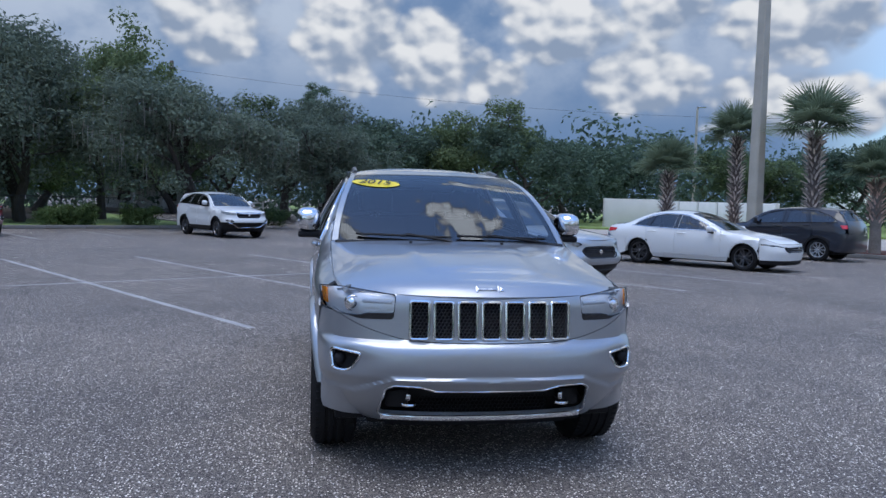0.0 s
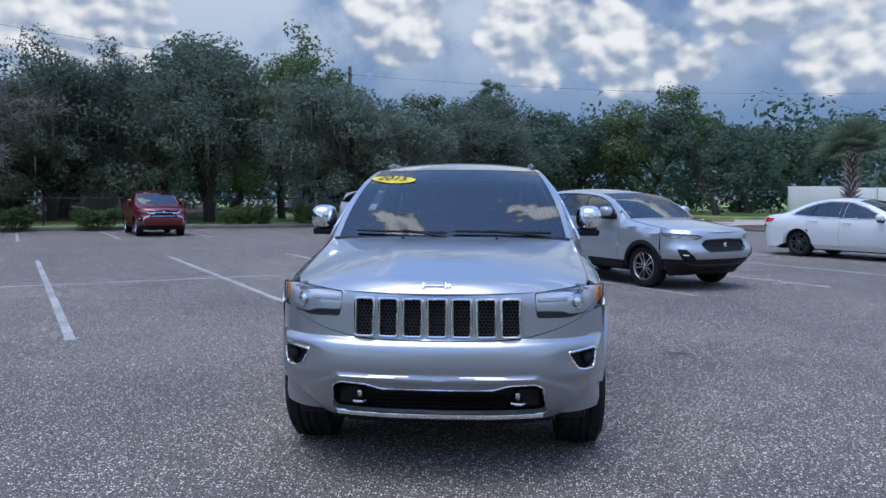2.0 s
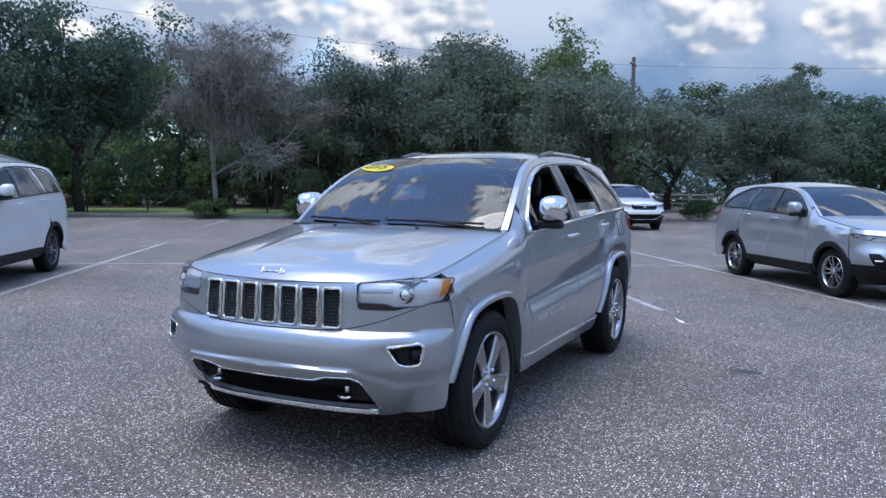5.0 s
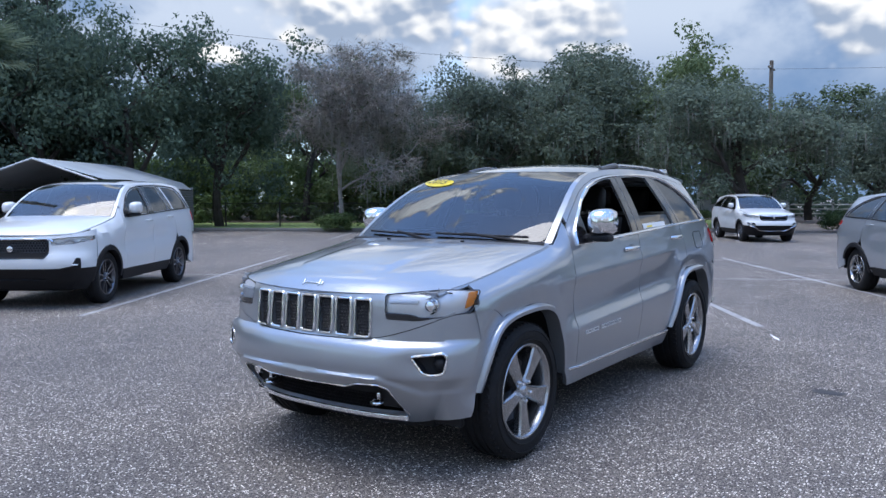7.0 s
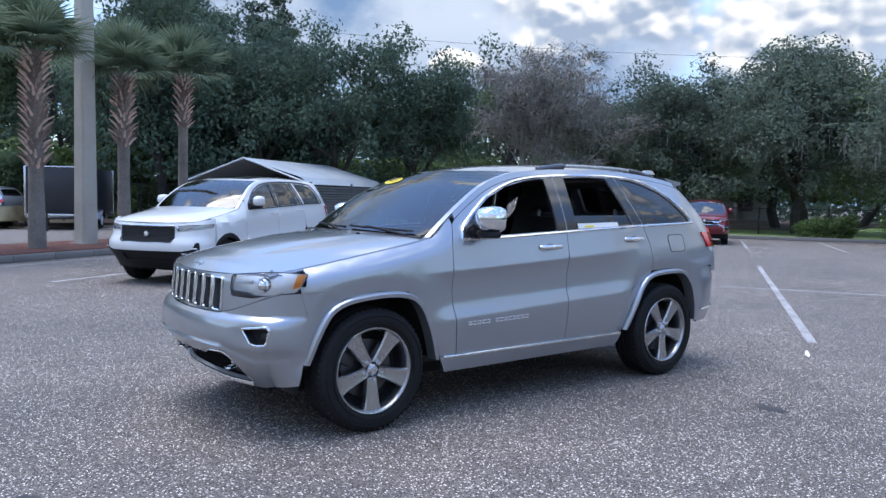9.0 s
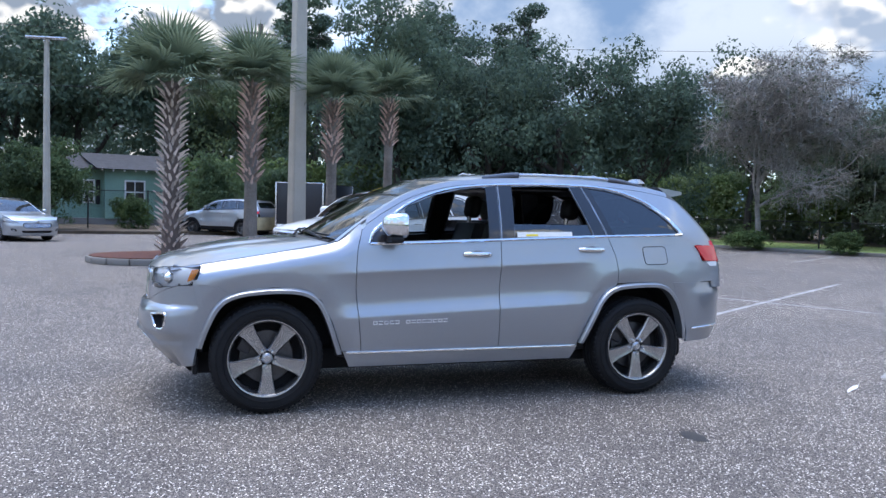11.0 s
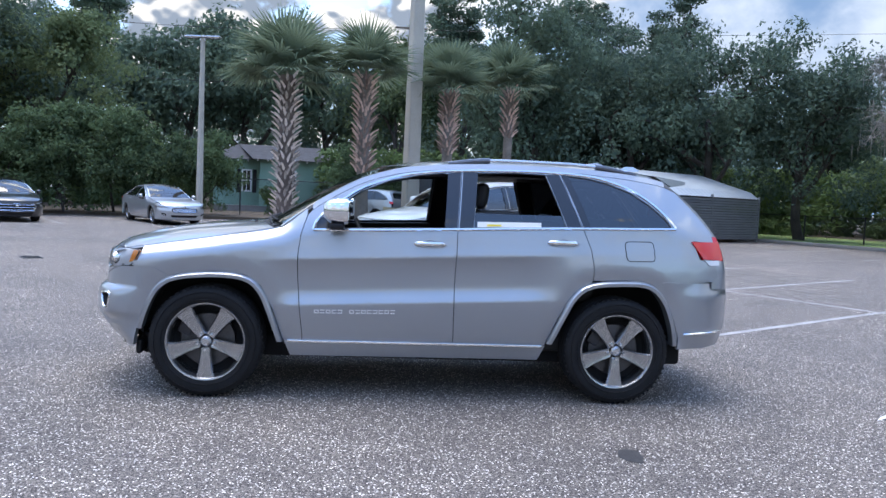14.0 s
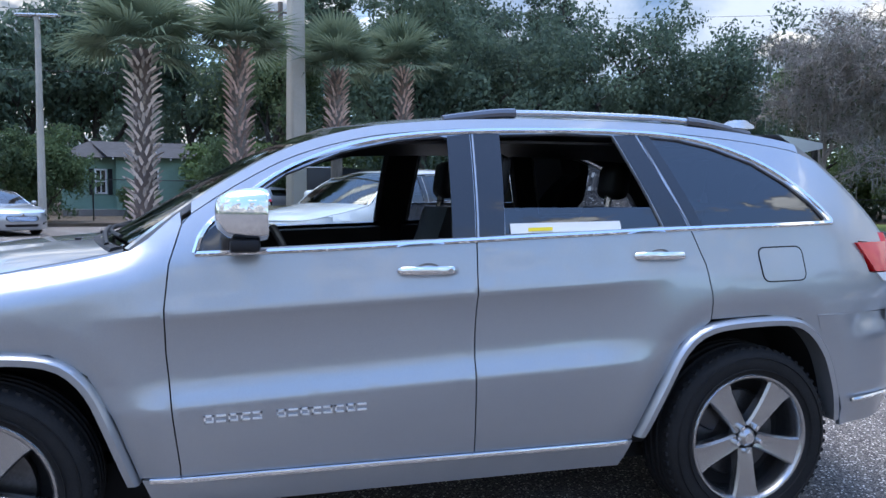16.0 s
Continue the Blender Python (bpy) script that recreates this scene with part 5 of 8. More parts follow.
    for s in (1, -1):
        part("intake_block", moved(box(-0.06, 0.06, -0.02, 0.05, -0.05, 0.045, 0.015), pose(s * 0.47, -2.12, 0.43, 0, 0, s * 6)), TRIM, ob)
        hook = join(tube([(-0.028, 0.02, 0.0), (-0.028, -0.045, -0.012), (-0.01, -0.055, -0.014), (0.02, -0.055, -0.014), (0.03, -0.045, -0.012), (0.03, 0.02, 0.0)], 0.009, 8), box(-0.012, 0.012, -0.02, 0.05, 0.0, 0.035, 0.005))
        part("tow_hook", moved(hook, pose(s * 0.415, -2.150, 0.42)), CHROME, ob, "polished tow hook")
        f = fogs[0] if s > 0 else fogs[1]
        fl = new("fog_lamp")
        fl.parent = ob
        p3 = bumper_fn(f[:, 0], f[:, 1]) + np.array((0, 0.003, 0))
        part("fog_frame", tube(p3, 0.0085, 8, closed=True), CHROME, fl, "chrome fog lamp frame")
        cen = p3.mean(0)
        part("fog_housing", sheet(f, lambda a, z: bumper_fn(a, z) + np.array((0, 0.05, 0)), (), 0.03, 0.0, (0, -1, 0)), TRIM, fl)
        part("fog_lens", moved(lathe([(0.0, 0.014), (0.015, 0.012), (0.028, 0.004), (0.033, -0.006), (0.036, -0.03)], 20, "z"), Matrix.Translation((cen[0] + s * 0.012, cen[1] + 0.03, cen[2])) @ pose(0, 0, 0, 90)), TRIM, fl)
        part("fog_bowl", moved(lathe([(0.0, -0.02), (0.02, -0.012), (0.031, 0.0)], 20, "z"), Matrix.Translation((cen[0] + s * 0.012, cen[1] + 0.035, cen[2])) @ pose(0, 0, 0, 90)), GLOSS_BLACK, fl)
        part("fog_sleeve", loft([p3, p3 + np.array((0, 0.055, 0))], caps=False), TRIM, fl)
    chin = [(S.at_x(-0.62), 0.305), (S.at_x(0.62), 0.305), (S.at_x(0.60), 0.24), (S.at_x(-0.60), 0.24)]
    part("chin_spoiler", sheet(chin, nose(-0.02), (), 0.06, 0.03, (0, -1, 0)), TRIM, ob)
    for s in (1, -1):
        part("splash_guard", box(s * 0.70 - 0.09, s * 0.70 + 0.09, -1.945, -1.905, 0.27, 0.37, 0.015), TRIM, ob)

    for s in (1, -1):
        part("fender_filler", sheet([(-1.95, 0.93), (-1.66, 0.93), (-1.66, 0.86), (-1.775, 0.80), (-1.83, 0.70), (-1.90, 0.72)], S.on_side(-0.006), (), 0.04, 0.0, (1, 0, 0), s < 0), SILVER, ob)
    for s in (1, -1):
        rim = path(HERO["E_hood"], 0.05)
        part("hood_gutter", tube([(s * (x - 0.004), y, z - 0.013) for x, y, z in rim], 0.011, 6), SILVER, ob)
    # hood badge (plain shapes), washer nozzles, wipers, roof rails, spoiler, antenna
    fn, W, L = span(HERO["C_hood"], HERO["E_hood"], 3.0)
    for x, wd, hg in ((-0.072, 0.012, 0.042), (-0.060, 0.02, 0.010), (-0.034, 0.032, 0.008), (-0.030, 0.036, 0.008), (0.008, 0.032, 0.008), (0.014, 0.036, 0.008), (0.042, 0.010, 0.042), (0.058, 0.02, 0.024)):
        p = fn(np.array([x]), np.array([0.055]))[0]
        part("badge_letter", moved(box(-wd / 2, wd / 2, -0.004, 0.004, -hg / 2, hg / 2, 0.003), Matrix.Translation((p[0], p[1] - 0.002, p[2] + 0.002)) @ pose(0, 0, 0, -38)), SATIN, ob, "small chrome badge piece on the hood edge")
    for x in (-0.30, 0.30):
        p = fn(np.array([x]), np.array([L - 0.10]))[0]
        part("washer_nozzle", box(x - 0.009, x + 0.009, p[1] - 0.012, p[1] + 0.012, p[2] - 0.002, p[2] + 0.010, 0.003), TRIM, ob)
    fw, W2, L2 = span(HERO["C_ws"], HERO["E_ws"], 2.2)
    for x0, x1, piv in ((-0.60, -0.02, -0.30), (0.02, 0.62, 0.22)):
        u = np.linspace(x0, x1, 10)
        pts = fw(u, np.linspace(0.055, 0.035, 10)) + np.array((0, -0.012, 0.014))
        wp = new("wiper")
        wp.parent = ob
        part("blade", tube(pts, 0.008, 6, squash=((0, 0, 1), 1.0)), TRIM, wp)
        arm = [fw(np.array([piv]), np.array([0.045]))[0] + np.array((0, -0.015, 0.022)), fw(np.array([piv * 0.5 + x1 * 0.5]), np.array([0.02]))[0] + np.array((0, -0.02, 0.02)), fw(np.array([x1]), np.array([0.0]))[0] + np.array((0, -0.03, 0.006))]
        part("arm", tube(path(arm), 0.010, 6), TRIM, wp)
    cw = np.linspace(-0.72, 0.72, 24)
    cpts = fw(cw, np.full(24, -0.0)) + np.array((0, -0.02, -0.006))
    part("cowl", tube(cpts, 0.03, 8, squash=((0, 0, 1), 0.5)), TRIM, ob)
    for s in (1, -1):
        rl = new("roof_rail")
        rl.parent = ob
        ys = np.linspace(0.20, 1.62, 24)
        zt = [float(S.Ez(y)) for y in ys]
        lift = [0.006 + 0.020 * min(1, (y - 0.2) / 0.22, (1.62 - y) / 0.22) for y in ys]
        pts = [(s * (float(S.Ex(y)) - 0.035), y, z + l) for y, z, l in zip(ys, zt, lift)]
        part("rail_bar", tube(pts[4:-4], 0.013, 8, squash=((1, 0, 0), 0.8)), SATIN, rl, "satin silver roof rail bar")
        part("rail_foot", tube(pts[:6], np.linspace(0.016, 0.020, 6), 8), GREY_ALLOY, rl)
        part("rail_foot", tube(pts[-6:], np.linspace(0.020, 0.016, 6), 8), GREY_ALLOY, rl)
    fin = [[(0.0 - w_, y, z0), (0.0 + w_, y, z0), (0.0, y, z1)] for y, w_, z0, z1 in ((1.35, 0.018, 1.735, 1.745), (1.42, 0.03, 1.735, 1.772), (1.50, 0.03, 1.73, 1.785), (1.55, 0.022, 1.725, 1.765))]
    part("antenna_fin", loft(fin), SILVER, ob)
    sp = [[(x, 1.76, 1.712 - abs(x) * 0.06), (x, 1.90, 1.700 - abs(x) * 0.07), (x, 2.065 - abs(x) * 0.10, 1.688 - abs(x) * 0.075), (x, 2.065 - abs(x) * 0.10, 1.664 - abs(x) * 0.075), (x, 1.90, 1.640 - abs(x) * 0.07)] for x in np.linspace(-0.61, 0.61, 13)]
    part("rear_spoiler", loft(sp), SILVER, ob)

    # side details: sill strip, model-name bars, fuel door, side trim
    for s in (1, -1):
        ys = np.linspace(-0.90, 0.90, 20)
        pts = [(s * (float(S.side(y, 0.408)) + 0.012), y, 0.408) for y in ys]
        part("sill_trim", tube(pts, 0.010, 8, squash=((1, 0, 0), 0.7)), CHROME, ob, "chrome strip along the sill")
        for i, wd in enumerate((0.036, 0.036, 0.036, 0.036, 0.036, 0, 0.036, 0.036, 0.036, 0.036, 0.036, 0.036, 0.036, 0.036)):
            if wd:
                yy = -0.705 + i * 0.0405
                zz = 0.622 + (yy + 0.7) * 0.02
                xx = float(S.side(yy, zz))
                bars = [box(0, 0.004, -0.016, 0.016, -0.013, -0.007), box(0, 0.004, -0.016, 0.016, 0.007, 0.013)]
                if i % 3 != 1:
                    bars.append(box(0, 0.004, -0.016, -0.010, -0.013, 0.013))
                if i % 2 == 0:
                    bars.append(box(0, 0.004, 0.010, 0.016, -0.004, 0.013))
                part("name_bar", moved(join(*bars), Matrix.Translation((s * xx, yy, zz)) @ Matrix.Diagonal((s * 1.6, 1, 1, 1))), BRIGHT, ob, "small chrome model-name bar", smooth=False)
    fd = rounded([(1.47, 1.185), (1.685, 1.19), (1.70, 1.05), (1.49, 1.045)], 0.035, 6)
    pts = np.stack([S.side(fd[:, 0], fd[:, 1]) + 0.0005, fd[:, 0], fd[:, 1]], -1)
    part("fuel_door", sheet(offset_ring(fd, 0.003), S.on_side(0.0025), (), 0.035, 0.004, (1, 0, 0)), SILVER, ob)
    part("fuel_door_gap", tube(pts, 0.003, 6, closed=True), LINER, ob)
    for s in (1, -1):
        rv = sheet([(2.08, 1.072), (2.21, 1.072), (2.205, 1.035), (2.12, 1.035)], S.on_side(0.008), (), 0.04, 0.02, (1, 0, 0), s < 0)
        part("reversing_lens", rv, WHITE_LENS, ob)
        ys = np.linspace(1.93, 2.25, 10)
        part("bumper_strip", tube([(s * float(np.interp(y, [1.86, 1.98, 2.15, 2.27], [0.918, 0.905, 0.86, 0.78]) + 0.009), y + 0.004, 0.528 + (y - 1.9) * 0.05) for y in ys], 0.009, 6), CHROME, ob)
        pod = [[(s * (0.575 + dx), y, 1.70 + z) for dx, z in ((-w_, 0.0), (-w_ * 0.7, h_), (w_ * 0.7, h_), (w_, 0.0))] for y, w_, h_ in ((1.50, 0.02, 0.012), (1.54, 0.03, 0.034), (1.60, 0.03, 0.036), (1.65, 0.018, 0.012))]
        part("rail_end_cap", loft(pod), SATIN, ob)
        zz = np.linspace(0.86, 1.24, 12)
        ye = np.interp(zz, [0.88, 1.0, 1.13, 1.25], [2.285, 2.275, 2.25, 2.195])
        xe = np.interp(zz, [0.88, 1.0, 1.13, 1.25], [0.80, 0.80, 0.785, 0.765])
        x0 = S.side(np.full(12, 2.15), zz) - 0.012
        rows = [[(s * (x0[i] + (xe[i] - x0[i]) * t + 0.014 * math.sin(math.pi * t)), 2.15 + (ye[i] - 2.15) * t + 0.016 * math.sin(math.pi * t), zz[i]) for t in np.linspace(0, 1, 8)] for i in range(12)]
        for nm, rr, mat in (("corner_panel", rows[:7], SILVER), ("lamp_corner", rows[6:], RED_LENS)):
            part(nm, ([p for r in rr for p in r], [(i * 8 + j, i * 8 + j + 1, i * 8 + 9 + j, i * 8 + 8 + j)[::s] for i in range(len(rr) - 1) for j in range(7)]), mat, ob)
    # sticker on the windshield
    st = [(0.175 * math.cos(a), 0.056 * math.sin(a)) for a in np.linspace(0, 2 * math.pi, 40, endpoint=False)]
    ca, cb = -0.525, L2 - 0.235
    part("windshield_sticker", sheet(st, lambda a, b: fw(a * 1.10 + ca, b * 1.3 + cb) + np.array((0, -0.004, 0.004)), (), 0.03, 0.001, (0, -1, 1)), YELLOW, ob, "yellow oval sticker reading 2015")
    p0 = fw(np.array([ca]), np.array([cb]))[0]
    pu = fw(np.array([ca]), np.array([cb + 0.02]))[0] - p0
    pr = fw(np.array([ca + 0.02]), np.array([cb]))[0] - p0
    pr, pu = Vector(pr).normalized(), Vector(pu).normalized()
    nn = pr.cross(pu).normalized()
    pu = nn.cross(pr)
    mt = Matrix((( pr.x, pu.x, nn.x, p0[0] + nn.x * 0.012), (pr.y, pu.y, nn.y, p0[1] + nn.y * 0.012), (pr.z, pu.z, nn.z, p0[2] + nn.z * 0.012), (0, 0, 0, 1)))
    words("2015", 0.125, 0.0006, INK, ob, "sticker_year", mt)
    # paper on the half-lowered rear window
    tag = part("window_paper", sheet([(0.40, 1.246), (0.86, 1.262), (0.86, 1.295), (0.40, 1.285)], S.on_side(-0.004), (), 0.05, 0.002, (1, 0, 0)), PAPER, ob, "white paper sheet in the rear window")
    part("paper_print", sheet([(0.47, 1.256), (0.57, 1.259), (0.57, 1.272), (0.47, 1.269)], S.on_side(-0.0005), (), 0.05, 0.0005, (1, 0, 0)), YELLOW, ob)

    # cabin
    part("cabin_floor", box(-0.72, 0.72, -0.95, 1.85, 0.34, 0.46, 0.03), CABIN, ob)
    part("headliner", sheet(rounded([(-0.56, -0.2), (0.56, -0.2), (0.58, 1.75), (-0.58, 1.75)], 0.1), lambda a, b: np.stack([a, b, 1.655 - 0.05 * (a / 0.6) ** 2 - 0.03 * ((b - 0.8) / 1.0) ** 2], -1), (), 0.12, 0.01, (0, 0, -1)), CABIN, ob)
    dash = [[(x, -0.98, 0.6), (x, -0.95, 1.16 - abs(x) * 0.03), (x, -0.72, 1.17 - abs(x) * 0.03), (x, -0.55, 1.12), (x, -0.48, 1.0), (x, -0.56, 0.75), (x, -0.62, 0.5)] for x in np.linspace(-0.76, 0.76, 9)]
    part("dashboard", loft(dash), CABIN, ob)
    part("console", box(-0.13, 0.13, -0.6, 0.35, 0.42, 0.78, 0.05), CABIN, ob)
    for s in (1, -1):
        part("door_card", sheet([(-0.75, 0.48), (-0.72, 1.17), (0.2, 1.205), (0.22, 0.48)], S.on_side(-0.075), (), 0.12, 0.03, (-1, 0, 0), s < 0), CABIN, ob)
        part("rear_door_card", sheet([(0.30, 0.48), (0.33, 1.21), (1.08, 1.24), (1.0, 0.5)], S.on_side(-0.075), (), 0.12, 0.03, (-1, 0, 0), s < 0), CABIN, ob)
    def seat(x, y, wide):
        st_ = new("seat")
        st_.parent = ob
        st_.matrix_local = Matrix.Translation((x, y, 0.46))
        part("cushion", box(-wide, wide, -0.28, 0.26, 0.08, 0.28, 0.07, 3), CABIN, st_)
        back = [[(a * wide, 0.24 + t * 0.20 - 0.05 * (1 - abs(a)) , 0.25 + 0.62 * t) for a in (-1, -0.8, 0, 0.8, 1)] + [(a * wide, 0.36 + t * 0.20, 0.25 + 0.62 * t) for a in (1, 0, -1)] for t in (0, 0.25, 0.6, 0.9, 1.0)]
        part("backrest", loft(back), CABIN, st_)
        for q in ((0,) if wide < 0.4 else (-0.36, 0.36)):
            part("headrest", moved(box(-0.13, 0.13, -0.05, 0.05, -0.09, 0.11, 0.05, 3), pose(q, 0.50, 1.02 - 0.02, -8)), CABIN, st_)
            part("headrest_post", tube([(q, 0.46, 0.85), (q, 0.48, 0.98)], 0.02, 6), SATIN, st_)
    seat(0.38, -0.02, 0.25)
    seat(-0.38, -0.02, 0.25)
    seat(0.0, 0.95, 0.62)
    ring = [(0.38 + 0.19 * math.cos(a), -0.38 - 0.19 * math.sin(a) * 0.42, 1.08 + 0.19 * math.sin(a) * 0.90) for a in np.linspace(0, 2 * math.pi, 32, endpoint=False)]
    sw = new("steering_wheel")
    sw.parent = ob
    part("rim", tube(ring, 0.016, 8, closed=True), CABIN, sw)
    part("boss", join(moved(box(-0.085, 0.085, -0.03, 0.03, -0.07, 0.07, 0.025), pose(0.38, -0.38, 1.08, 25)), tube([(0.20, -0.38, 1.08), (0.56, -0.38, 1.08)], 0.018, 8), tube([(0.38, -0.40, 1.05), (0.38, -0.72, 0.98)], 0.04, 8)), CABIN, sw)
    part("rear_view_mirror", box(-0.12, 0.12, -0.36, -0.33, 1.545, 1.61, 0.02), TRIM, ob)
    return ob


hero = build_hero()


# ---- the other parked vehicles ----
def warp(q, fy, fz, sx, **more):
    """The lines of another car: a car's lines stretched along its length and height by (from, to) pairs, and across by sx."""
    y0, y1 = zip(*fy)
    z0, z1 = zip(*fz)
    Y = lambda y: float(np.interp(y, y0, y1)) if y0[0] <= y <= y0[-1] else (y - y0[0] + y1[0] if y < y0[0] else y - y0[-1] + y1[-1])
    Z = lambda z: float(np.interp(z, z0, z1)) if z <= z0[-1] else z - z0[-1] + z1[-1]
    r = dict(q)
    for k, v in q.items():
        if k.startswith("E_"):
            r[k] = [(x * sx, Y(y), Z(z)) for x, y, z in v]
        elif k.startswith("C_") or k in ("arch_front", "arch_rear", "trim_top", "trim_low", "quarter_rear", "tail_lamp", "handles"):
            r[k] = [(Y(a), Z(b)) for a, b in v]
        elif k == "w":
            r[k] = [(Y(a), b * sx) for a, b in v]
        elif k == "belt":
            r[k] = [(Y(a), Z(b)) for a, b in v]
        elif k in ("prof", "plain", "front_offset"):
            r[k] = [(Z(a), b) for a, b in v]
        elif k in ("fade", "power"):
            r[k] = [(Y(a), b) for a, b in v]
        elif k in ("front", "rear_bumper"):
            r[k] = [(a * sx, Y(b)) for a, b in (v[:-1] if k == "front" and "front_tail" in q else v)]
        elif k in ("seams", "windows"):
            r[k] = {n: [(Y(a), Z(b)) for a, b in w] for n, w in v.items() if n != "rear_glass"}
        elif k == "pillars":
            r[k] = [(n, [(Y(a), Z(b)) for a, b in w]) for n, w in v]
        elif k in ("fender_front", "quarter_end", "cabin_end", "rear_y"):
            r[k] = Y(v)
        elif k in ("fender_low", "sill", "rocker_low", "clearance", "bumper_top"):
            r[k] = Z(v)
    r["mirror"] = (Y(q["mirror"][0]), Z(q["mirror"][1]), q["mirror"][2] * sx)
    for k in ("hood_relief", "mirror_mat", "handle_mat", "fender_nose", "rear_edge", "rear_profile", "front_glass_mat", "front_tail", "flared"):
        r.pop(k, None)
    r.update(more)
    for ring, yc in (("arch_front", r["axles"][0]), ("arch_rear", r["axles"][1])):
        rr = r["axles"][2] + 0.085
        pts = [(yc + rr * math.cos(a), r["axles"][2] + rr * math.sin(a)) for a in np.linspace(-0.05, math.pi + 0.05, 13)]
        r[ring] = pts if ring == "arch_front" else pts[::-1]
    r["sill"] = r["axles"][2] + 0.07
    r["fender_front"], r["fender_low"] = r["front"][-1][1] + 0.004, r["axles"][2] + 0.28
    return r


def face(ob, S, q):
    """The nose of a car: bumper skin, headlamps, grille, lower intake."""
    fc = q["face"]
    A = lambda pts: [(S.at_x(x), z) for x, z in pts]
    mir = lambda pts: [(-x, z) for x, z in pts[::-1]]
    end = S.half
    zt, zb = fc["top"], q["rocker_low"] - 0.02
    grille, lamp, intake = fc["grille"], fc["lamp"], fc["intake"]
    full = lambda half: half + [(-x, z) for x, z in half[::-1] if x > 0]
    top0 = curve((0, zt), (0.5, zt + 0.01), (0.8, zt + 0.02), (0.95, zt + 0.03))
    fx = curve(*q["front"])
    y_h = q["E_hood"][0][1]

    def top(x):
        y = float(fx(x))
        e = float(S.Ez(max(y, y_h))) - 0.005
        k = min(max((y - y_h + 0.06) / 0.06, 0), 1)
        return float(top0(x)) * (1 - k) + max(float(top0(x)), e) * k

    xs = np.linspace(-0.84, 0.84, 30) * min(1, (q["front"][-1][0] - 0.04) / 0.84)
    R = q["axles"][2]
    yb = [(end - d, R + h_) for d, h_ in q.get("bumper_edge", ((0.02, 0.28), (0.09, 0.05), (0.13, -0.12)))]
    split = fc.get("split")
    upper = [(S.at_x(x), float(top(abs(x)))) for x in xs] + [(end - 0.005, float(S.Ez(q["front"][-1][1])) - 0.005)]
    lower = [(S.at_x(0.6), zb), (S.at_x(-0.6), zb)]
    if split:
        cut = [(a, z) for a, z in yb if z < split]
        e0 = float(np.interp(split, [z for _, z in yb[::-1]], [a for a, _ in yb[::-1]]))
        keep = [(a, z) for a, z in yb if z > split] + [(e0, split)]
        outline = upper + keep + [(-a, z) for a, z in keep[::-1]] + [(-end + 0.005, float(S.Ez(q["front"][-1][1])) - 0.005)]
        skirt = [(-e0, split - 0.004), (e0, split - 0.004)] + cut + lower + [(-a, z) for a, z in cut[::-1]]
    else:
        outline = upper + yb + lower + [(-a, z) for a, z in yb[::-1]] + [(-end + 0.005, float(S.Ez(q["front"][-1][1])) - 0.005)]
    end_l = max(x for x, _ in lamp)
    lampR = [(S.at_x(x) if x < 0.86 else end - 0.03 - (end_l - x), z) for x, z in lamp]
    holes = [rounded(A(full(grille)), 0.03), rounded(lampR, 0.015), rounded([(-a, z) for a, z in lampR[::-1]], 0.015), rounded(A(full(intake)), 0.03)]
    hp = holes[:3] if split else holes
    part("front_bumper", sheet(outline, S.nose(0.0), hp, 0.055, 0.03, (0, -1, 0)), q["paint"], ob)
    if split:
        part("bumper_skirt", sheet(skirt, S.nose(0.006), [holes[3]], 0.055, 0.03, (0, -1, 0)), TRIM, ob)
    part("grille", sheet(holes[0], S.nose(-0.03), (), 0.06, 0.0, (0, -1, 0)), LINER, ob)
    zs = [z for _, z in grille]
    n = fc.get("bars", 3)
    if "hex" in fc:
        n = 0
        g = np.array(full(grille))
        part("grille_mesh", hex_net(g[:, 0].min(), g[:, 0].max(), min(zs), max(zs), lambda x: float(S.nose(-0.02)(np.array([S.at_x(x)]), np.array([np.mean(zs)]))[0, 1]), fc["hex"], g), GRILLE, ob, "black honeycomb grille insert", smooth=False)
    for i in range(n):
        z = min(zs) + (max(zs) - min(zs)) * (i + 0.5) / n
        w = max(x for x, _ in grille) * 0.93
        u = np.linspace(S.at_x(-w), S.at_x(w), 14)
        part("grille_bar", tube(S.nose(-0.015)(u, np.full(14, z)), 0.011, 6), fc.get("bar_mat", GRILLE), ob)
    ring = holes[0]
    part("grille_frame", tube(S.nose(0.0)(ring[:, 0], ring[:, 1]), 0.010, 6, closed=True), fc.get("frame_mat", GLOSS_BLACK), ob)
    for s in fc.get("strips", ()):
        pts = A(s)
        pa = np.array(path(pts, 0.05))
        part("front_strip", tube(S.nose(0.008)(pa[:, 0], pa[:, 1]), fc.get("strip_r", 0.015), 6), fc.get("strip_mat", CHROME), ob)
        pa = pa * np.array((-1, 1))
        part("front_strip", tube(S.nose(0.008)(pa[:, 0], pa[:, 1]), fc.get("strip_r", 0.015), 6), fc.get("strip_mat", CHROME), ob)
    b = S.nose(0.0)(np.array([0.0]), np.array([fc.get("badge", (min(zs) + max(zs)) / 2)]))[0]
    part("badge", moved(lathe([(0, 0.010), (0.028, 0.008), (0.040, 0.004), (0.042, -0.02)], 16, "z"), Matrix.Translation(b) @ pose(0, 0, 0, 90)), CHROME, ob)
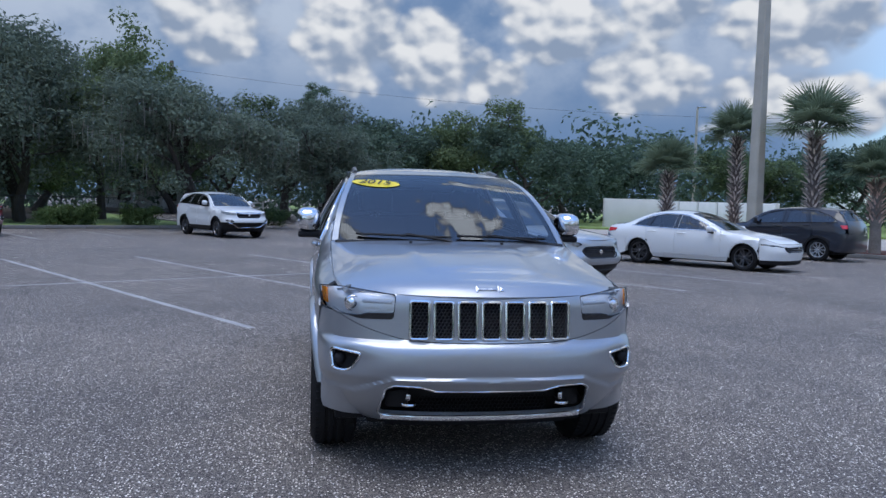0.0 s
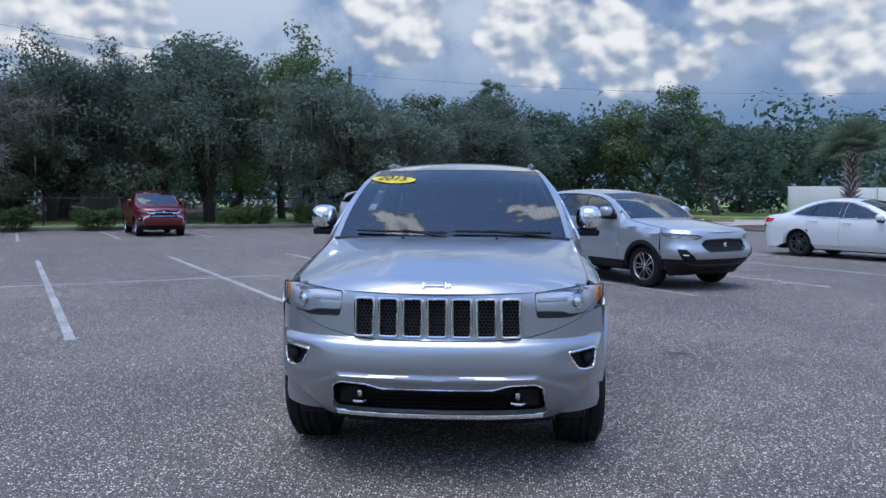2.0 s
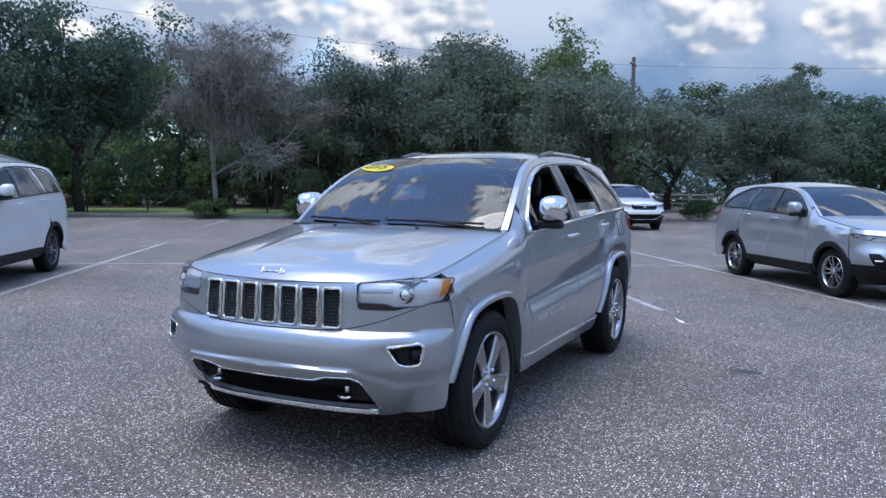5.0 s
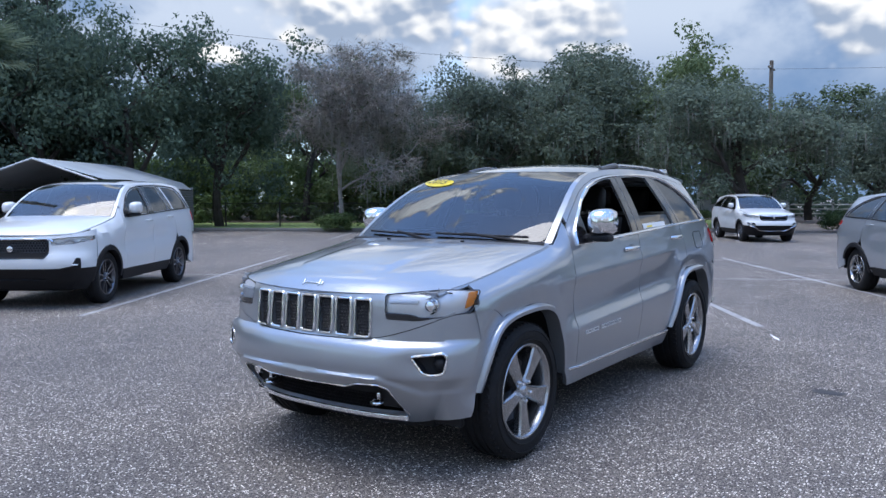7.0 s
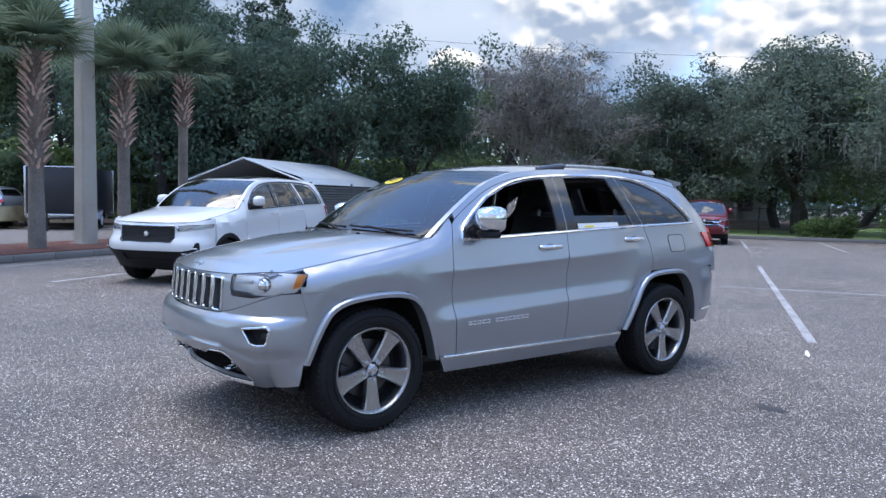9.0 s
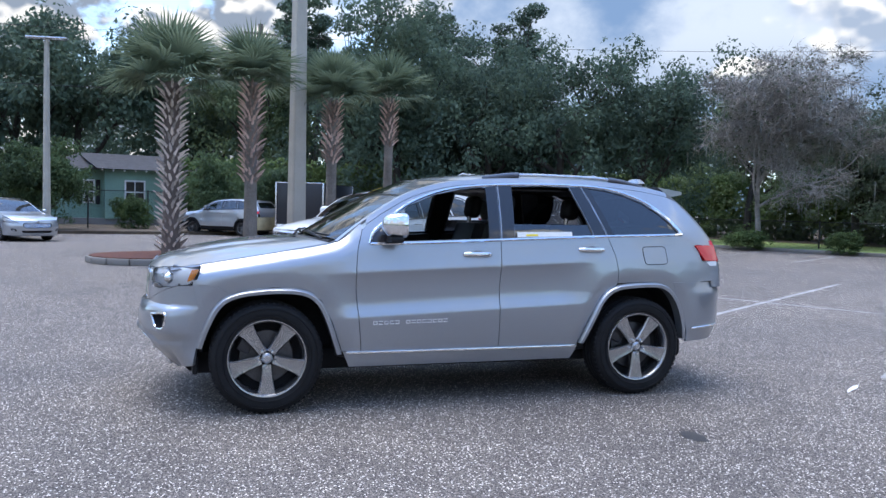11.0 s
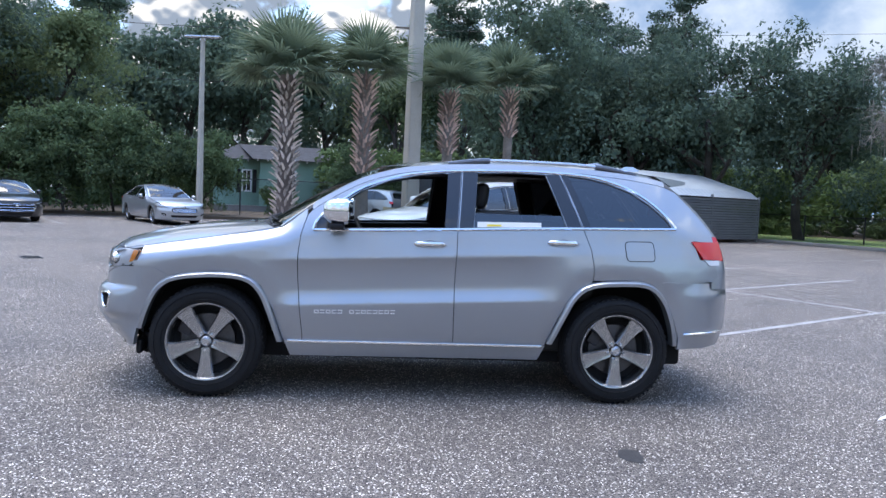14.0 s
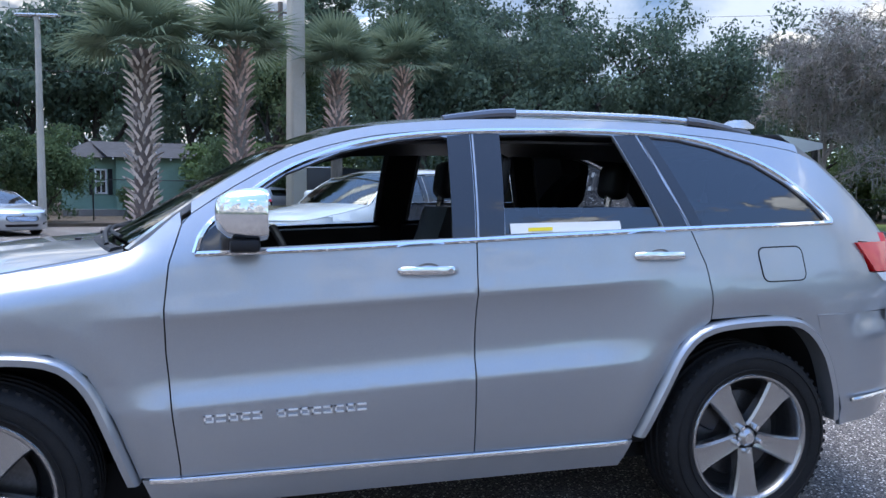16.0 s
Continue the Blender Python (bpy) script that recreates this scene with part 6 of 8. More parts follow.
    for k, hole in ((1, holes[1]), (-1, holes[2])):
        hl = new("headlight")
        hl.parent = ob
        part("lamp_housing", sheet(hole, S.nose(-0.04), (), 0.05, 0.0, (0, -1, 0)), fc.get("lamp_mat", LAMP_BOWL), hl)
        part("lens", sheet(hole, S.nose(-0.003), (), 0.05, 0.004, (0, -1, 0)), LENS, hl)
        z = [p[1] for p in hole]
        u = np.linspace(hole[:, 0].min() + 0.03, hole[:, 0].max() - 0.03, 8)
        zl = [0.5 * (hole[np.abs(hole[:, 0] - a) < 0.08][:, 1].min() + hole[np.abs(hole[:, 0] - a) < 0.08][:, 1].max()) if (np.abs(hole[:, 0] - a) < 0.08).any() else np.mean(z) for a in u]
        part("light_bar", tube(S.nose(-0.022)(u, np.array(zl)), 0.013, 6), WHITE_LENS, hl)
        part("turn_signal", tube(S.nose(-0.02)(np.array([k * (end - 0.07), k * (end - 0.11)]), np.array([np.mean(z), np.mean(z)])), 0.012, 6), AMBER, hl)
    part("lower_intake", sheet(holes[3], S.nose(-0.025), (), 0.06, 0.0, (0, -1, 0)), q.get("intake_mat", TRIM), ob)
    if "valance" in fc:
        part("front_valance", sheet(A(full(fc["valance"])), S.nose(0.014), (), 0.06, 0.03, (0, -1, 0)), fc.get("valance_mat", TRIM), ob)
    for sgn in (1, -1):
        if "corner" in fc:
            c = A(fc["corner"])
            c = c if sgn > 0 else [(-a, z) for a, z in c[::-1]]
            part("corner_vent", sheet(rounded(c, 0.02), S.nose(0.012), (), 0.05, 0.02, (0, -1, 0)), TRIM, ob)
            mid = np.mean(np.array(c), 0)
            u = np.linspace(mid[0] - 0.04, mid[0] + 0.04, 5)
            part("fog_lamp", tube(S.nose(0.022)(u, np.full(5, mid[1] - 0.01)), 0.010, 6), WHITE_LENS, ob)


GREY = car_paint("grey_silver_paint", (0.44, 0.47, 0.51), 0.6, 0.3, 0.1)
LIGHT_SILVER = car_paint("light_silver_paint", (0.50, 0.53, 0.57), 0.7, 0.3, 0.1)
RED = car_paint("red_paint", (0.20, 0.008, 0.018), 0.25, 0.3, 0.08)
NAVY = car_paint("dark_blue_paint", (0.012, 0.015, 0.026), 0.2, 0.3)
BLACK_PAINT = car_paint("black_paint", (0.010, 0.011, 0.014), 0.1, 0.3)
PRIMER = material("beige_body_filler", (0.42, 0.36, 0.22), 0.7, vary=0.25, scale=3)
BLUE_GLASS = glass("sky_tinted_glass", (0.55, 0.62, 0.70), 0.45, 0.0, 2.3)

FZ = lambda belt, roof, hood=1.0: [(0, 0), (0.378, 0.36), (0.90, 0.90 * hood), (1.22, belt), (1.70, roof - 0.05)]


def heading(dx, dy):
    """The turn that points a car's front along (dx, dy)."""
    return math.degrees(math.atan2(dx, -dy))


def park(q, front, rear, side, name, label, group="parked cars"):
    """Parks a car whose wheels on one side touch the ground near the points front and rear; side is 1 for its left wheels."""
    f, r = Vector((*front, 0)), Vector((*rear, 0))
    d = (f - r).normalized()
    mid = (f + r) / 2
    left = Vector((-d.y, d.x, 0))
    c = mid - left * side * (q["track"] - 0.1)
    yc = (q["axles"][0] + q["axles"][1]) / 2
    ang = heading(d.x, d.y)
    ob, S = car(q, pose(c.x, c.y, 0, 0, 0, ang) @ Matrix.Translation((0, -yc, 0)), name, label, group)
    face(ob, S, q)
    return ob, S


common = dict(net=0.10, bright=False, spokes="twin", rim_mat=ALLOY, cladding=TRIM, flare=0.07, flare_out=0.016, seats=(0.30, 1.20), power=HERO["power"])

WHITE_SUV = warp(HERO, [(-2.33, -2.33), (-1.452, -1.41), (-0.97, -0.98), (-0.05, -0.05), (1.452, 1.41), (1.82, 1.93), (2.46, 2.45)], FZ(1.25, 1.80, 1.03), 1.03,
                axles=(-1.41, 1.41, 0.375), track=0.90, rim=0.255, paint=WHITE, screen=BLUE_GLASS, front_glass_mat=BLUE_GLASS, rim_mat=GREY_ALLOY,
                face=dict(top=0.985, hex=0.022, frame_mat=GLOSS_BLACK, grille=[(0.0, 0.70), (0.46, 0.70), (0.50, 0.76), (0.50, 0.94), (0.0, 0.94)],
                          lamp=[(0.535, 0.90), (0.55, 0.955), (0.75, 0.975), (0.93, 0.985), (0.92, 0.93), (0.80, 0.885), (0.60, 0.87), (0.54, 0.87)],
                          intake=[(0, 0.40), (0.45, 0.40), (0.48, 0.52), (0, 0.52)], strips=[[(0.0, 0.955), (0.3, 0.957), (0.50, 0.958)], [(0.50, 0.958), (0.53, 0.945), (0.56, 0.92)]], strip_r=0.013,
                          split=0.56, corner=[(0.64, 0.555), (0.76, 0.585), (0.80, 0.70), (0.835, 0.70), (0.84, 0.555)]), **{k: v for k, v in common.items() if k not in ("rim_mat",)})
WHITE_SUV.update(
    E_roof=[WHITE_SUV["E_ws"][-1], (0.645, 0.3, 1.750), (0.64, 0.8, 1.766), (0.64, 1.3, 1.762), (0.645, 1.7, 1.742), (0.655, 2.08, 1.705)],
    E_rear=[(0.655, 2.08, 1.705), (0.70, 2.18, 1.58), (0.745, 2.27, 1.43), (0.79, 2.34, 1.28), (0.82, 2.385, 1.12), (0.83, 2.40, 1.0), (0.83, 2.41, 0.88)],
    C_roof=[WHITE_SUV["C_roof"][0], (0.0, 1.768), (0.5, 1.802), (1.0, 1.81), (1.5, 1.80), (2.16, 1.752)],
    C_rear=[(2.16, 1.72), (2.30, 1.52), (2.40, 1.28), (2.45, 1.08), (2.47, 0.88)],
    trim_top=WHITE_SUV["trim_top"][:8] + [(1.05, 1.712), (1.5, 1.70), (1.80, 1.655), (1.93, 1.50), (1.99, 1.335)],
    trim_low=[p for p in WHITE_SUV["trim_low"] if p[0] < 1.5] + [(1.99, 1.325)], quarter_end=2.08,
    quarter_rear=[(2.14, 1.62), (2.22, 1.50), (2.28, 1.38), (2.33, 1.25), (2.35, 1.10), (2.34, 0.95), (2.28, 0.92), (1.95, 0.90)],
    tail_lamp=[(2.14, 1.27), (2.33, 1.27), (2.36, 1.08), (2.24, 1.08)])
WHITE_SUV["windows"]["quarter"] = [(1.13, 1.69), (1.50, 1.68), (1.78, 1.635), (1.90, 1.49), (1.955, 1.345), (1.92, 1.325), (1.24, 1.308)]
GREY_CROSSOVER = warp(HERO, [(-2.33, -2.30), (-1.452, -1.328), (-0.97, -0.90), (-0.05, 0.0), (1.452, 1.328), (1.82, 1.78), (2.46, 2.26)], FZ(1.12, 1.60, 0.94), 0.965,
           axles=(-1.328, 1.328, 0.345), track=0.84, rim=0.23, paint=GREY, screen=BLUE_GLASS,
           face=dict(top=0.93, hex=0.02, frame_mat=GLOSS_BLACK, grille=[(0.0, 0.62), (0.36, 0.62), (0.46, 0.68), (0.47, 0.75), (0.40, 0.80), (0.0, 0.81)],
                     lamp=[(0.47, 0.835), (0.52, 0.875), (0.76, 0.895), (0.93, 0.905), (0.92, 0.855), (0.80, 0.815), (0.58, 0.800)],
                     intake=[(0, 0.30), (0.50, 0.30), (0.52, 0.37), (0, 0.37)], strips=[[(0.0, 0.40), (0.55, 0.41), (0.74, 0.45)]], strip_mat=DARK_METAL, strip_r=0.010, split=0.50, corner=[(0.58, 0.50), (0.76, 0.50), (0.80, 0.66), (0.72, 0.66)]), **common)
GREY_CROSSOVER["tail_lamp"] = [(1.86, 1.12), (2.08, 1.10), (2.08, 1.02), (1.90, 1.04)]
WHITE_CROSSOVER = warp(HERO, [(-2.33, -2.27), (-1.452, -1.33), (-0.97, -0.92), (-0.05, -0.02), (1.452, 1.33), (1.82, 1.86), (2.46, 2.35)], FZ(1.15, 1.66, 0.97), 0.96,
           axles=(-1.33, 1.33, 0.355), track=0.84, rim=0.24, paint=WHITE, screen=BLUE_GLASS, rim_mat=GREY_ALLOY,
           face=dict(top=0.95, bars=2, badge=0.84, grille=[(0.0, 0.74), (0.38, 0.74), (0.46, 0.80), (0.47, 0.90), (0.0, 0.89)], lamp=[(0.48, 0.85), (0.52, 0.91), (0.75, 0.94), (0.93, 0.96), (0.92, 0.90), (0.78, 0.85), (0.58, 0.82)],
                     intake=[(0, 0.42), (0.46, 0.42), (0.50, 0.56), (0, 0.57)], strips=[[(0.0, 0.885), (0.28, 0.89), (0.5, 0.93)], [(0.0, 0.40), (0.42, 0.40), (0.60, 0.52), (0.72, 0.56)]], strip_r=0.016,
                     split=0.58, corner=[(0.58, 0.60), (0.78, 0.62), (0.80, 0.68), (0.62, 0.67)]), **{k: v for k, v in common.items() if k not in ("rim_mat",)})
RED_CROSSOVER = warp(HERO, [(-2.33, -2.25), (-1.452, -1.335), (-0.97, -0.95), (-0.05, -0.05), (1.452, 1.335), (1.82, 1.72), (2.46, 2.12)], FZ(1.13, 1.62, 0.97), 0.93,
            axles=(-1.335, 1.335, 0.345), track=0.81, rim=0.23, paint=RED, screen=BLUE_GLASS,
            face=dict(top=0.96, bars=2, badge=0.86, bar_mat=CHROME, grille=[(0.0, 0.66), (0.46, 0.66), (0.42, 0.78), (0.50, 0.90), (0.0, 0.90)], lamp=[(0.52, 0.86), (0.54, 0.91), (0.75, 0.94), (0.90, 0.95), (0.89, 0.90), (0.72, 0.86)],
                      intake=[(0, 0.42), (0.46, 0.42), (0.50, 0.54), (0, 0.54)], strips=[[(0.30, 0.80), (0.48, 0.82), (0.56, 0.86)], [(0.45, 0.74), (0.62, 0.66), (0.66, 0.50)]], strip_r=0.022,
                      split=0.40, corner=[(0.62, 0.55), (0.78, 0.56), (0.80, 0.76), (0.70, 0.74)]), **common)
NAVY_SUV = warp(HERO, [(-2.33, -2.30), (-1.452, -1.36), (-0.97, -0.95), (-0.05, -0.02), (1.452, 1.36), (1.82, 1.86), (2.46, 2.36)], FZ(1.14, 1.65, 0.96), 0.955,
           axles=(-1.36, 1.36, 0.35), track=0.83, rim=0.235, paint=NAVY, screen=DARK_GLASS, front_glass_mat=DARK_GLASS, face=WHITE_CROSSOVER["face"] | dict(strips=[]), **(common | dict(spokes="ten", rim_mat=LIGHT_SILVER)))
BLK = dict(NAVY_SUV, paint=BLACK_PAINT)
DMG = warp(WHITE_CROSSOVER, [(-2.6, -2.6), (2.6, 2.6)], [(0, 0), (2, 2)], 1.0, paint=LIGHT_SILVER, axles=WHITE_CROSSOVER["axles"], rear_bumper_mat=PRIMER)

SEDAN = dict(HERO)
SEDAN.update(
    paint=WHITE, axles=(-1.415, 1.415, 0.335), track=0.83, rim=0.235, cladding=WHITE, screen=BLUE_GLASS, net=0.10, bright=True, spokes="twin", rim_mat=GREY_ALLOY, category="car",
    E_hood=[(0.70, -2.16, 0.715), (0.77, -1.95, 0.79), (0.80, -1.6, 0.86), (0.80, -1.2, 0.915), (0.775, -0.87, 0.975)],
    E_ws=[(0.775, -0.87, 0.975), (0.71, -0.55, 1.13), (0.645, -0.2, 1.28), (0.60, 0.08, 1.36)],
    E_roof=[(0.60, 0.08, 1.36), (0.585, 0.5, 1.395), (0.585, 0.9, 1.38), (0.60, 1.22, 1.33)],
    E_rear=[(0.60, 1.22, 1.33), (0.65, 1.55, 1.20), (0.71, 1.85, 1.065), (0.735, 2.1, 1.01), (0.725, 2.35, 0.975), (0.715, 2.43, 0.90), (0.71, 2.47, 0.70)],
    C_hood=[(-2.38, 0.70), (-2.25, 0.77), (-1.95, 0.85), (-1.5, 0.915), (-0.98, 0.975)], C_ws=[(-0.98, 0.965), (-0.55, 1.19), (-0.15, 1.35), (0.05, 1.405)],
    C_roof=[(0.05, 1.407), (0.5, 1.447), (0.9, 1.437), (1.28, 1.375)], C_rear=[(1.28, 1.37), (1.6, 1.25), (1.95, 1.10), (2.2, 1.06), (2.44, 1.035), (2.52, 0.95), (2.58, 0.70)],
    glass_end=0.46, rear_style="trunk",
    w=[(-2.25, 0.70), (-2.05, 0.82), (-1.8, 0.885), (-1.4, 0.912), (0, 0.925), (1.4, 0.92), (1.9, 0.89), (2.2, 0.84), (2.5, 0.72)],
    belt=[(-2.2, 0.60), (-1.8, 0.72), (-1.2, 0.80), (-0.9, 0.87), (-0.7, 0.92), (0.2, 0.94), (1.0, 0.955), (1.6, 0.96), (1.9, 0.92), (2.3, 0.86), (2.5, 0.65)],
    prof=[(0.18, -0.12), (0.25, -0.08), (0.35, -0.035), (0.55, -0.006), (0.70, 0.0), (0.76, -0.008), (0.85, -0.022), (0.96, -0.05)], plain=[(0.18, -0.12), (0.25, -0.08), (0.35, -0.035), (0.55, -0.006), (0.70, 0.0), (0.85, -0.015), (0.96, -0.05)],
    power=[(-2.2, 2.4), (-1.1, 2.4), (-0.75, 1.3), (1.6, 1.3), (2.0, 2.0)],
    front=[(0, -2.42), (0.30, -2.40), (0.50, -2.35), (0.65, -2.27), (0.76, -2.16), (0.83, -2.03), (0.868, -1.92), (0.888, -1.80)],
    front_offset=[(0.15, -0.10), (0.25, -0.04), (0.40, 0.0), (0.50, 0.02), (0.60, 0.0), (0.70, -0.03), (0.78, -0.08)],
    rear_bumper=[(0, 2.58), (0.45, 2.54), (0.65, 2.46), (0.78, 2.33), (0.85, 2.15), (0.895, 1.88), (0.915, 1.795)], rear_y=2.5, bumper_top=0.72,
    fender_front=-1.93, fender_low=0.66, rocker_low=0.21, clearance=0.17, frame_drop=0.025, quarter_end=2.34,
    seams=dict(front=[(-0.80, 1.01), (-0.83, 0.92), (-0.85, 0.70), (-0.83, 0.45)], middle=[(0.36, 1.352), (0.37, 0.96), (0.38, 0.7), (0.375, 0.45)], rear=[(1.12, 1.322), (1.20, 1.0), (1.20, 0.85), (1.16, 0.67)]),
    windows=dict(front=[(-0.68, 0.965), (-0.45, 1.085), (-0.15, 1.215), (0.12, 1.305), (0.30, 1.33), (0.31, 0.975)], rear=[(0.42, 1.335), (0.75, 1.34), (1.03, 1.30), (1.12, 1.0), (0.42, 0.98)], quarter=[(1.16, 1.255), (1.35, 1.185), (1.52, 1.09), (1.60, 1.03), (1.22, 1.005)]),
    pillars=[("b_pillar", [(0.305, 1.33), (0.415, 1.335), (0.415, 0.98), (0.315, 0.975)]), ("c_pillar", [(1.02, 1.298), (1.17, 1.250), (1.235, 1.01), (1.11, 1.0)])],
    trim_top=[(-0.72, 0.955), (-0.45, 1.10), (-0.15, 1.23), (0.12, 1.318), (0.42, 1.348), (0.75, 1.352), (1.05, 1.312), (1.35, 1.20), (1.64, 1.03)], trim_low=[(-0.72, 0.955), (0.2, 0.962), (1.0, 0.985), (1.64, 1.02)],
    flare=0.02, flare_out=0.004, quarter_rear=[(2.40, 0.90), (2.42, 0.78), (2.30, 0.72), (1.85, 0.70)], tail_lamp=[(2.10, 0.93), (2.36, 0.945), (2.40, 0.82), (2.15, 0.86)],
    mirror=(-0.60, 1.00, 1.0), mirror_size=0.8, handles=[(0.20, 0.86), (1.02, 0.88)], seats=(0.35, 1.15), cabin_end=1.6,
    face=dict(top=0.685, bars=3, badge=0.60, grille=[(0.0, 0.50), (0.50, 0.50), (0.58, 0.56), (0.60, 0.62), (0.0, 0.64)], lamp=[(0.60, 0.625), (0.66, 0.655), (0.80, 0.675), (0.90, 0.69), (0.89, 0.66), (0.70, 0.625)], lamp_mat=GLOSS_BLACK,
              intake=[(0, 0.20), (0.5, 0.20), (0.5, 0.24), (0, 0.24)], split=0.30),
)
for k in ("hood_relief", "mirror_mat", "handle_mat", "fender_nose", "rear_edge", "rear_profile", "front_glass_mat", "front_tail", "flared"):
    SEDAN.pop(k, None)
for ring, yc in (("arch_front", -1.415), ("arch_rear", 1.415)):
    pts = [(yc + 0.375 * math.cos(a), 0.335 + 0.375 * math.sin(a)) for a in np.linspace(-0.05, math.pi + 0.05, 13)]
    SEDAN[ring] = pts if ring == "arch_front" else pts[::-1]
SEDAN["sill"], SEDAN["bumper_edge"] = 0.33, ((0.004, 0.27), (0.012, 0.05), (0.03, -0.12))
SEDAN["fender_front"], SEDAN["fender_low"], SEDAN["shear"] = -1.796, 0.615, 0.0
SILVER_SEDAN = dict(SEDAN, paint=LIGHT_SILVER, cladding=LIGHT_SILVER, rim_mat=ALLOY,
              face=dict(top=0.69, bars=5, bar_mat=CHROME, badge=0.655, grille=[(0.0, 0.46), (0.36, 0.46), (0.46, 0.52), (0.44, 0.61), (0.0, 0.63)], lamp=[(0.56, 0.615), (0.62, 0.66), (0.80, 0.685), (0.90, 0.695), (0.89, 0.65), (0.72, 0.61)],
                        intake=[(0, 0.28), (0.46, 0.28), (0.50, 0.37), (0, 0.37)], corner=[(0.62, 0.34), (0.74, 0.36), (0.76, 0.44), (0.64, 0.42)]))
BLACK_SEDAN = dict(SEDAN, paint=BLACK_PAINT, cladding=BLACK_PAINT, rim_mat=ALLOY,
              face=dict(top=0.69, bars=3, bar_mat=CHROME, badge=0.55, frame_mat=CHROME, grille=[(0.0, 0.36), (0.50, 0.38), (0.56, 0.50), (0.52, 0.60), (0.0, 0.61)], lamp=[(0.56, 0.615), (0.62, 0.66), (0.80, 0.685), (0.90, 0.695), (0.89, 0.65), (0.72, 0.61)], intake=[(0, 0.25), (0.46, 0.25), (0.50, 0.31), (0, 0.31)]))

suv, _ = park(WHITE_SUV, (-7.40, 0.90), (-9.00, 3.25), 1, "white_suv", "white mid-size SUV with black lower cladding parked in a stall")
roof_fn, roof_w, roof_l = span(WHITE_SUV["C_roof"], WHITE_SUV["E_roof"], 2.6)
part("sunroof", sheet(rounded([(-0.50, 0.16), (0.50, 0.16), (0.50, 0.92), (-0.50, 0.92)], 0.05), lambda a, b: roof_fn(a, b) + np.array((0, 0, 0.012)), (), 0.10, 0.010, (0, 0, 1)), GLOSS_BLACK, suv, "black glass sunroof panel")
park(GREY_CROSSOVER, (2.76, 6.62), (1.27, 8.83), -1, "silver_crossover", "silver-grey crossover with black wheel arches parked in a stall")
park(SEDAN, (9.50, 11.40), (7.86, 13.55), -1, "white_sedan", "white four-door sedan with dark wheels parked in a stall")
park(NAVY_SUV, (12.9, 17.7), (14.4, 15.4), 1, "dark_suv", "dark blue SUV parked with its rear to the lot")
park(WHITE_CROSSOVER, (-4.24, 22.85), (-5.68, 25.1), -1, "white_crossover", "white compact SUV with black grille parked near the kerb")
park(RED_CROSSOVER, (-12.30, 20.50), (-13.78, 22.75), -1, "red_crossover", "red compact SUV with chrome front strips parked near the kerb")
park(BLK, (-0.9, 30.2), (0.6, 27.9), 1, "black_crossover", "black compact SUV parked by the back kerb")
park(SILVER_SEDAN, (-22.9, -8.0), (-25.2, -9.5), -1, "silver_sedan", "silver four-door sedan with chrome-barred grille by the hedge")
park(BLACK_SEDAN, (-20.9, -12.9), (-23.2, -14.4), -1, "black_sedan", "black four-door sedan with chrome-framed grille")
park(DMG, (-30.6, -1.9), (-28.9, 0.2), 1, "damaged_suv", "silver SUV with a beige unpainted rear bumper")


# ---- trees ----
BARK = material("oak_bark", (0.055, 0.048, 0.042), 0.95, vary=0.3, scale=3, fine=0.3, fine_scale=25, bump=0.8, bump_scale=14)
PALE_BARK = material("pale_bark", (0.27, 0.25, 0.23), 0.95, vary=0.3, scale=3, fine=0.3, fine_scale=25, bump=0.6, bump_scale=16)
MOSS = material("hanging_moss", (0.20, 0.20, 0.175), 0.95, vary=0.3, scale=2)


def leaf_material(name, colour, dark):
    m = bpy.data.materials.new(name)
    m.use_nodes = True
    n, l = m.node_tree.nodes, m.node_tree.links
    b = n["Principled BSDF"]
    g = n.new("ShaderNodeNewGeometry")
    oi = n.new("ShaderNodeObjectInfo")
    tc = n.new("ShaderNodeTexCoord")
    ns = n.new("ShaderNodeTexNoise")
    ns.inputs["Scale"].default_value, ns.inputs["Detail"].default_value = 0.9, 4.0
    l.new(tc.outputs["Object"], ns.inputs["Vector"])
    add = n.new("ShaderNodeMath")
    add.operation = "MULTIPLY_ADD"
    l.new(g.outputs["Random Per Island"], add.inputs[0])
    add.inputs[1].default_value = 0.28
    l.new(ns.outputs[0], add.inputs[2])
    a2 = n.new("ShaderNodeMath")
    a2.operation = "MULTIPLY_ADD"
    l.new(oi.outputs["Random"], a2.inputs[0])
    a2.inputs[1].default_value = 0.35
    l.new(add.outputs[0], a2.inputs[2])
    r = n.new("ShaderNodeValToRGB")
    r.color_ramp.elements[0].position, r.color_ramp.elements[0].color = 0.45, (*dark, 1)
    r.color_ramp.elements[1].position, r.color_ramp.elements[1].color = 0.98, (*colour, 1)
    l.new(a2.outputs[0], r.inputs[0])
    l.new(r.outputs[0], b.inputs["Base Color"])
    b.inputs["Roughness"].default_value = 0.6
    b.inputs["Specular IOR Level"].default_value = 0.08
    t = n.new("ShaderNodeBsdfTranslucent")
    l.new(r.outputs[0], t.inputs[0])
    x = n.new("ShaderNodeMixShader")
    x.inputs[0].default_value = 0.38
    l.new(b.outputs[0], x.inputs[1]), l.new(t.outputs[0], x.inputs[2])
    l.new(x.outputs[0], n["Material Output"].inputs[0])
    m.diffuse_color = (*colour, 1)
    return m


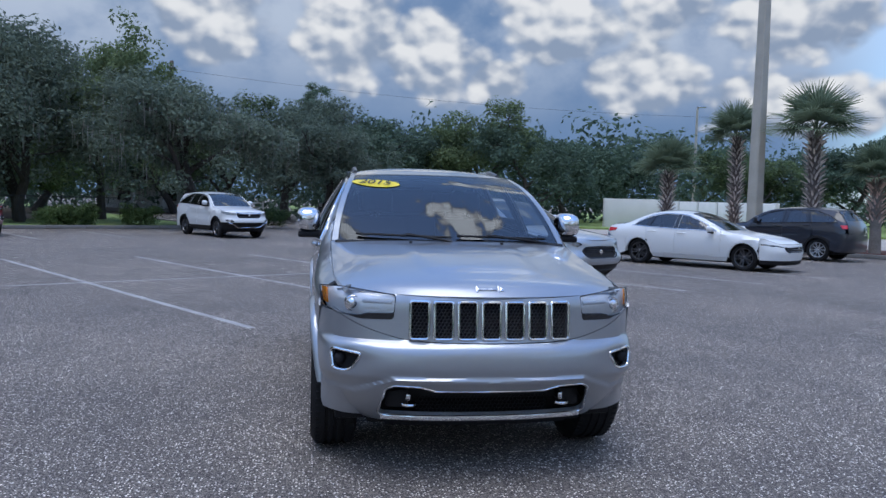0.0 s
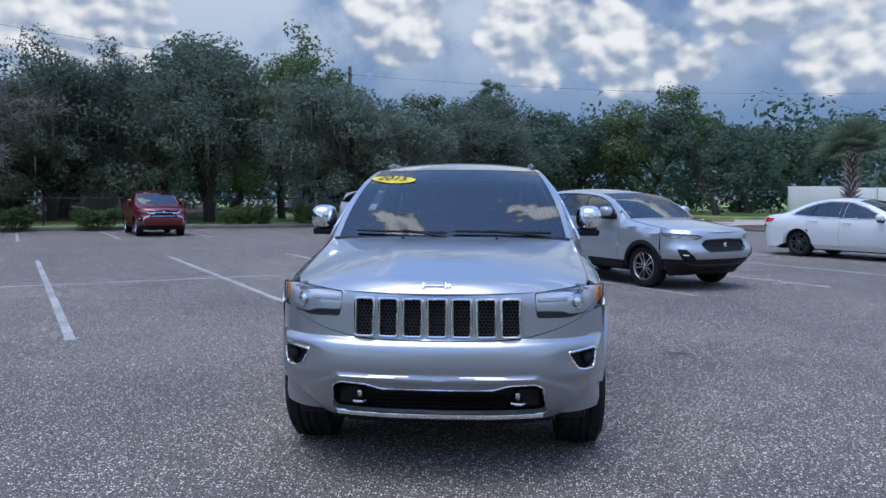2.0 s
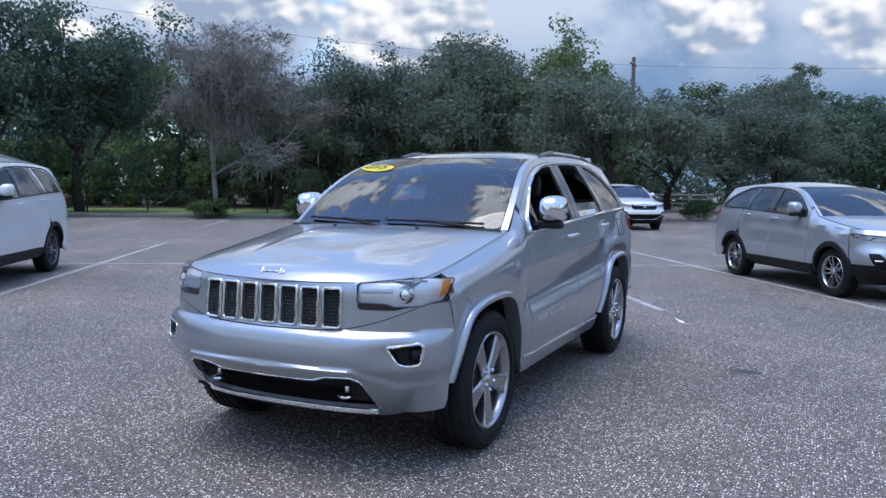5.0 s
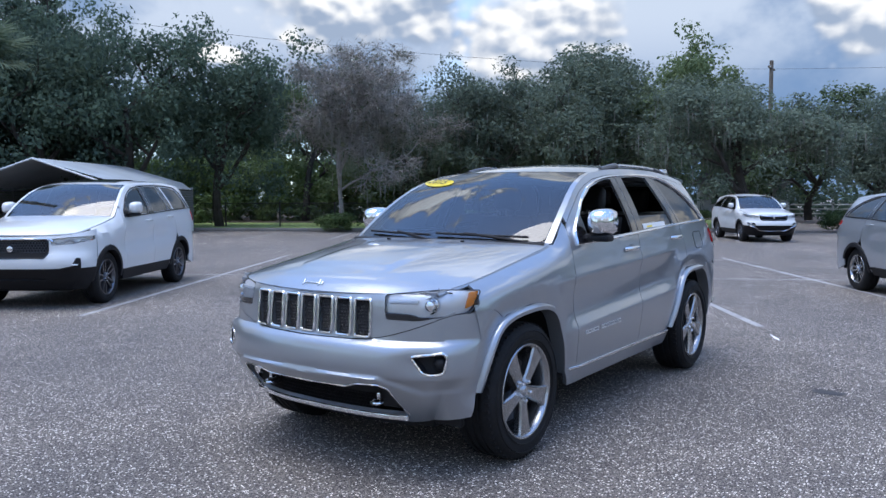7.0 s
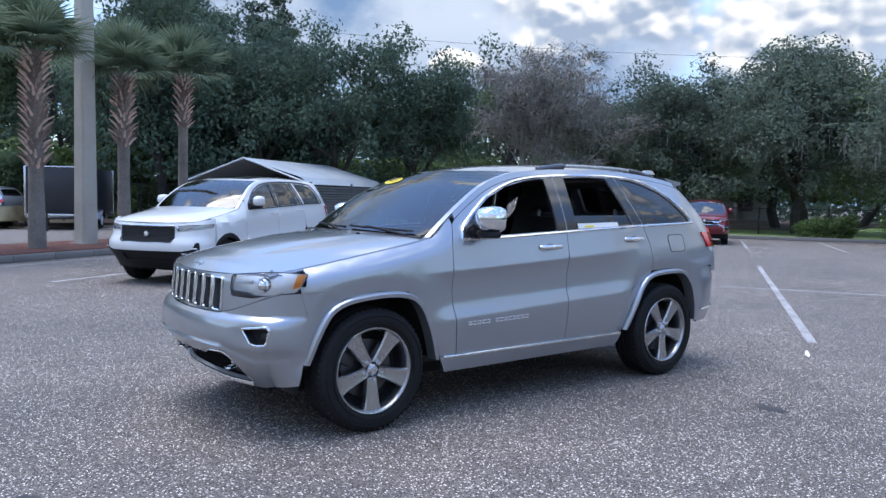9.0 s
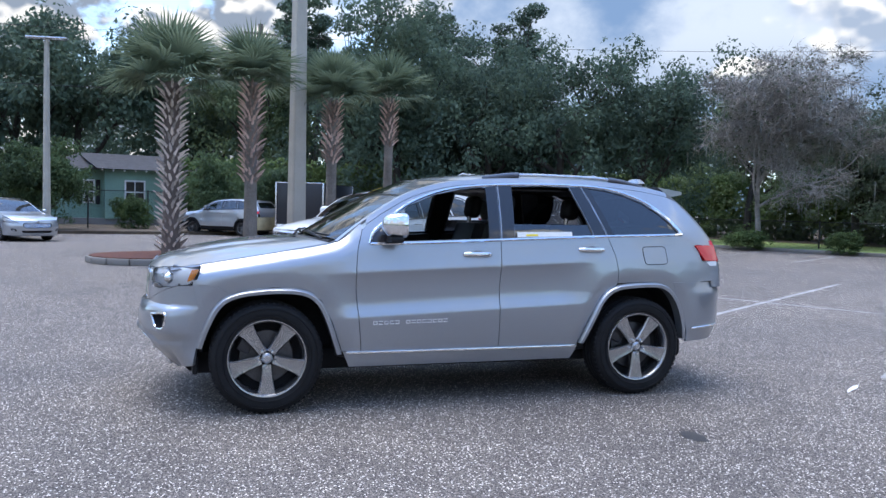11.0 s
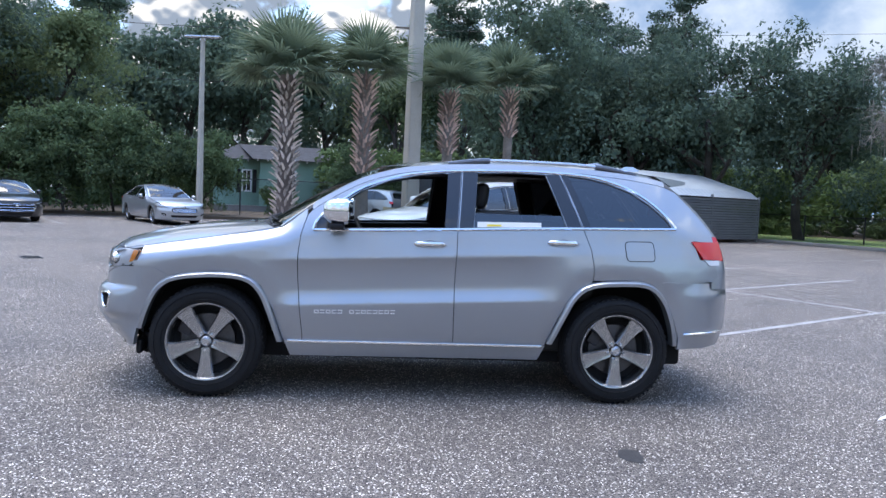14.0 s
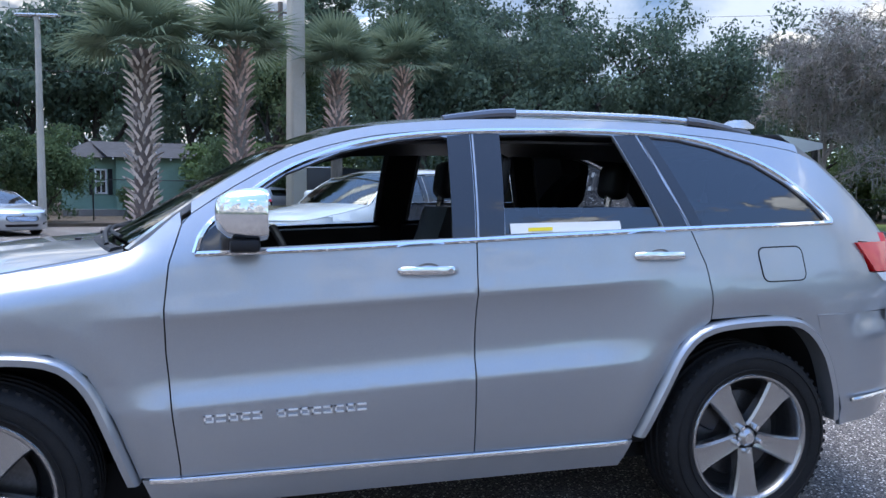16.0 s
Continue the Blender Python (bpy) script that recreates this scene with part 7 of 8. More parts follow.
OAK_LEAF = leaf_material("oak_leaf", (0.118, 0.172, 0.120), (0.060, 0.092, 0.074))
# greyer and lighter than the oak leaf: haze over the north trees, put into colour
HAZED_LEAF = leaf_material("hazed_oak_leaf", (0.165, 0.208, 0.155), (0.092, 0.122, 0.098))
LIGHT_LEAF = leaf_material("light_leaf", (0.155, 0.205, 0.100), (0.065, 0.096, 0.055))
PALM_LEAF = leaf_material("palm_leaf", (0.195, 0.250, 0.165), (0.095, 0.135, 0.090))
HEDGE_LEAF = leaf_material("hedge_leaf", (0.115, 0.170, 0.082), (0.045, 0.072, 0.044))
DUSTY_LEAF = leaf_material("dusty_leaf", (0.135, 0.160, 0.110), (0.070, 0.085, 0.062))
SHRUB_LEAF = leaf_material("shrub_leaf", (0.13, 0.19, 0.072), (0.05, 0.082, 0.042))


def branches(rng, height, spread, trunk_r, forks, lean=0.1, first=0.22, bare=False):
    """A branching skeleton: list of (points, radii) and the twig ends."""
    limbs, ends = [], []

    def grow(p, d, ln, r, level):
        pts, rad = [p.copy()], [r]
        n = 5
        for i in range(n):
            d = (d + np.array(rng.normal(0, 0.16, 3)) + np.array((0, 0, 0.06 if level < 3 else -0.02))).astype(float)
            d /= np.linalg.norm(d)
            p = p + d * ln / n
            pts.append(p.copy())
            rad.append(r * (1 - 0.5 * (i + 1) / n))
        limbs.append((np.array(pts), np.array(rad), level))
        if level >= forks:
            ends.append(p)
            return
        k = rng.integers(3, 5) if level else rng.integers(4, 7)
        for j in range(k):
            t = (0.45 + 0.55 * (j + 1) / k) if level else (0.35 + 0.65 * (j + 1) / k)
            q = pts[min(int(t * n), n)]
            a = rng.uniform(0, 2 * math.pi)
            side = np.array((math.cos(a), math.sin(a), rng.uniform(-0.1, 0.45)))
            nd = d * 0.55 + side * (0.85 if level < 2 else 0.7)
            nd /= np.linalg.norm(nd)
            grow(np.array(q), nd, ln * rng.uniform(0.55, 0.8) * spread, r * 0.5, level + 1)

    grow(np.zeros(3), np.array((rng.normal(0, lean), rng.normal(0, lean), 1.0)), height * first * 1.8, trunk_r, 0)
    return limbs, ends


def scaled_to(limbs, ends, height, half):
    allp = np.vstack([l[0] for l in limbs])
    top = allp[:, 2].max()
    rad = np.percentile(np.linalg.norm(allp[:, :2], axis=1), 97)
    s = np.array((half / rad, half / rad, height / top))
    return [(p * s, r, k) for p, r, k in limbs], [np.array(e) * s for e in ends]


def leaf_cloud(rng, centres, radii, count, size, droop=0.0):
    """Many small folded leaf sprays round the twig ends, as one mesh."""
    c = np.array(centres)
    idx = rng.integers(0, len(c), count)
    d = rng.normal(0, 1, (count, 3))
    d /= np.linalg.norm(d, axis=1)[:, None]
    rr = np.array(radii)[idx] * rng.uniform(0.25, 1.0, count) ** 0.6
    p = c[idx] + d * rr[:, None] * np.array((1, 1, 0.75))
    p[:, 2] -= droop * rr
    a = rng.normal(0, 1, (count, 3))
    a /= np.linalg.norm(a, axis=1)[:, None]
    face_out = d + 0.55 * rng.normal(0, 1, (count, 3)) + np.array((0, 0, 0.35))
    b = np.cross(a, face_out)
    b /= np.maximum(np.linalg.norm(b, axis=1), 1e-6)[:, None]
    a = np.cross(face_out, b)
    a /= np.maximum(np.linalg.norm(a, axis=1), 1e-6)[:, None]
    s = size * rng.uniform(0.55, 1.3, count)[:, None]
    nrm = np.cross(a, b)
    # a pointed leaf spray folded along its middle
    v = np.stack([p - a * s, p + b * s * 0.55 + nrm * s * 0.22, p + a * s * 1.1, p - b * s * 0.55 + nrm * s * 0.22], 1).reshape(-1, 3)
    k = np.arange(count) * 4
    f = np.stack([k, k + 1, k + 2, k, k + 2, k + 3], 1).reshape(-1, 3)
    return v, f


def quick_mesh(name, v, f, mat):
    me = bpy.data.meshes.new(name)
    me.vertices.add(len(v))
    me.vertices.foreach_set("co", np.asarray(v, np.float32).ravel())
    me.loops.add(len(f) * 3)
    me.loops.foreach_set("vertex_index", np.asarray(f, np.int32).ravel())
    me.polygons.add(len(f))
    me.polygons.foreach_set("loop_start", np.arange(len(f), dtype=np.int32) * 3)
    me.update()
    me.materials.append(mat)
    return me


def tree(seed, name, label, height, half, leaves, size, leaf_mat, bark, forks=4, moss=0, trunk=0.28, clump=0.9, bare=False, first=0.22, low=0.0, skirt=0, twigs=0):
    rng = np.random.default_rng(seed)
    limbs, ends = branches(rng, height, 0.95, trunk, forks, first=first)
    limbs, ends = scaled_to(limbs, ends, height * 0.96, half * 0.88)
    ob = thing(name, label, "tree")
    wood = [tube(p, np.maximum(r, 0.014), 7 if k < 2 else (4 if k < 3 else 3)) for p, r, k in limbs if k <= (forks if bare else 3)]
    part("trunk", join(*wood), bark, ob, "" if not bare else "bare grey trunk and branches")
    if leaves:
        cen = [e for e in ends if e[2] > height * low]
        if skirt:
            for _ in range(skirt):
                a, t = rng.uniform(0, 2 * math.pi), rng.uniform(0.20 if height > 5 else 0.08, 0.78)
                rr = half * (0.95 - 0.5 * abs(t - 0.45)) * rng.uniform(0.55, 0.98)
                cen.append(np.array((rr * math.cos(a), rr * math.sin(a), t * height)))
        rad = [clump * rng.uniform(0.6, 1.25) for _ in cen]
        v, f = leaf_cloud(rng, cen, rad, leaves, size, 0.15)
        crown = new("crown", quick_mesh("crown", v, f, leaf_mat))
        crown.parent = ob
    if twigs:
        e = np.array(ends)[rng.integers(0, len(ends), twigs)] + rng.normal(0, 0.12, (twigs, 3))
        d = e * np.array((1.0, 1.0, 0.0)) / half + rng.normal(0, 0.55, (twigs, 3)) + np.array((0, 0, 0.05))
        d /= np.linalg.norm(d, axis=1)[:, None]
        ln = rng.uniform(0.25, 0.75, (twigs, 1))
        o = np.cross(d, rng.normal(0, 1, (twigs, 3)))
        o *= 0.009 / np.maximum(np.linalg.norm(o, axis=1), 1e-6)[:, None]
        tip = e + d * ln + np.array((0, 0, -0.10)) * ln
        v = np.stack([e - o, e + o, tip], 1).reshape(-1, 3)
        tw = new("twig_spray", quick_mesh("twig_spray", v, np.arange(twigs * 3).reshape(-1, 3), PALE_BARK))
        tw.parent = ob
        tagged(tw, "fine grey leafless twigs", kind="stuff")
    if moss:
        V, F = [], []
        for _ in range(moss):
            e = ends[rng.integers(0, len(ends))] + rng.normal(0, 0.4, 3)
            if e[2] < 1.2 or e[2] > height * 0.75:
                continue
            ln = min(rng.uniform(0.3, 1.1), e[2] - 0.6)
            w = rng.uniform(0.006, 0.02)
            a = rng.uniform(0, math.pi)
            o = np.array((math.cos(a), math.sin(a), 0)) * w
            k = len(V)
            V += [e - o, e + o, e + o * 0.7 + np.array((0, 0, -ln * 0.6)), e + np.array((0, 0, -ln)), e - o * 0.7 + np.array((0, 0, -ln * 0.55))]
            F += [(k, k + 1, k + 2), (k, k + 2, k + 3), (k, k + 3, k + 4)]
        mo = new("moss", quick_mesh("moss", np.array(V), np.array(F), MOSS))
        mo.parent = ob
        tagged(mo, "grey hanging strands of moss and fine twigs", kind="stuff")
    return ob


OAKS = [tree(11 + i, "oak_tree", "broad dark green live oak with dense leafy crown", 9.0, 4.6, 21000, 0.100, OAK_LEAF, BARK, trunk=0.26, clump=0.90, skirt=60) for i in range(4)]
FAR_OAKS = [tree(21 + i, "oak_tree", "broad dark green oak far behind the lot", 9.0, 4.6, 12500, 0.130, OAK_LEAF, BARK, trunk=0.26, clump=0.95, skirt=60) for i in range(2)]
LIGHTS = [tree(31 + i, "broadleaf_tree", "leafy green broadleaf tree with uneven crown", 9.0, 4.2, 18000, 0.100, LIGHT_LEAF, BARK, trunk=0.22, clump=0.85, skirt=55) for i in range(2)]
HAZED_OAKS = [tree(111 + i, "oak_tree", "live oak with an open mossy crown, paled grey-green for haze, behind the fence", 9.0, 4.6, 22000, 0.090, HAZED_LEAF, BARK, moss=500, trunk=0.26, clump=0.82, skirt=46) for i in range(3)]
MOSSY = tree(51, "mossy_oak", "live oak hung with grey moss behind the fence", 8.0, 4.4, 24000, 0.085, HAZED_LEAF, BARK, moss=1500, trunk=0.3, clump=0.85, skirt=25)
PINES = [tree(61 + i, "pine_tree", "tall pine with open tufted crown", 17.0, 3.6, 15000, 0.115, OAK_LEAF, BARK, forks=3, trunk=0.24, clump=0.85, first=0.45, low=0.5) for i in range(2)]
# the moss strands of this tree stand in for fine hanging twigs
BARE = tree(71, "bare_tree", "leafless grey tree with many fine twigs", 10.0, 5.2, 5000, 0.075, DUSTY_LEAF, PALE_BARK, moss=2600, forks=6, twigs=24000, trunk=0.12, bare=True, clump=0.4, first=0.13)
SHRUBS = [tree(81 + i, "shrub", "dense green shrub growing by the fence", 2.0, 1.3, 5500, 0.08, SHRUB_LEAF, BARK, forks=3, trunk=0.04, clump=0.48, first=0.10, skirt=45) for i in range(2)]
HEDGES = [tree(91 + i, "tall_hedge", "tall tangled dark green hedge beside the stalls", 4.6, 2.5, 13000, 0.090, HEDGE_LEAF, BARK, forks=4, trunk=0.07, clump=0.55, first=0.12, skirt=70) for i in range(3)]

# kind, x, y, height, half width
TREE_PLAN = [
    ("g", -14.6, 33.5, 9.4, 5.6), ("l", -11.9, 37.5, 10.4, 4.6), ("m", -6.6, 31.2, 7.6, 4.8), ("g", -2.6, 45.5, 8.6, 5.4), ("p", -0.2, 113.8, 19.5, 5.0),
    ("o", 1.4, 53.0, 8.8, 5.6), ("o", 8.0, 66.0, 9.4, 6.2), ("l", 12.4, 56.0, 9.8, 5.4), ("o", 15.7, 49.5, 7.8, 5.0), ("o", 27.9, 66.0, 8.9, 6.2),
    ("l", 38.4, 69.2, 9.0, 6.0), ("l", 37.6, 55.0, 6.9, 5.4), ("o", 44.6, 55.5, 9.0, 6.0), ("o", 46.2, 45.6, 7.6, 5.2), ("o", 52, 34, 8.5, 5.5),
    ("g", -17.6, 30.6, 9.2, 4.6), ("g", -13.9, 31.5, 8.6, 4.4), ("g", -19.6, 40.0, 9.6, 5.6), ("o", 6.5, 57.7, 8.3, 5.0), ("o", 20.5, 58.0, 8.6, 5.6),
    ("o", -34.2, 8.8, 12.2, 5.0), ("o", -32.2, 13.0, 11.8, 5.0), ("o", -31.0, 17.0, 11.2, 4.9), ("o", -29.6, 20.6, 10.2, 4.5), ("b", -22.6, 22.2, 9.8, 5.6), ("h", -11.4, 28.6, 0.9, 0.8), ("h", -10.6, 28.8, 1.0, 0.7), ("h", -8.4, 29.8, 1.0, 0.9), ("h", -2.9, 33.2, 0.9, 0.8), ("h", -21.6, 20.9, 0.8, 0.9), ("h", -18.4, 22.9, 0.9, 0.7), ("h", -15.9, 24.4, 0.9, 0.9),
    ("l", -33.0, 30.0, 9.4, 5.0), ("o", -31.0, 38.0, 8.6, 5.2), ("l", -7.2, 50.0, 8.6, 5.2), ("g", 0.2, 41.5, 6.6, 4.6), ("g", -24.0, 36.0, 8.8, 5.4),
    ("o", -36.8, -21.0, 11.8, 5.4), ("l", -38.2, -17.0, 11.6, 5.2), ("p", -55.2, -20.9, 17.6, 4.6), ("o", -52.6, -15.6, 15.8, 6.8), ("o", -54.0, -8.0, 14.4, 6.6),
    ("o", -52.4, -1.5, 13.8, 6.2), ("p", -54.0, 6.5, 18.9, 4.6), ("l", -47.4, 1.6, 13.2, 5.0), ("o", -42.8, 7.8, 12.6, 5.8), ("p", -48.4, 14.8, 16.0, 4.4),
    ("o", -39.1, 11.3, 11.6, 5.2), ("o", -36.1, 15.3, 10.9, 4.8), ("p", -49.3, 21.3, 17.6, 4.6), ("o", -45, -24, 14.0, 6.4), ("o", -41, 22, 10.5, 5.6),
    ("g", -26.0, 31.0, 7.6, 4.2), ("o", -60, -30, 13, 6.5), ("o", -62, 12, 14, 6.5), ("g", -22.0, 31.5, 7.6, 4.4), ("l", 60, 60, 10, 6), ("o", -44, 32, 10, 5.5), ("o", 3.5, 72, 9.5, 6), ("o", -12, 60, 9, 6), ("o", -20, 52, 9, 6),
    ("h", -27.6, -15.4, 4.3, 2.4), ("h", -28.4, -13.2, 4.5, 2.4), ("h", -29.9, -11.6, 4.9, 2.4), ("h", -29.6, -9.7, 4.4, 2.0), ("h", -31.0, -8.2, 4.0, 1.8), ("h", -27.0, -18.0, 4.6, 2.6), ("h", -28.5, -21.0, 4.9, 2.8),
    ("h", -31.4, -0.6, 3.7, 1.6), ("h", -33.6, -4.6, 1.6, 0.9), ("h", -31.8, 1.5, 3.2, 1.6),
]
RNG = random.Random(5)
used = {}
for kind, x, y, hg, half in TREE_PLAN:
    kind = "H" if kind == "h" and hg > 2.5 else kind
    kind = "f" if kind == "o" and math.hypot(x - 2, y + 4) > 52 else kind
    pool = {"o": OAKS, "g": HAZED_OAKS, "f": FAR_OAKS, "l": LIGHTS, "m": [MOSSY], "p": PINES, "b": [BARE], "h": SHRUBS, "H": HEDGES}[kind]
    src = pool[used.get(kind, 0) % len(pool)]
    base_h, base_w = {"o": (9.0, 4.6), "g": (9.0, 4.6), "f": (9.0, 4.6), "l": (9.0, 4.2), "m": (8.0, 4.4), "p": (17.0, 3.6), "b": (10.0, 5.2), "h": (2.0, 1.3), "H": (4.6, 2.5)}[kind]
    m = pose(x, y, 0.1, 0, 0, RNG.uniform(0, 360))
    first_use = used.get(kind, 0) < len(pool)
    t = src if first_use else copy_thing(src, m)
    t.matrix_basis = m @ Matrix.Diagonal((half / base_w, half / base_w, hg / base_h, 1))
    used[kind] = used.get(kind, 0) + 1


# dense far woods behind the single trees, past counting
wood_rng = np.random.default_rng(3)
cen, rad = [], []
# bearings -145 to -40 lie unseen behind the camera, added to darken low reflections
for a in np.linspace(-145, 215, 590):
    t = math.radians(a)
    d = wood_rng.uniform(62, 82) if a > 60 else wood_rng.uniform(85, 105)
    for z in (0.8, 2.4, 4.2, 6.0, 7.6) if a < 150 else (0.8, 2.6, 4.6, 6.8, 9.0, 11.0):
        cen.append((d * math.cos(t) + wood_rng.normal(0, 2), d * math.sin(t) + wood_rng.normal(0, 2), z * wood_rng.uniform(0.7, 1.15)))
        rad.append(wood_rng.uniform(1.6, 2.8))
v, f = leaf_cloud(wood_rng, cen, rad, 150000, 0.30)
woods = new("far_woods", quick_mesh("far_woods", v, f, OAK_LEAF))
tagged(woods, "dense dark green woods closing the view, with an added unseen arc behind the camera", "woods", kind="stuff")
cen, rad = [], []
for u in np.arange(-62, 10, 0.8):
    for z in (2.2, 3.0, 3.8) if u > -30 else (0.5, 1.3, 2.3):
        p = lot(u + wood_rng.normal(0, 0.5), 48.5 + wood_rng.normal(0, 1.3) + (2 if u > -8 else 0), z)
        cen.append(tuple(p)), rad.append(wood_rng.uniform(0.6, 1.1))
for u in np.arange(-52, -4, 0.8):
    for z in (0.5, 1.4, 2.4, 3.4):
        p = lot(u + wood_rng.normal(0, 0.5), 43.5 + wood_rng.normal(0, 1.0), z)
        cen.append(tuple(p)), rad.append(wood_rng.uniform(0.6, 1.2))
for y in np.arange(-26, 26, 0.9):
    if -10 < y < -3:
        continue
    for z in (0.5, 1.4, 2.4, 3.4):
        cen.append((-39.5 + wood_rng.normal(0, 1.0) + 0.12 * y, y, z)), rad.append(wood_rng.uniform(0.6, 1.2))
v, f = leaf_cloud(wood_rng, cen, rad, 95000, 0.17)
under = new("undergrowth", quick_mesh("undergrowth", v, f, SHRUB_LEAF))
tagged(under, "tangled green undergrowth below the trees", "undergrowth", kind="stuff")


# ---- palms, poles, fence, buildings ----
BOOT = material("palm_boot", (0.54, 0.47, 0.415), 0.95, per_object=0.45, vary=0.35, scale=6, fine=0.3, fine_scale=40, bump=0.6, bump_scale=40)
BOOT_RED = material("palm_boot_brown", (0.46, 0.335, 0.28), 0.95, per_object=0.5, vary=0.35, scale=6, fine=0.3, fine_scale=40, bump=0.6, bump_scale=40)
PALM_CORE = material("palm_inner_trunk", (0.13, 0.10, 0.085), 0.95, vary=0.3, scale=3, bump=0.7, bump_scale=20)
PALM_TRUNK = material("palm_trunk", (0.21, 0.185, 0.16), 0.95, vary=0.25, scale=3, fine=0.25, fine_scale=30, bump=0.7, bump_scale=20)
METAL_ROOF = material("metal_roofing", (0.44, 0.48, 0.50), 0.4, 0.35, vary=0.1, scale=1.0)
METAL_WALL = material("metal_siding", (0.22, 0.23, 0.24), 0.5, 0.5, vary=0.12, scale=1.5)
GREEN_WALL = material("green_siding", (0.20, 0.32, 0.25), 0.8, vary=0.12, scale=1.0, fine=0.1, fine_scale=20)
SHINGLE = material("shingle_roof", (0.05, 0.05, 0.055), 0.9, vary=0.25, scale=3, fine=0.25, fine_scale=30, bump=0.4, bump_scale=30)
WHITE_PAINT = material("white_trim_paint", (0.70, 0.70, 0.68), 0.6, vary=0.06)
WALL_PAINT = material("off_white_wall", (0.60, 0.59, 0.55), 0.85, vary=0.1, scale=0.6, fine=0.06)
TRAILER_BLACK = material("trailer_black", (0.02, 0.022, 0.028), 0.35, vary=0.1)
FENCE_BLACK = material("black_fence", (0.015, 0.016, 0.017), 0.5)
WOOD_POLE = material("wood_pole", (0.17, 0.14, 0.115), 0.95, vary=0.25, scale=2, fine=0.2, fine_scale=30, bump=0.4)
TIMBER = material("timber", (0.30, 0.20, 0.10), 0.85, vary=0.2, scale=2, per_object=0.2)


def frond_mesh(seed, ln, rad):
    """One fan leaf of a sabal palm: a stalk and a spray of narrow drooping leaflets."""
    rng = np.random.default_rng(seed)
    V, F = [], []
    stalk, fs = tube([(0, 0, 0), (ln * 0.5, 0, ln * 0.05), (ln, 0, 0.0)], [0.022, 0.016, 0.012], 5)
    V += stalk
    F += fs
    n = 34
    for i in range(n):
        a = math.radians(-115 + 230 * i / (n - 1))
        r = rad * (0.72 + 0.28 * math.cos(a * 0.75)) * rng.uniform(0.9, 1.08)
        d = np.array((math.cos(a), math.sin(a), 0.0))
        s = np.array((-math.sin(a), math.cos(a), 0.0))
        o = np.array((ln * 0.93, 0, 0.0))
        w = 0.028 * rad / 1.0
        bend = rng.uniform(0.10, 0.32) * rad
        fold = 0.25 * rad * abs(math.sin(a)) * 0.4
        p0, p1, p2 = o + d * 0.02, o + d * r * 0.55 + np.array((0, 0, fold - bend * 0.12)), o + d * r + np.array((0, 0, fold - bend))
        k = len(V)
        V += [tuple(p0 - s * w * 0.3), tuple(p0 + s * w * 0.3), tuple(p1 + s * w), tuple(p2), tuple(p1 - s * w), tuple(p1 + np.array((0, 0, -0.012)))]
        F += [(k, k + 5, k + 4), (k, k + 1, k + 5), (k + 1, k + 2, k + 5), (k + 5, k + 2, k + 3), (k + 4, k + 5, k + 3)]
    return mesh_of("frond", V, F, PALM_LEAF, False)


FRONDS = {}


def palm(x, y, z0, trunk_h, crown, boots_from, boots_mat, seed, thick=1.0, lean=0.0, label="cabbage palm with a criss-cross booted trunk in a mulch island"):
    rng = np.random.default_rng(seed)
    ob = thing("palm_tree", label, "palm tree", pose(x, y, z0, 0, lean, 0), "palms")
    zs = np.linspace(0, trunk_h, 14)
    rs = [thick * (0.20 - 0.04 * min(z / 1.5, 1)) for z in zs]
    part("trunk", tube([(0.03 * math.sin(z * 0.9 + seed), 0, z) for z in zs], rs, 14), PALM_TRUNK if boots_from > 1 else PALM_CORE, ob)
    me = None
    z, i = boots_from, 0
    V, F = loft([[(0.10, -0.055, 0.0), (0.10, 0.055, 0.0), (0.16, 0.0, -0.01)], [(0.155, -0.042, 0.12), (0.155, 0.042, 0.12), (0.205, 0.0, 0.10)], [(0.245, -0.034, 0.24), (0.245, 0.034, 0.24), (0.275, 0.0, 0.21)], [(0.33, -0.016, 0.33), (0.33, 0.016, 0.33), (0.345, 0.0, 0.30)]])
    me = mesh_of("boot", [((vx + (0.03 if boots_from > 1 else 0.0)) * thick, vy * thick * 0.8, vz * 0.66) for vx, vy, vz in V], F, boots_mat, False)
    while z < trunk_h + 0.02:
        b = new("boot", me)
        b.parent = ob
        b.matrix_local = pose(0.03 * math.sin(z * 0.9 + seed), 0, z - 0.1, rng.uniform(-4, 4), rng.uniform(-8, 10), (i * 137.5 + rng.uniform(-6, 6)) % 360)
        z += 0.020
        i += 1
    n = 24
    for i in range(n):
        t = i / (n - 1)
        el = 84 - 90 * t ** 0.95 + rng.uniform(-9, 9)
        crown_now = crown * 1.06
        key = (seed % 2, i % 4, round(crown, 1))
        if key not in FRONDS:
            FRONDS[key] = frond_mesh(seed * 7 + i, crown_now * 0.45, crown_now * 0.64)
        f = new("frond", FRONDS[key])
        f.parent = ob
        f.matrix_local = pose(0, 0, trunk_h - 0.03, 0, 0, (i * 137.5 + rng.uniform(-12, 12)) % 360) @ pose(0, 0, 0, rng.uniform(-20, 20), -el, 0)
    return ob


palm(-13.71, -2.44, 0.16, 4.15, 1.65, 0.10, BOOT, 1, 1.15)
palm(-14.76, -0.50, 0.16, 4.45, 1.45, 1.9, BOOT_RED, 2, 1.0, label="cabbage palm with old leaf bases on the upper trunk")
palm(-16.68, 1.95, 0.16, 4.45, 1.4, 2.6, BOOT_RED, 3, 0.95, label="cabbage palm with old leaf bases on the upper trunk")
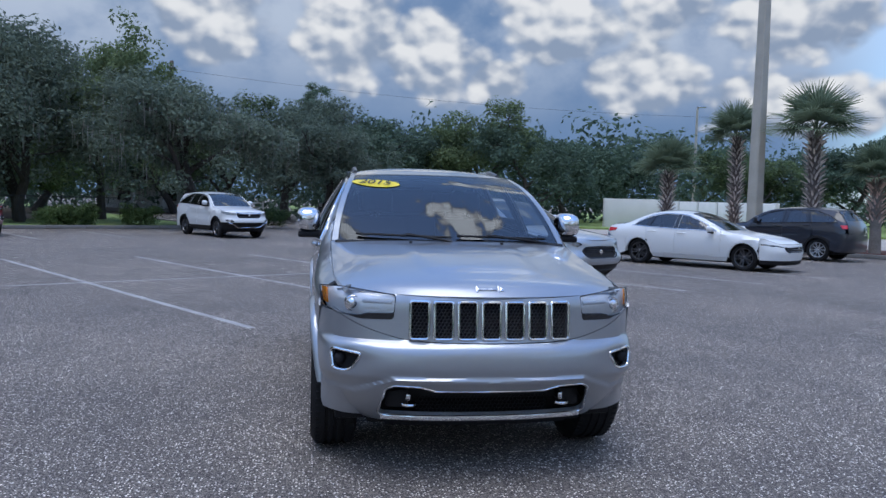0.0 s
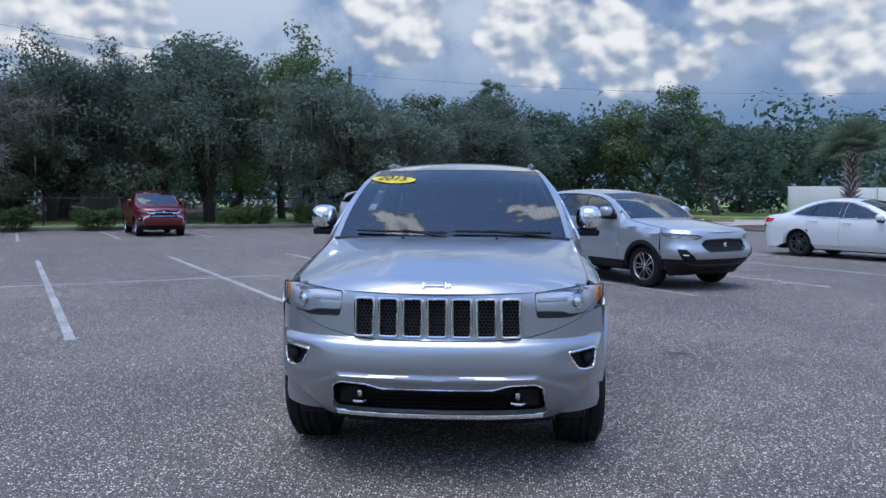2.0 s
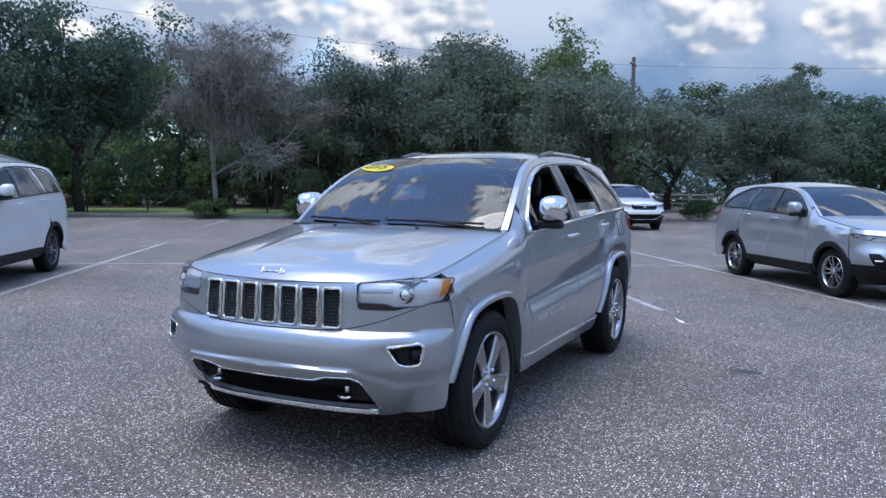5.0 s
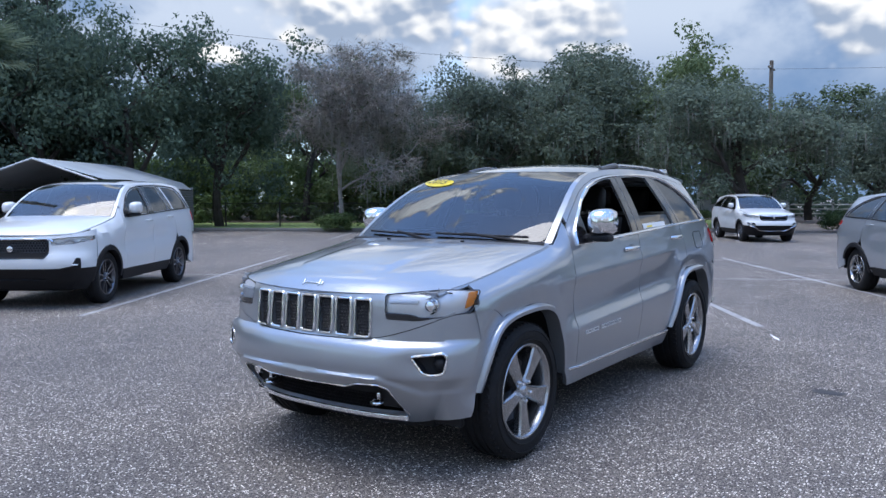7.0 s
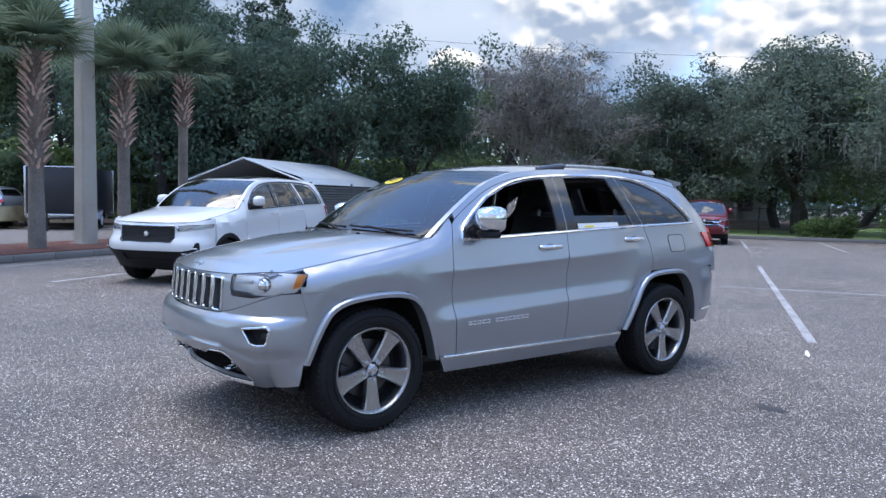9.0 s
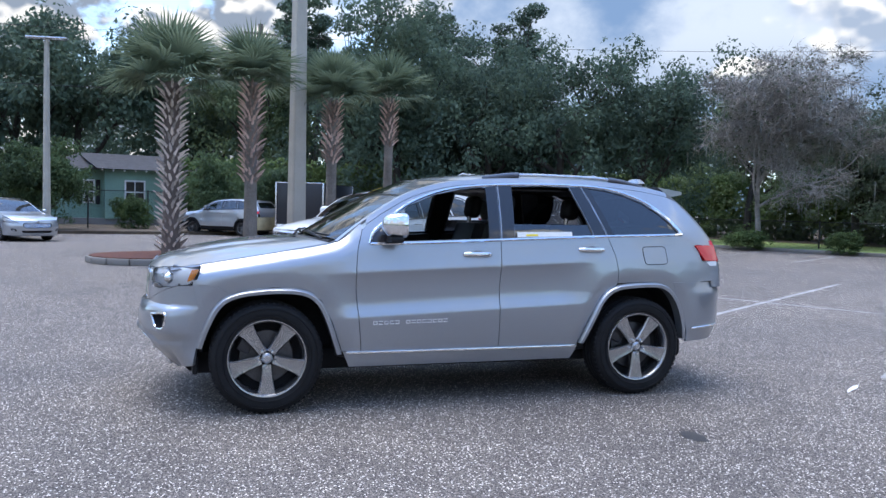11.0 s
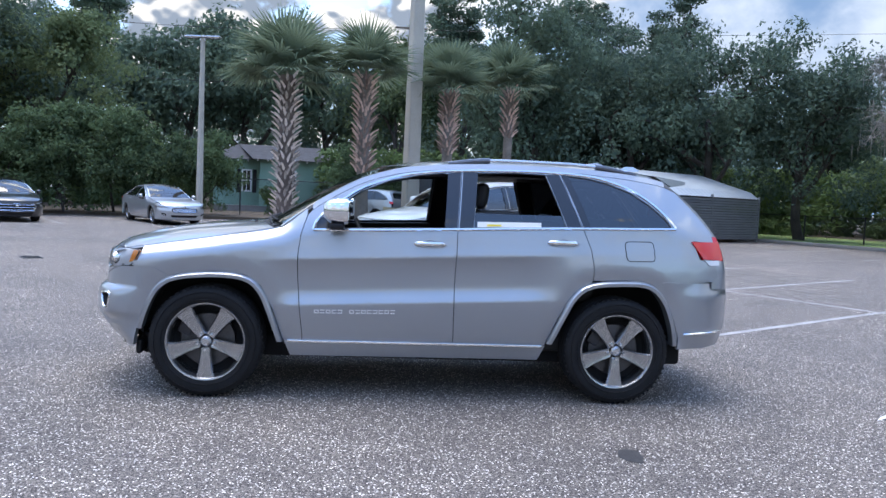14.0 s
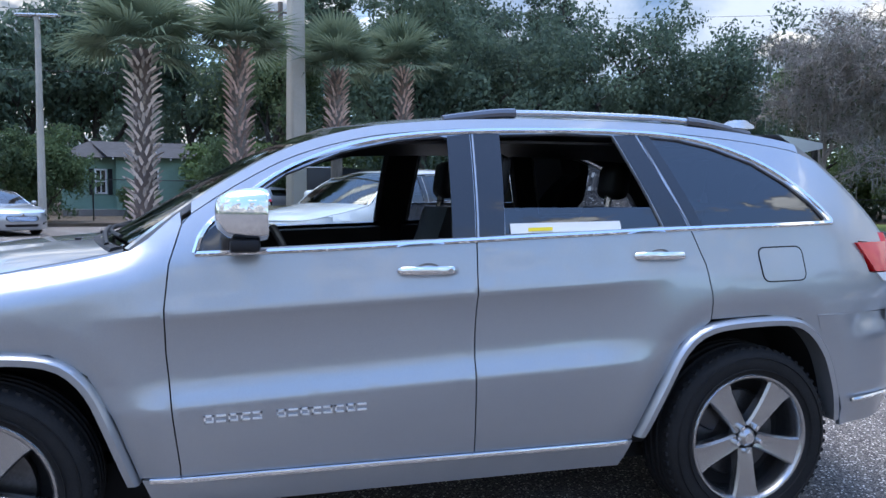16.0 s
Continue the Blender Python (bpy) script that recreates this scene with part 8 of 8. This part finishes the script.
palm(-17.92, 3.96, 0.16, 4.75, 1.45, 3.3, BOOT_RED, 4, 0.85, label="slim cabbage palm with a tuft of old leaf bases")
palm(13.95, 25.03, 0.16, 3.0, 1.5, 0.4, BOOT, 5, 1.15)
palm(16.40, 23.88, 0.16, 4.4, 1.4, 0.3, BOOT, 6, 1.1)
palm(16.72, 19.18, 0.16, 4.25, 1.7, 0.2, BOOT, 7, 1.25)
palm(17.75, 17.25, 0.16, 2.6, 1.2, 1.1, BOOT_RED, 8, 1.0, label="young palm with brown leaf bases")


def concrete_pole(x, y, hg, w0, w1, label):
    ob = thing("light_pole", label, "pole", pose(x, y, 0.1, 0, 0, 20), "light poles")
    c = 0.2
    secs = []
    for z in np.linspace(0, hg, 6):
        w = (w0 + (w1 - w0) * z / hg) / 2
        secs.append([(w, -w * (1 - c), z), (w, w * (1 - c), z), (w * (1 - c), w, z), (-w * (1 - c), w, z), (-w, w * (1 - c), z), (-w, -w * (1 - c), z), (-w * (1 - c), -w, z), (w * (1 - c), -w, z)])
    part("shaft", loft(secs), POLE_CONCRETE, ob)
    part("base_plate", box(-w0 * 0.7, w0 * 0.7, -w0 * 0.7, w0 * 0.7, -0.1, 0.08, 0.02), CONCRETE, ob)
    return ob


concrete_pole(-16.19, 0.88, 12.0, 0.43, 0.26, "tall tapered grey concrete pole in the mulch island")
concrete_pole(15.26, 20.45, 12.0, 0.46, 0.28, "tall tapered grey concrete pole in the mulch island")
for x, y, hg, turn, two in ((-27.49, -7.38, 7.55, 80, True), (33.33, 60.26, 10.7, -10, False)):
    lp = thing("street_lamp", "slim grey lamp post with a flat head", "street lamp", pose(x, y, 0.05, 0, 0, turn), "light poles")
    part("post", tube([(0, 0, 0), (0, 0, hg * 0.5), (0, 0, hg)], [0.16, 0.13, 0.10], 8), POLE_CONCRETE, lp)
    part("bracket", box(-0.12, 0.12, -0.05, 0.05, hg - 0.15, hg, 0.02), SATIN, lp)
    for s in ((-1, 1) if two else (1,)):
        part("lamp_head", join(box(min(0, s * 0.75), max(0, s * 0.75), -0.16, 0.16, hg + 0.0, hg + 0.09, 0.03), box(min(s * 0.2, s * 0.7), max(s * 0.2, s * 0.7), -0.12, 0.12, hg - 0.02, hg + 0.0, 0.005)), SATIN, lp)
for x, y, hg, r in ((-48.39, 2.33, 13.5, 0.20), (-13.11, 64.81, 13.0, 0.20), (-40.0, -30.0, 12.0, 0.18)):
    up = thing("utility_pole", "weathered wooden utility pole", "pole", pose(x, y, 0.1), "utility poles")
    part("post", tube([(0, 0, 0), (0, 0, hg)], [r * 1.2, r * 0.8], 10), WOOD_POLE, up)
    part("cross_arm", box(-0.06, 0.06, -1.1, 1.1, hg - 0.7, hg - 0.58, 0.01), WOOD_POLE, up)
    for k in (-1, -0.4, 0.4, 1):
        part("insulator", moved(lathe([(0.0, 0.12), (0.04, 0.1), (0.05, 0.0)], 8, "z"), pose(0, k, hg - 0.58)), SATIN, up)


def cable(a, b, sag, r=0.011):
    a, b = np.array(a, float), np.array(b, float)
    pts = [a + (b - a) * t + np.array((0, 0, -4 * sag * t * (1 - t))) for t in np.linspace(0, 1, 16)]
    ob = part("power_cable", tube(pts, r, 5), FENCE_BLACK)
    tagged(ob, "thin black overhead power cable", "cable", "power cables")


cable((-48.4, 1.3, 13.0), (-40.0, -31.0, 11.4), 0.9)
cable((-48.4, 3.3, 13.0), (-40.0, -29.0, 11.4), 0.9)
cable((-48.4, 2.33, 9.2), (-40.0, -30.0, 8.2), 0.7, 0.02)
cable((-48.4, 2.33, 12.9), (-13.1, 64.8, 12.4), 1.4)
cable((-48.4, 2.33, 9.0), (-13.1, 64.8, 8.4), 1.2, 0.02)
cable((-13.1, 64.8, 12.4), (60.0, 70.0, 12.0), 1.4)


def fence(pts, hg, post_gap=3.0):
    ob = tagged(new("chain_link_fence"), "black chain-link fence with round posts and top rail", "fence")
    net_v, net_f = [], []
    for a, b in zip(pts, pts[1:]):
        a, b = Vector(a), Vector(b)
        n = max(int(round((b - a).length / post_gap)), 1)
        for i in range(n + 1):
            p = a.lerp(b, i / n)
            part("post", tube([(p.x, p.y, 0.1), (p.x, p.y, hg + 0.06)], 0.035, 8), FENCE_BLACK, ob)
        part("top_rail", tube([(a.x, a.y, hg), (b.x, b.y, hg)], 0.022, 6), FENCE_BLACK, ob)
        d = (b - a).normalized()
        L = (b - a).length
        w = 0.004
        k = 0.0
        while k < L + hg:
            for sgn in (1, -1):
                z0, z1, t0, t1 = 0.12, hg, (k - hg if sgn > 0 else k), (k if sgn > 0 else k - hg)
                lo, hi = max(min(t0, t1), 0), min(max(t0, t1), L)
                if hi - lo < 0.05:
                    continue
                f0, f1 = (lo - t0) / (t1 - t0), (hi - t0) / (t1 - t0)
                p, q = a + d * lo, a + d * hi
                za, zb = z0 + (z1 - z0) * f0, z0 + (z1 - z0) * f1
                j = len(net_v)
                net_v += [(p.x, p.y, za - w), (p.x, p.y, za + w), (q.x, q.y, zb + w), (q.x, q.y, zb - w)]
                net_f += [(j, j + 1, j + 2), (j, j + 2, j + 3)]
            k += 0.11
    net = new("wire_netting", quick_mesh("wire_netting", np.array(net_v), np.array(net_f), FENCE_BLACK))
    net.parent = ob
    tagged(net, "fine woven fence wire", kind="stuff")


fence([lot(-40, 32.2), lot(-18, 32.2), lot(7.5, 32.2)], 1.30)
fence([(-29.6, 16.5, 0), (-33.6, 4.0, 0), (-33.9, -4.0, 0), (-31.4, -9.0, 0)], 1.9)


def carport():
    """Gabled metal shelter, open towards the lot, with ribbed roof sheets and a ribbed end."""
    a, b = Vector((-26.1, 9.7, 0)), Vector((-26.4, 17.2, 0))
    ob = thing("metal_carport", "grey ribbed metal carport with a low gabled roof", "carport", Matrix.Translation((-25.9, 9.3, 0)) @ pose(0, 0, 0, 0, 0, 33))
    L, W, eave, top = 7.6, 3.1, 2.05, 3.0
    for s in (-1, 1):
        ribs = 26
        for i in range(1):
            V, F = [], []
            for j in range(ribs * 2 + 1):
                y = L * j / (ribs * 2)
                lift = 0.03 if j % 2 else 0.0
                V += [(0, y, top + lift), (s * W * 0.86, y, eave + 0.18 + lift), (s * W, y, eave - 0.12 + lift)]
                if j:
                    k = (j - 1) * 3
                    F += [(k, k + 3, k + 4, k + 1), (k + 1, k + 4, k + 5, k + 2)]
            part("roof_sheet", (V, F), METAL_ROOF, ob, smooth=False)
        nb = 16
        for i in range(nb):
            z = 0.15 + (eave - 0.3) * i / nb
            part("wall_panel", box(s * W - 0.03, s * W + 0.03 * (1 if i % 2 else 0.3), 0.0, L, z, z + (eave - 0.3) / nb - 0.02), METAL_WALL, ob)
            part("end_panel", box(-W, W, L - 0.03, L + (0.03 if i % 2 else 0.01), z, z + (eave - 0.3) / nb - 0.02), METAL_WALL, ob)
        for y in (0.05, L / 2, L - 0.05):
            part("post", box(s * W - 0.04, s * W + 0.04, y - 0.04, y + 0.04, 0.0, eave), METAL_WALL, ob)
    part("gable_end", ([(-W, L, eave - 0.15), (W, L, eave - 0.15), (0, L, top - 0.02)], [(0, 1, 2)]), METAL_WALL, ob, smooth=False)
    part("gable_trim", tube([(-W, 0, eave - 0.1), (0, 0, top), (W, 0, eave - 0.1)], 0.05, 6), METAL_ROOF, ob)


carport()


def green_house():
    ob = thing("house", "small pale green clapboard house with a dark shingle roof", "house", pose(-40.4, -5.6, 0.1, 0, 0, 8))
    wall = new("wall")
    wall.parent = ob
    for i in range(18):
        z = 0.35 + i * 0.15
        part("clapboard", loft([[(-3.0, y, z), (0.035, y, z), (0.010, y, z + 0.155), (-3.0, y, z + 0.155)] for y in (-3.6, 3.8)]), GREEN_WALL, wall, smooth=False)
        part("clapboard", loft([[(-2.0, y, z), (1.235, y, z), (1.21, y, z + 0.155), (-2.0, y, z + 0.155)] for y in (-1.0, 3.8)]), GREEN_WALL, wall, smooth=False)
    part("foundation", box(-3.0, 1.15, -3.5, 3.7, 0, 0.36), CONCRETE, ob)
    ridge = [(-2.2, -2.3, 4.0), (-2.2, 2.6, 4.0)]
    V = [(0.5, -4.0, 3.02), (1.7, -1.4, 3.02), (1.7, 4.2, 3.02), (-5.0, 4.2, 3.02), (-5.0, -4.0, 3.02), ridge[0], ridge[1], (0.5, -1.4, 3.02)]
    part("roof", (V, [(0, 7, 5), (7, 1, 5), (1, 2, 6, 5), (2, 3, 6), (3, 4, 5, 6), (4, 0, 5), (0, 4, 3, 2, 1, 7)]), SHINGLE, ob, smooth=False)
    for i in range(15):
        y = -3.9 + i * 0.55
        x = 0.45 if y < -1.2 else 1.65
        part("rafter_end", box(x - 0.25, x + 0.04, y - 0.03, y + 0.03, 2.90, 3.0), WHITE_PAINT, ob)
    for x, y, wd in ((0.05, -1.75, 0.42), (1.25, 0.5, 0.9)):
        wn = new("window")
        wn.parent = ob
        part("frame", join(box(x - 0.02, x + 0.05, y - wd / 2 - 0.08, y - wd / 2, 1.15, 2.45), box(x - 0.02, x + 0.05, y + wd / 2, y + wd / 2 + 0.08, 1.15, 2.45), box(x - 0.02, x + 0.05, y - wd / 2, y + wd / 2, 2.37, 2.45), box(x - 0.02, x + 0.05, y - wd / 2, y + wd / 2, 1.15, 1.23), box(x - 0.02, x + 0.045, y - wd / 2, y + wd / 2, 1.78, 1.83), box(x - 0.02, x + 0.04, y - 0.02, y + 0.02, 1.2, 2.4)), WHITE_PAINT, wn)
        part("pane", box(x - 0.02, x + 0.01, y - wd / 2, y + wd / 2, 1.2, 2.4), GLOSS_BLACK, wn)
        if wd < 0.6:
            for s in (-1, 1):
                part("shutter", box(x, x + 0.04, y + s * 0.45 - 0.11, y + s * 0.45 + 0.11, 1.1, 2.45), TRIM, wn)


green_house()


def trailer():
    ob = thing("cargo_trailer", "black enclosed cargo trailer with silver lower trim", "trailer", pose(-29.2, 3.4, 0, 0, 0, 62))
    part("body", box(-1.05, 1.05, -2.1, 2.1, 0.50, 2.40, 0.06), TRAILER_BLACK, ob)
    part("lower_trim", box(-1.07, 1.07, -2.12, 2.12, 0.46, 0.62, 0.02), SATIN, ob)
    part("roof_edge", box(-1.07, 1.07, -2.12, 2.12, 2.36, 2.42, 0.02), SATIN, ob)
    for x in (-1.06, 1.06):
        for y in (-2.1, 2.1):
            part("corner_post", box(x - 0.04, x + 0.04, y - 0.04, y + 0.04, 0.5, 2.4, 0.01), SATIN, ob)
    for x in (1.1, -1.1):
        part("mudguard", moved(lathe([(0.42, -0.12), (0.44, -0.12), (0.44, 0.12), (0.42, 0.12)], 16, "x", (0.1, math.pi - 0.1)), pose(x, 0, 0.33)), SATIN, ob)
        wheel(ob, x * 1.03, 0.0, 0.33, 0.19, 0.18, "ten", WHITE_PAINT)
    part("hitch", tube([(-0.8, -2.1, 0.5), (0, -3.2, 0.48), (0.8, -2.1, 0.5)], 0.05, 6), DARK_METAL, ob)
    part("jack", tube([(0, -3.1, 0.0), (0, -3.1, 0.7)], 0.035, 8), DARK_METAL, ob)


trailer()


def screen_wall():
    ob = tagged(new("wall_enclosure"), "off-white painted block enclosure with panel gates", "wall", kind="structure")
    a, b, c = Vector((18.9, 45.2, 0)), Vector((22.3, 43.6, 0)), Vector((28.8, 40.2, 0))
    def run(p, q, h0, h1, thick, mat, nm):
        d = (q - p)
        ang = math.degrees(math.atan2(d.y, d.x))
        vf = moved(box(0, d.length, 0, thick, h0, h1, 0.02), Matrix.Translation(p) @ pose(0, 0, 0, 0, 0, ang))
        part(nm, vf, mat, ob)
    run(a, b, 0.0, 2.1, 0.2, WALL_PAINT, "block_wall")
    n = (b - a).normalized()
    back = Vector((-n.y, n.x, 0)) * 4.5
    run(a + back, a, 0.0, 2.05, 0.2, WALL_PAINT, "block_wall")
    run(a + back, c + back, 0.0, 2.05, 0.2, WALL_PAINT, "block_wall")
    run(c + back, c, 0.0, 2.05, 0.2, WALL_PAINT, "block_wall")
    for i in range(6):
        p, q = b.lerp(c, i / 6 + 0.01), b.lerp(c, (i + 1) / 6 - 0.01)
        run(p, q, 0.15, 2.0, 0.06, WHITE_PAINT, "gate_panel")
        run(p - (q - p) * 0.03, p, 0.0, 2.15, 0.1, METAL_WALL, "gate_post")


screen_wall()


def white_house(x, y, turn, wd):
    ob = thing("far_house", "white house with a porch far behind the trees", "house", pose(x, y, 0.1, 0, 0, turn))
    part("wall", box(-wd, wd, 0, 6, 0, 2.7), WHITE_PAINT, ob)
    part("roof", ([(-wd - 0.5, -2.0, 2.6), (wd + 0.5, -2.0, 2.6), (wd + 0.5, 6.4, 2.6), (-wd - 0.5, 6.4, 2.6), (-wd + 1, 2.5, 4.4), (wd - 1, 2.5, 4.4)], [(0, 1, 5, 4), (1, 2, 5), (2, 3, 4, 5), (3, 0, 4)]), SHINGLE, ob, smooth=False)
    for i in range(4):
        px = -wd + 0.2 + (2 * wd - 0.4) * i / 3
        part("porch_post", box(px - 0.09, px + 0.09, -1.9, -1.72, 0, 2.6), WHITE_PAINT, ob)
    part("porch_floor", box(-wd, wd, -2.0, 0, 0, 0.3), CONCRETE, ob)
    for px in (-wd * 0.5, wd * 0.5):
        part("window", box(px - 0.5, px + 0.5, -0.03, 0.02, 0.9, 2.2), GLOSS_BLACK, ob)


white_house(-14.5, 62.0, 15, 3.6)
white_house(-26.0, 44.0, 30, 3.4)
rl = tagged(new("white_railing"), "low white plank railing beyond the lawn", "railing")
for i in range(4):
    p = Vector((-9.0, 50.5, 0)) + Vector((1.5, 0.55, 0)) * i
    part("rail_post", box(p.x - 0.06, p.x + 0.06, p.y - 0.06, p.y + 0.06, 0.1, 1.25), WHITE_PAINT, rl)
    if i < 3:
        q = p + Vector((1.5, 0.55, 0))
        for z in (0.5, 0.8, 1.1):
            part("rail", tube([(p.x, p.y, z), (q.x, q.y, z)], 0.05, 6), WHITE_PAINT, rl)


def pallet(x, y, turn, levels):
    ob = thing("pallet_stack", "stacked weathered wooden pallets on the ground", "pallet", pose(x, y, 0.12, 0, 0, turn), "pallets")
    for k in range(levels):
        for i in range(3):
            part("runner", box(-0.6, 0.6, -0.5 + i * 0.46, -0.42 + i * 0.46, k * 0.14, k * 0.14 + 0.09), TIMBER, ob)
        for i in range(6):
            part("slat", box(-0.6 + i * 0.22, -0.49 + i * 0.22, -0.5, 0.5, k * 0.14 + 0.09, k * 0.14 + 0.115), TIMBER, ob)


pallet(9.3, 37.6, 20, 4)
pallet(10.6, 37.2, 40, 2)
pallet(12.2, 36.4, 10, 1)

# small things on the ground
scrap = part("paper_scrap", ([(-0.16, -0.02, 0.006), (-0.05, -0.045, 0.022), (0.09, -0.03, 0.012), (0.17, 0.0, 0.03), (0.08, 0.035, 0.035), (-0.06, 0.04, 0.012)], [(0, 1, 5), (1, 2, 4, 5), (2, 3, 4)]), PAPER)
scrap.matrix_world = pose(1.15, 3.40, 0.002, 0, 0, 118) @ Matrix.Diagonal((1.0, 0.55, 0.6, 1))
tagged(scrap, "crumpled pale scrap of paper on the asphalt", "litter")
grate = thing("drain_grate", "small rusty drain grate set in the asphalt", "drain grate", pose(-8.7, -6.5, 0.0, 0, 0, 30) @ Matrix.Diagonal((0.6, 0.6, 0.6, 1)))
part("frame", join(box(-0.4, 0.4, -0.3, -0.25, 0.0, 0.012), box(-0.4, 0.4, 0.25, 0.3, 0.0, 0.012), box(-0.4, -0.35, -0.25, 0.25, 0.0, 0.012), box(0.35, 0.4, -0.25, 0.25, 0.0, 0.012)), DARK_METAL, grate)
for i in range(9):
    part("bar", box(-0.33 + i * 0.08, -0.30 + i * 0.08, -0.25, 0.25, 0.0, 0.010), DARK_METAL, grate)
STAIN = material("oil_stain", (0.035, 0.033, 0.033), 0.6, vary=0.3, scale=20, fine=0.4, fine_scale=80)
for sx, sy, r in ((2.03, 1.19, 0.12), (1.0, -3.4, 0.18), (3.0, -2.2, 0.08)):
    ring = [(sx + r * (1 + 0.3 * noise.noise(Vector((math.cos(a) * 2, math.sin(a) * 2, sx)))) * math.cos(a), sy + 0.6 * r * (1 + 0.4 * noise.noise(Vector((math.cos(a) * 3, math.sin(a) * 3, sy)))) * math.sin(a), 0.003) for a in np.linspace(0, 2 * math.pi, 24, endpoint=False)]
    st = part("oil_stain", (ring, [tuple(range(24))]), STAIN, None, smooth=False)
    tagged(st, "small dark oil stain on the asphalt", "stain")
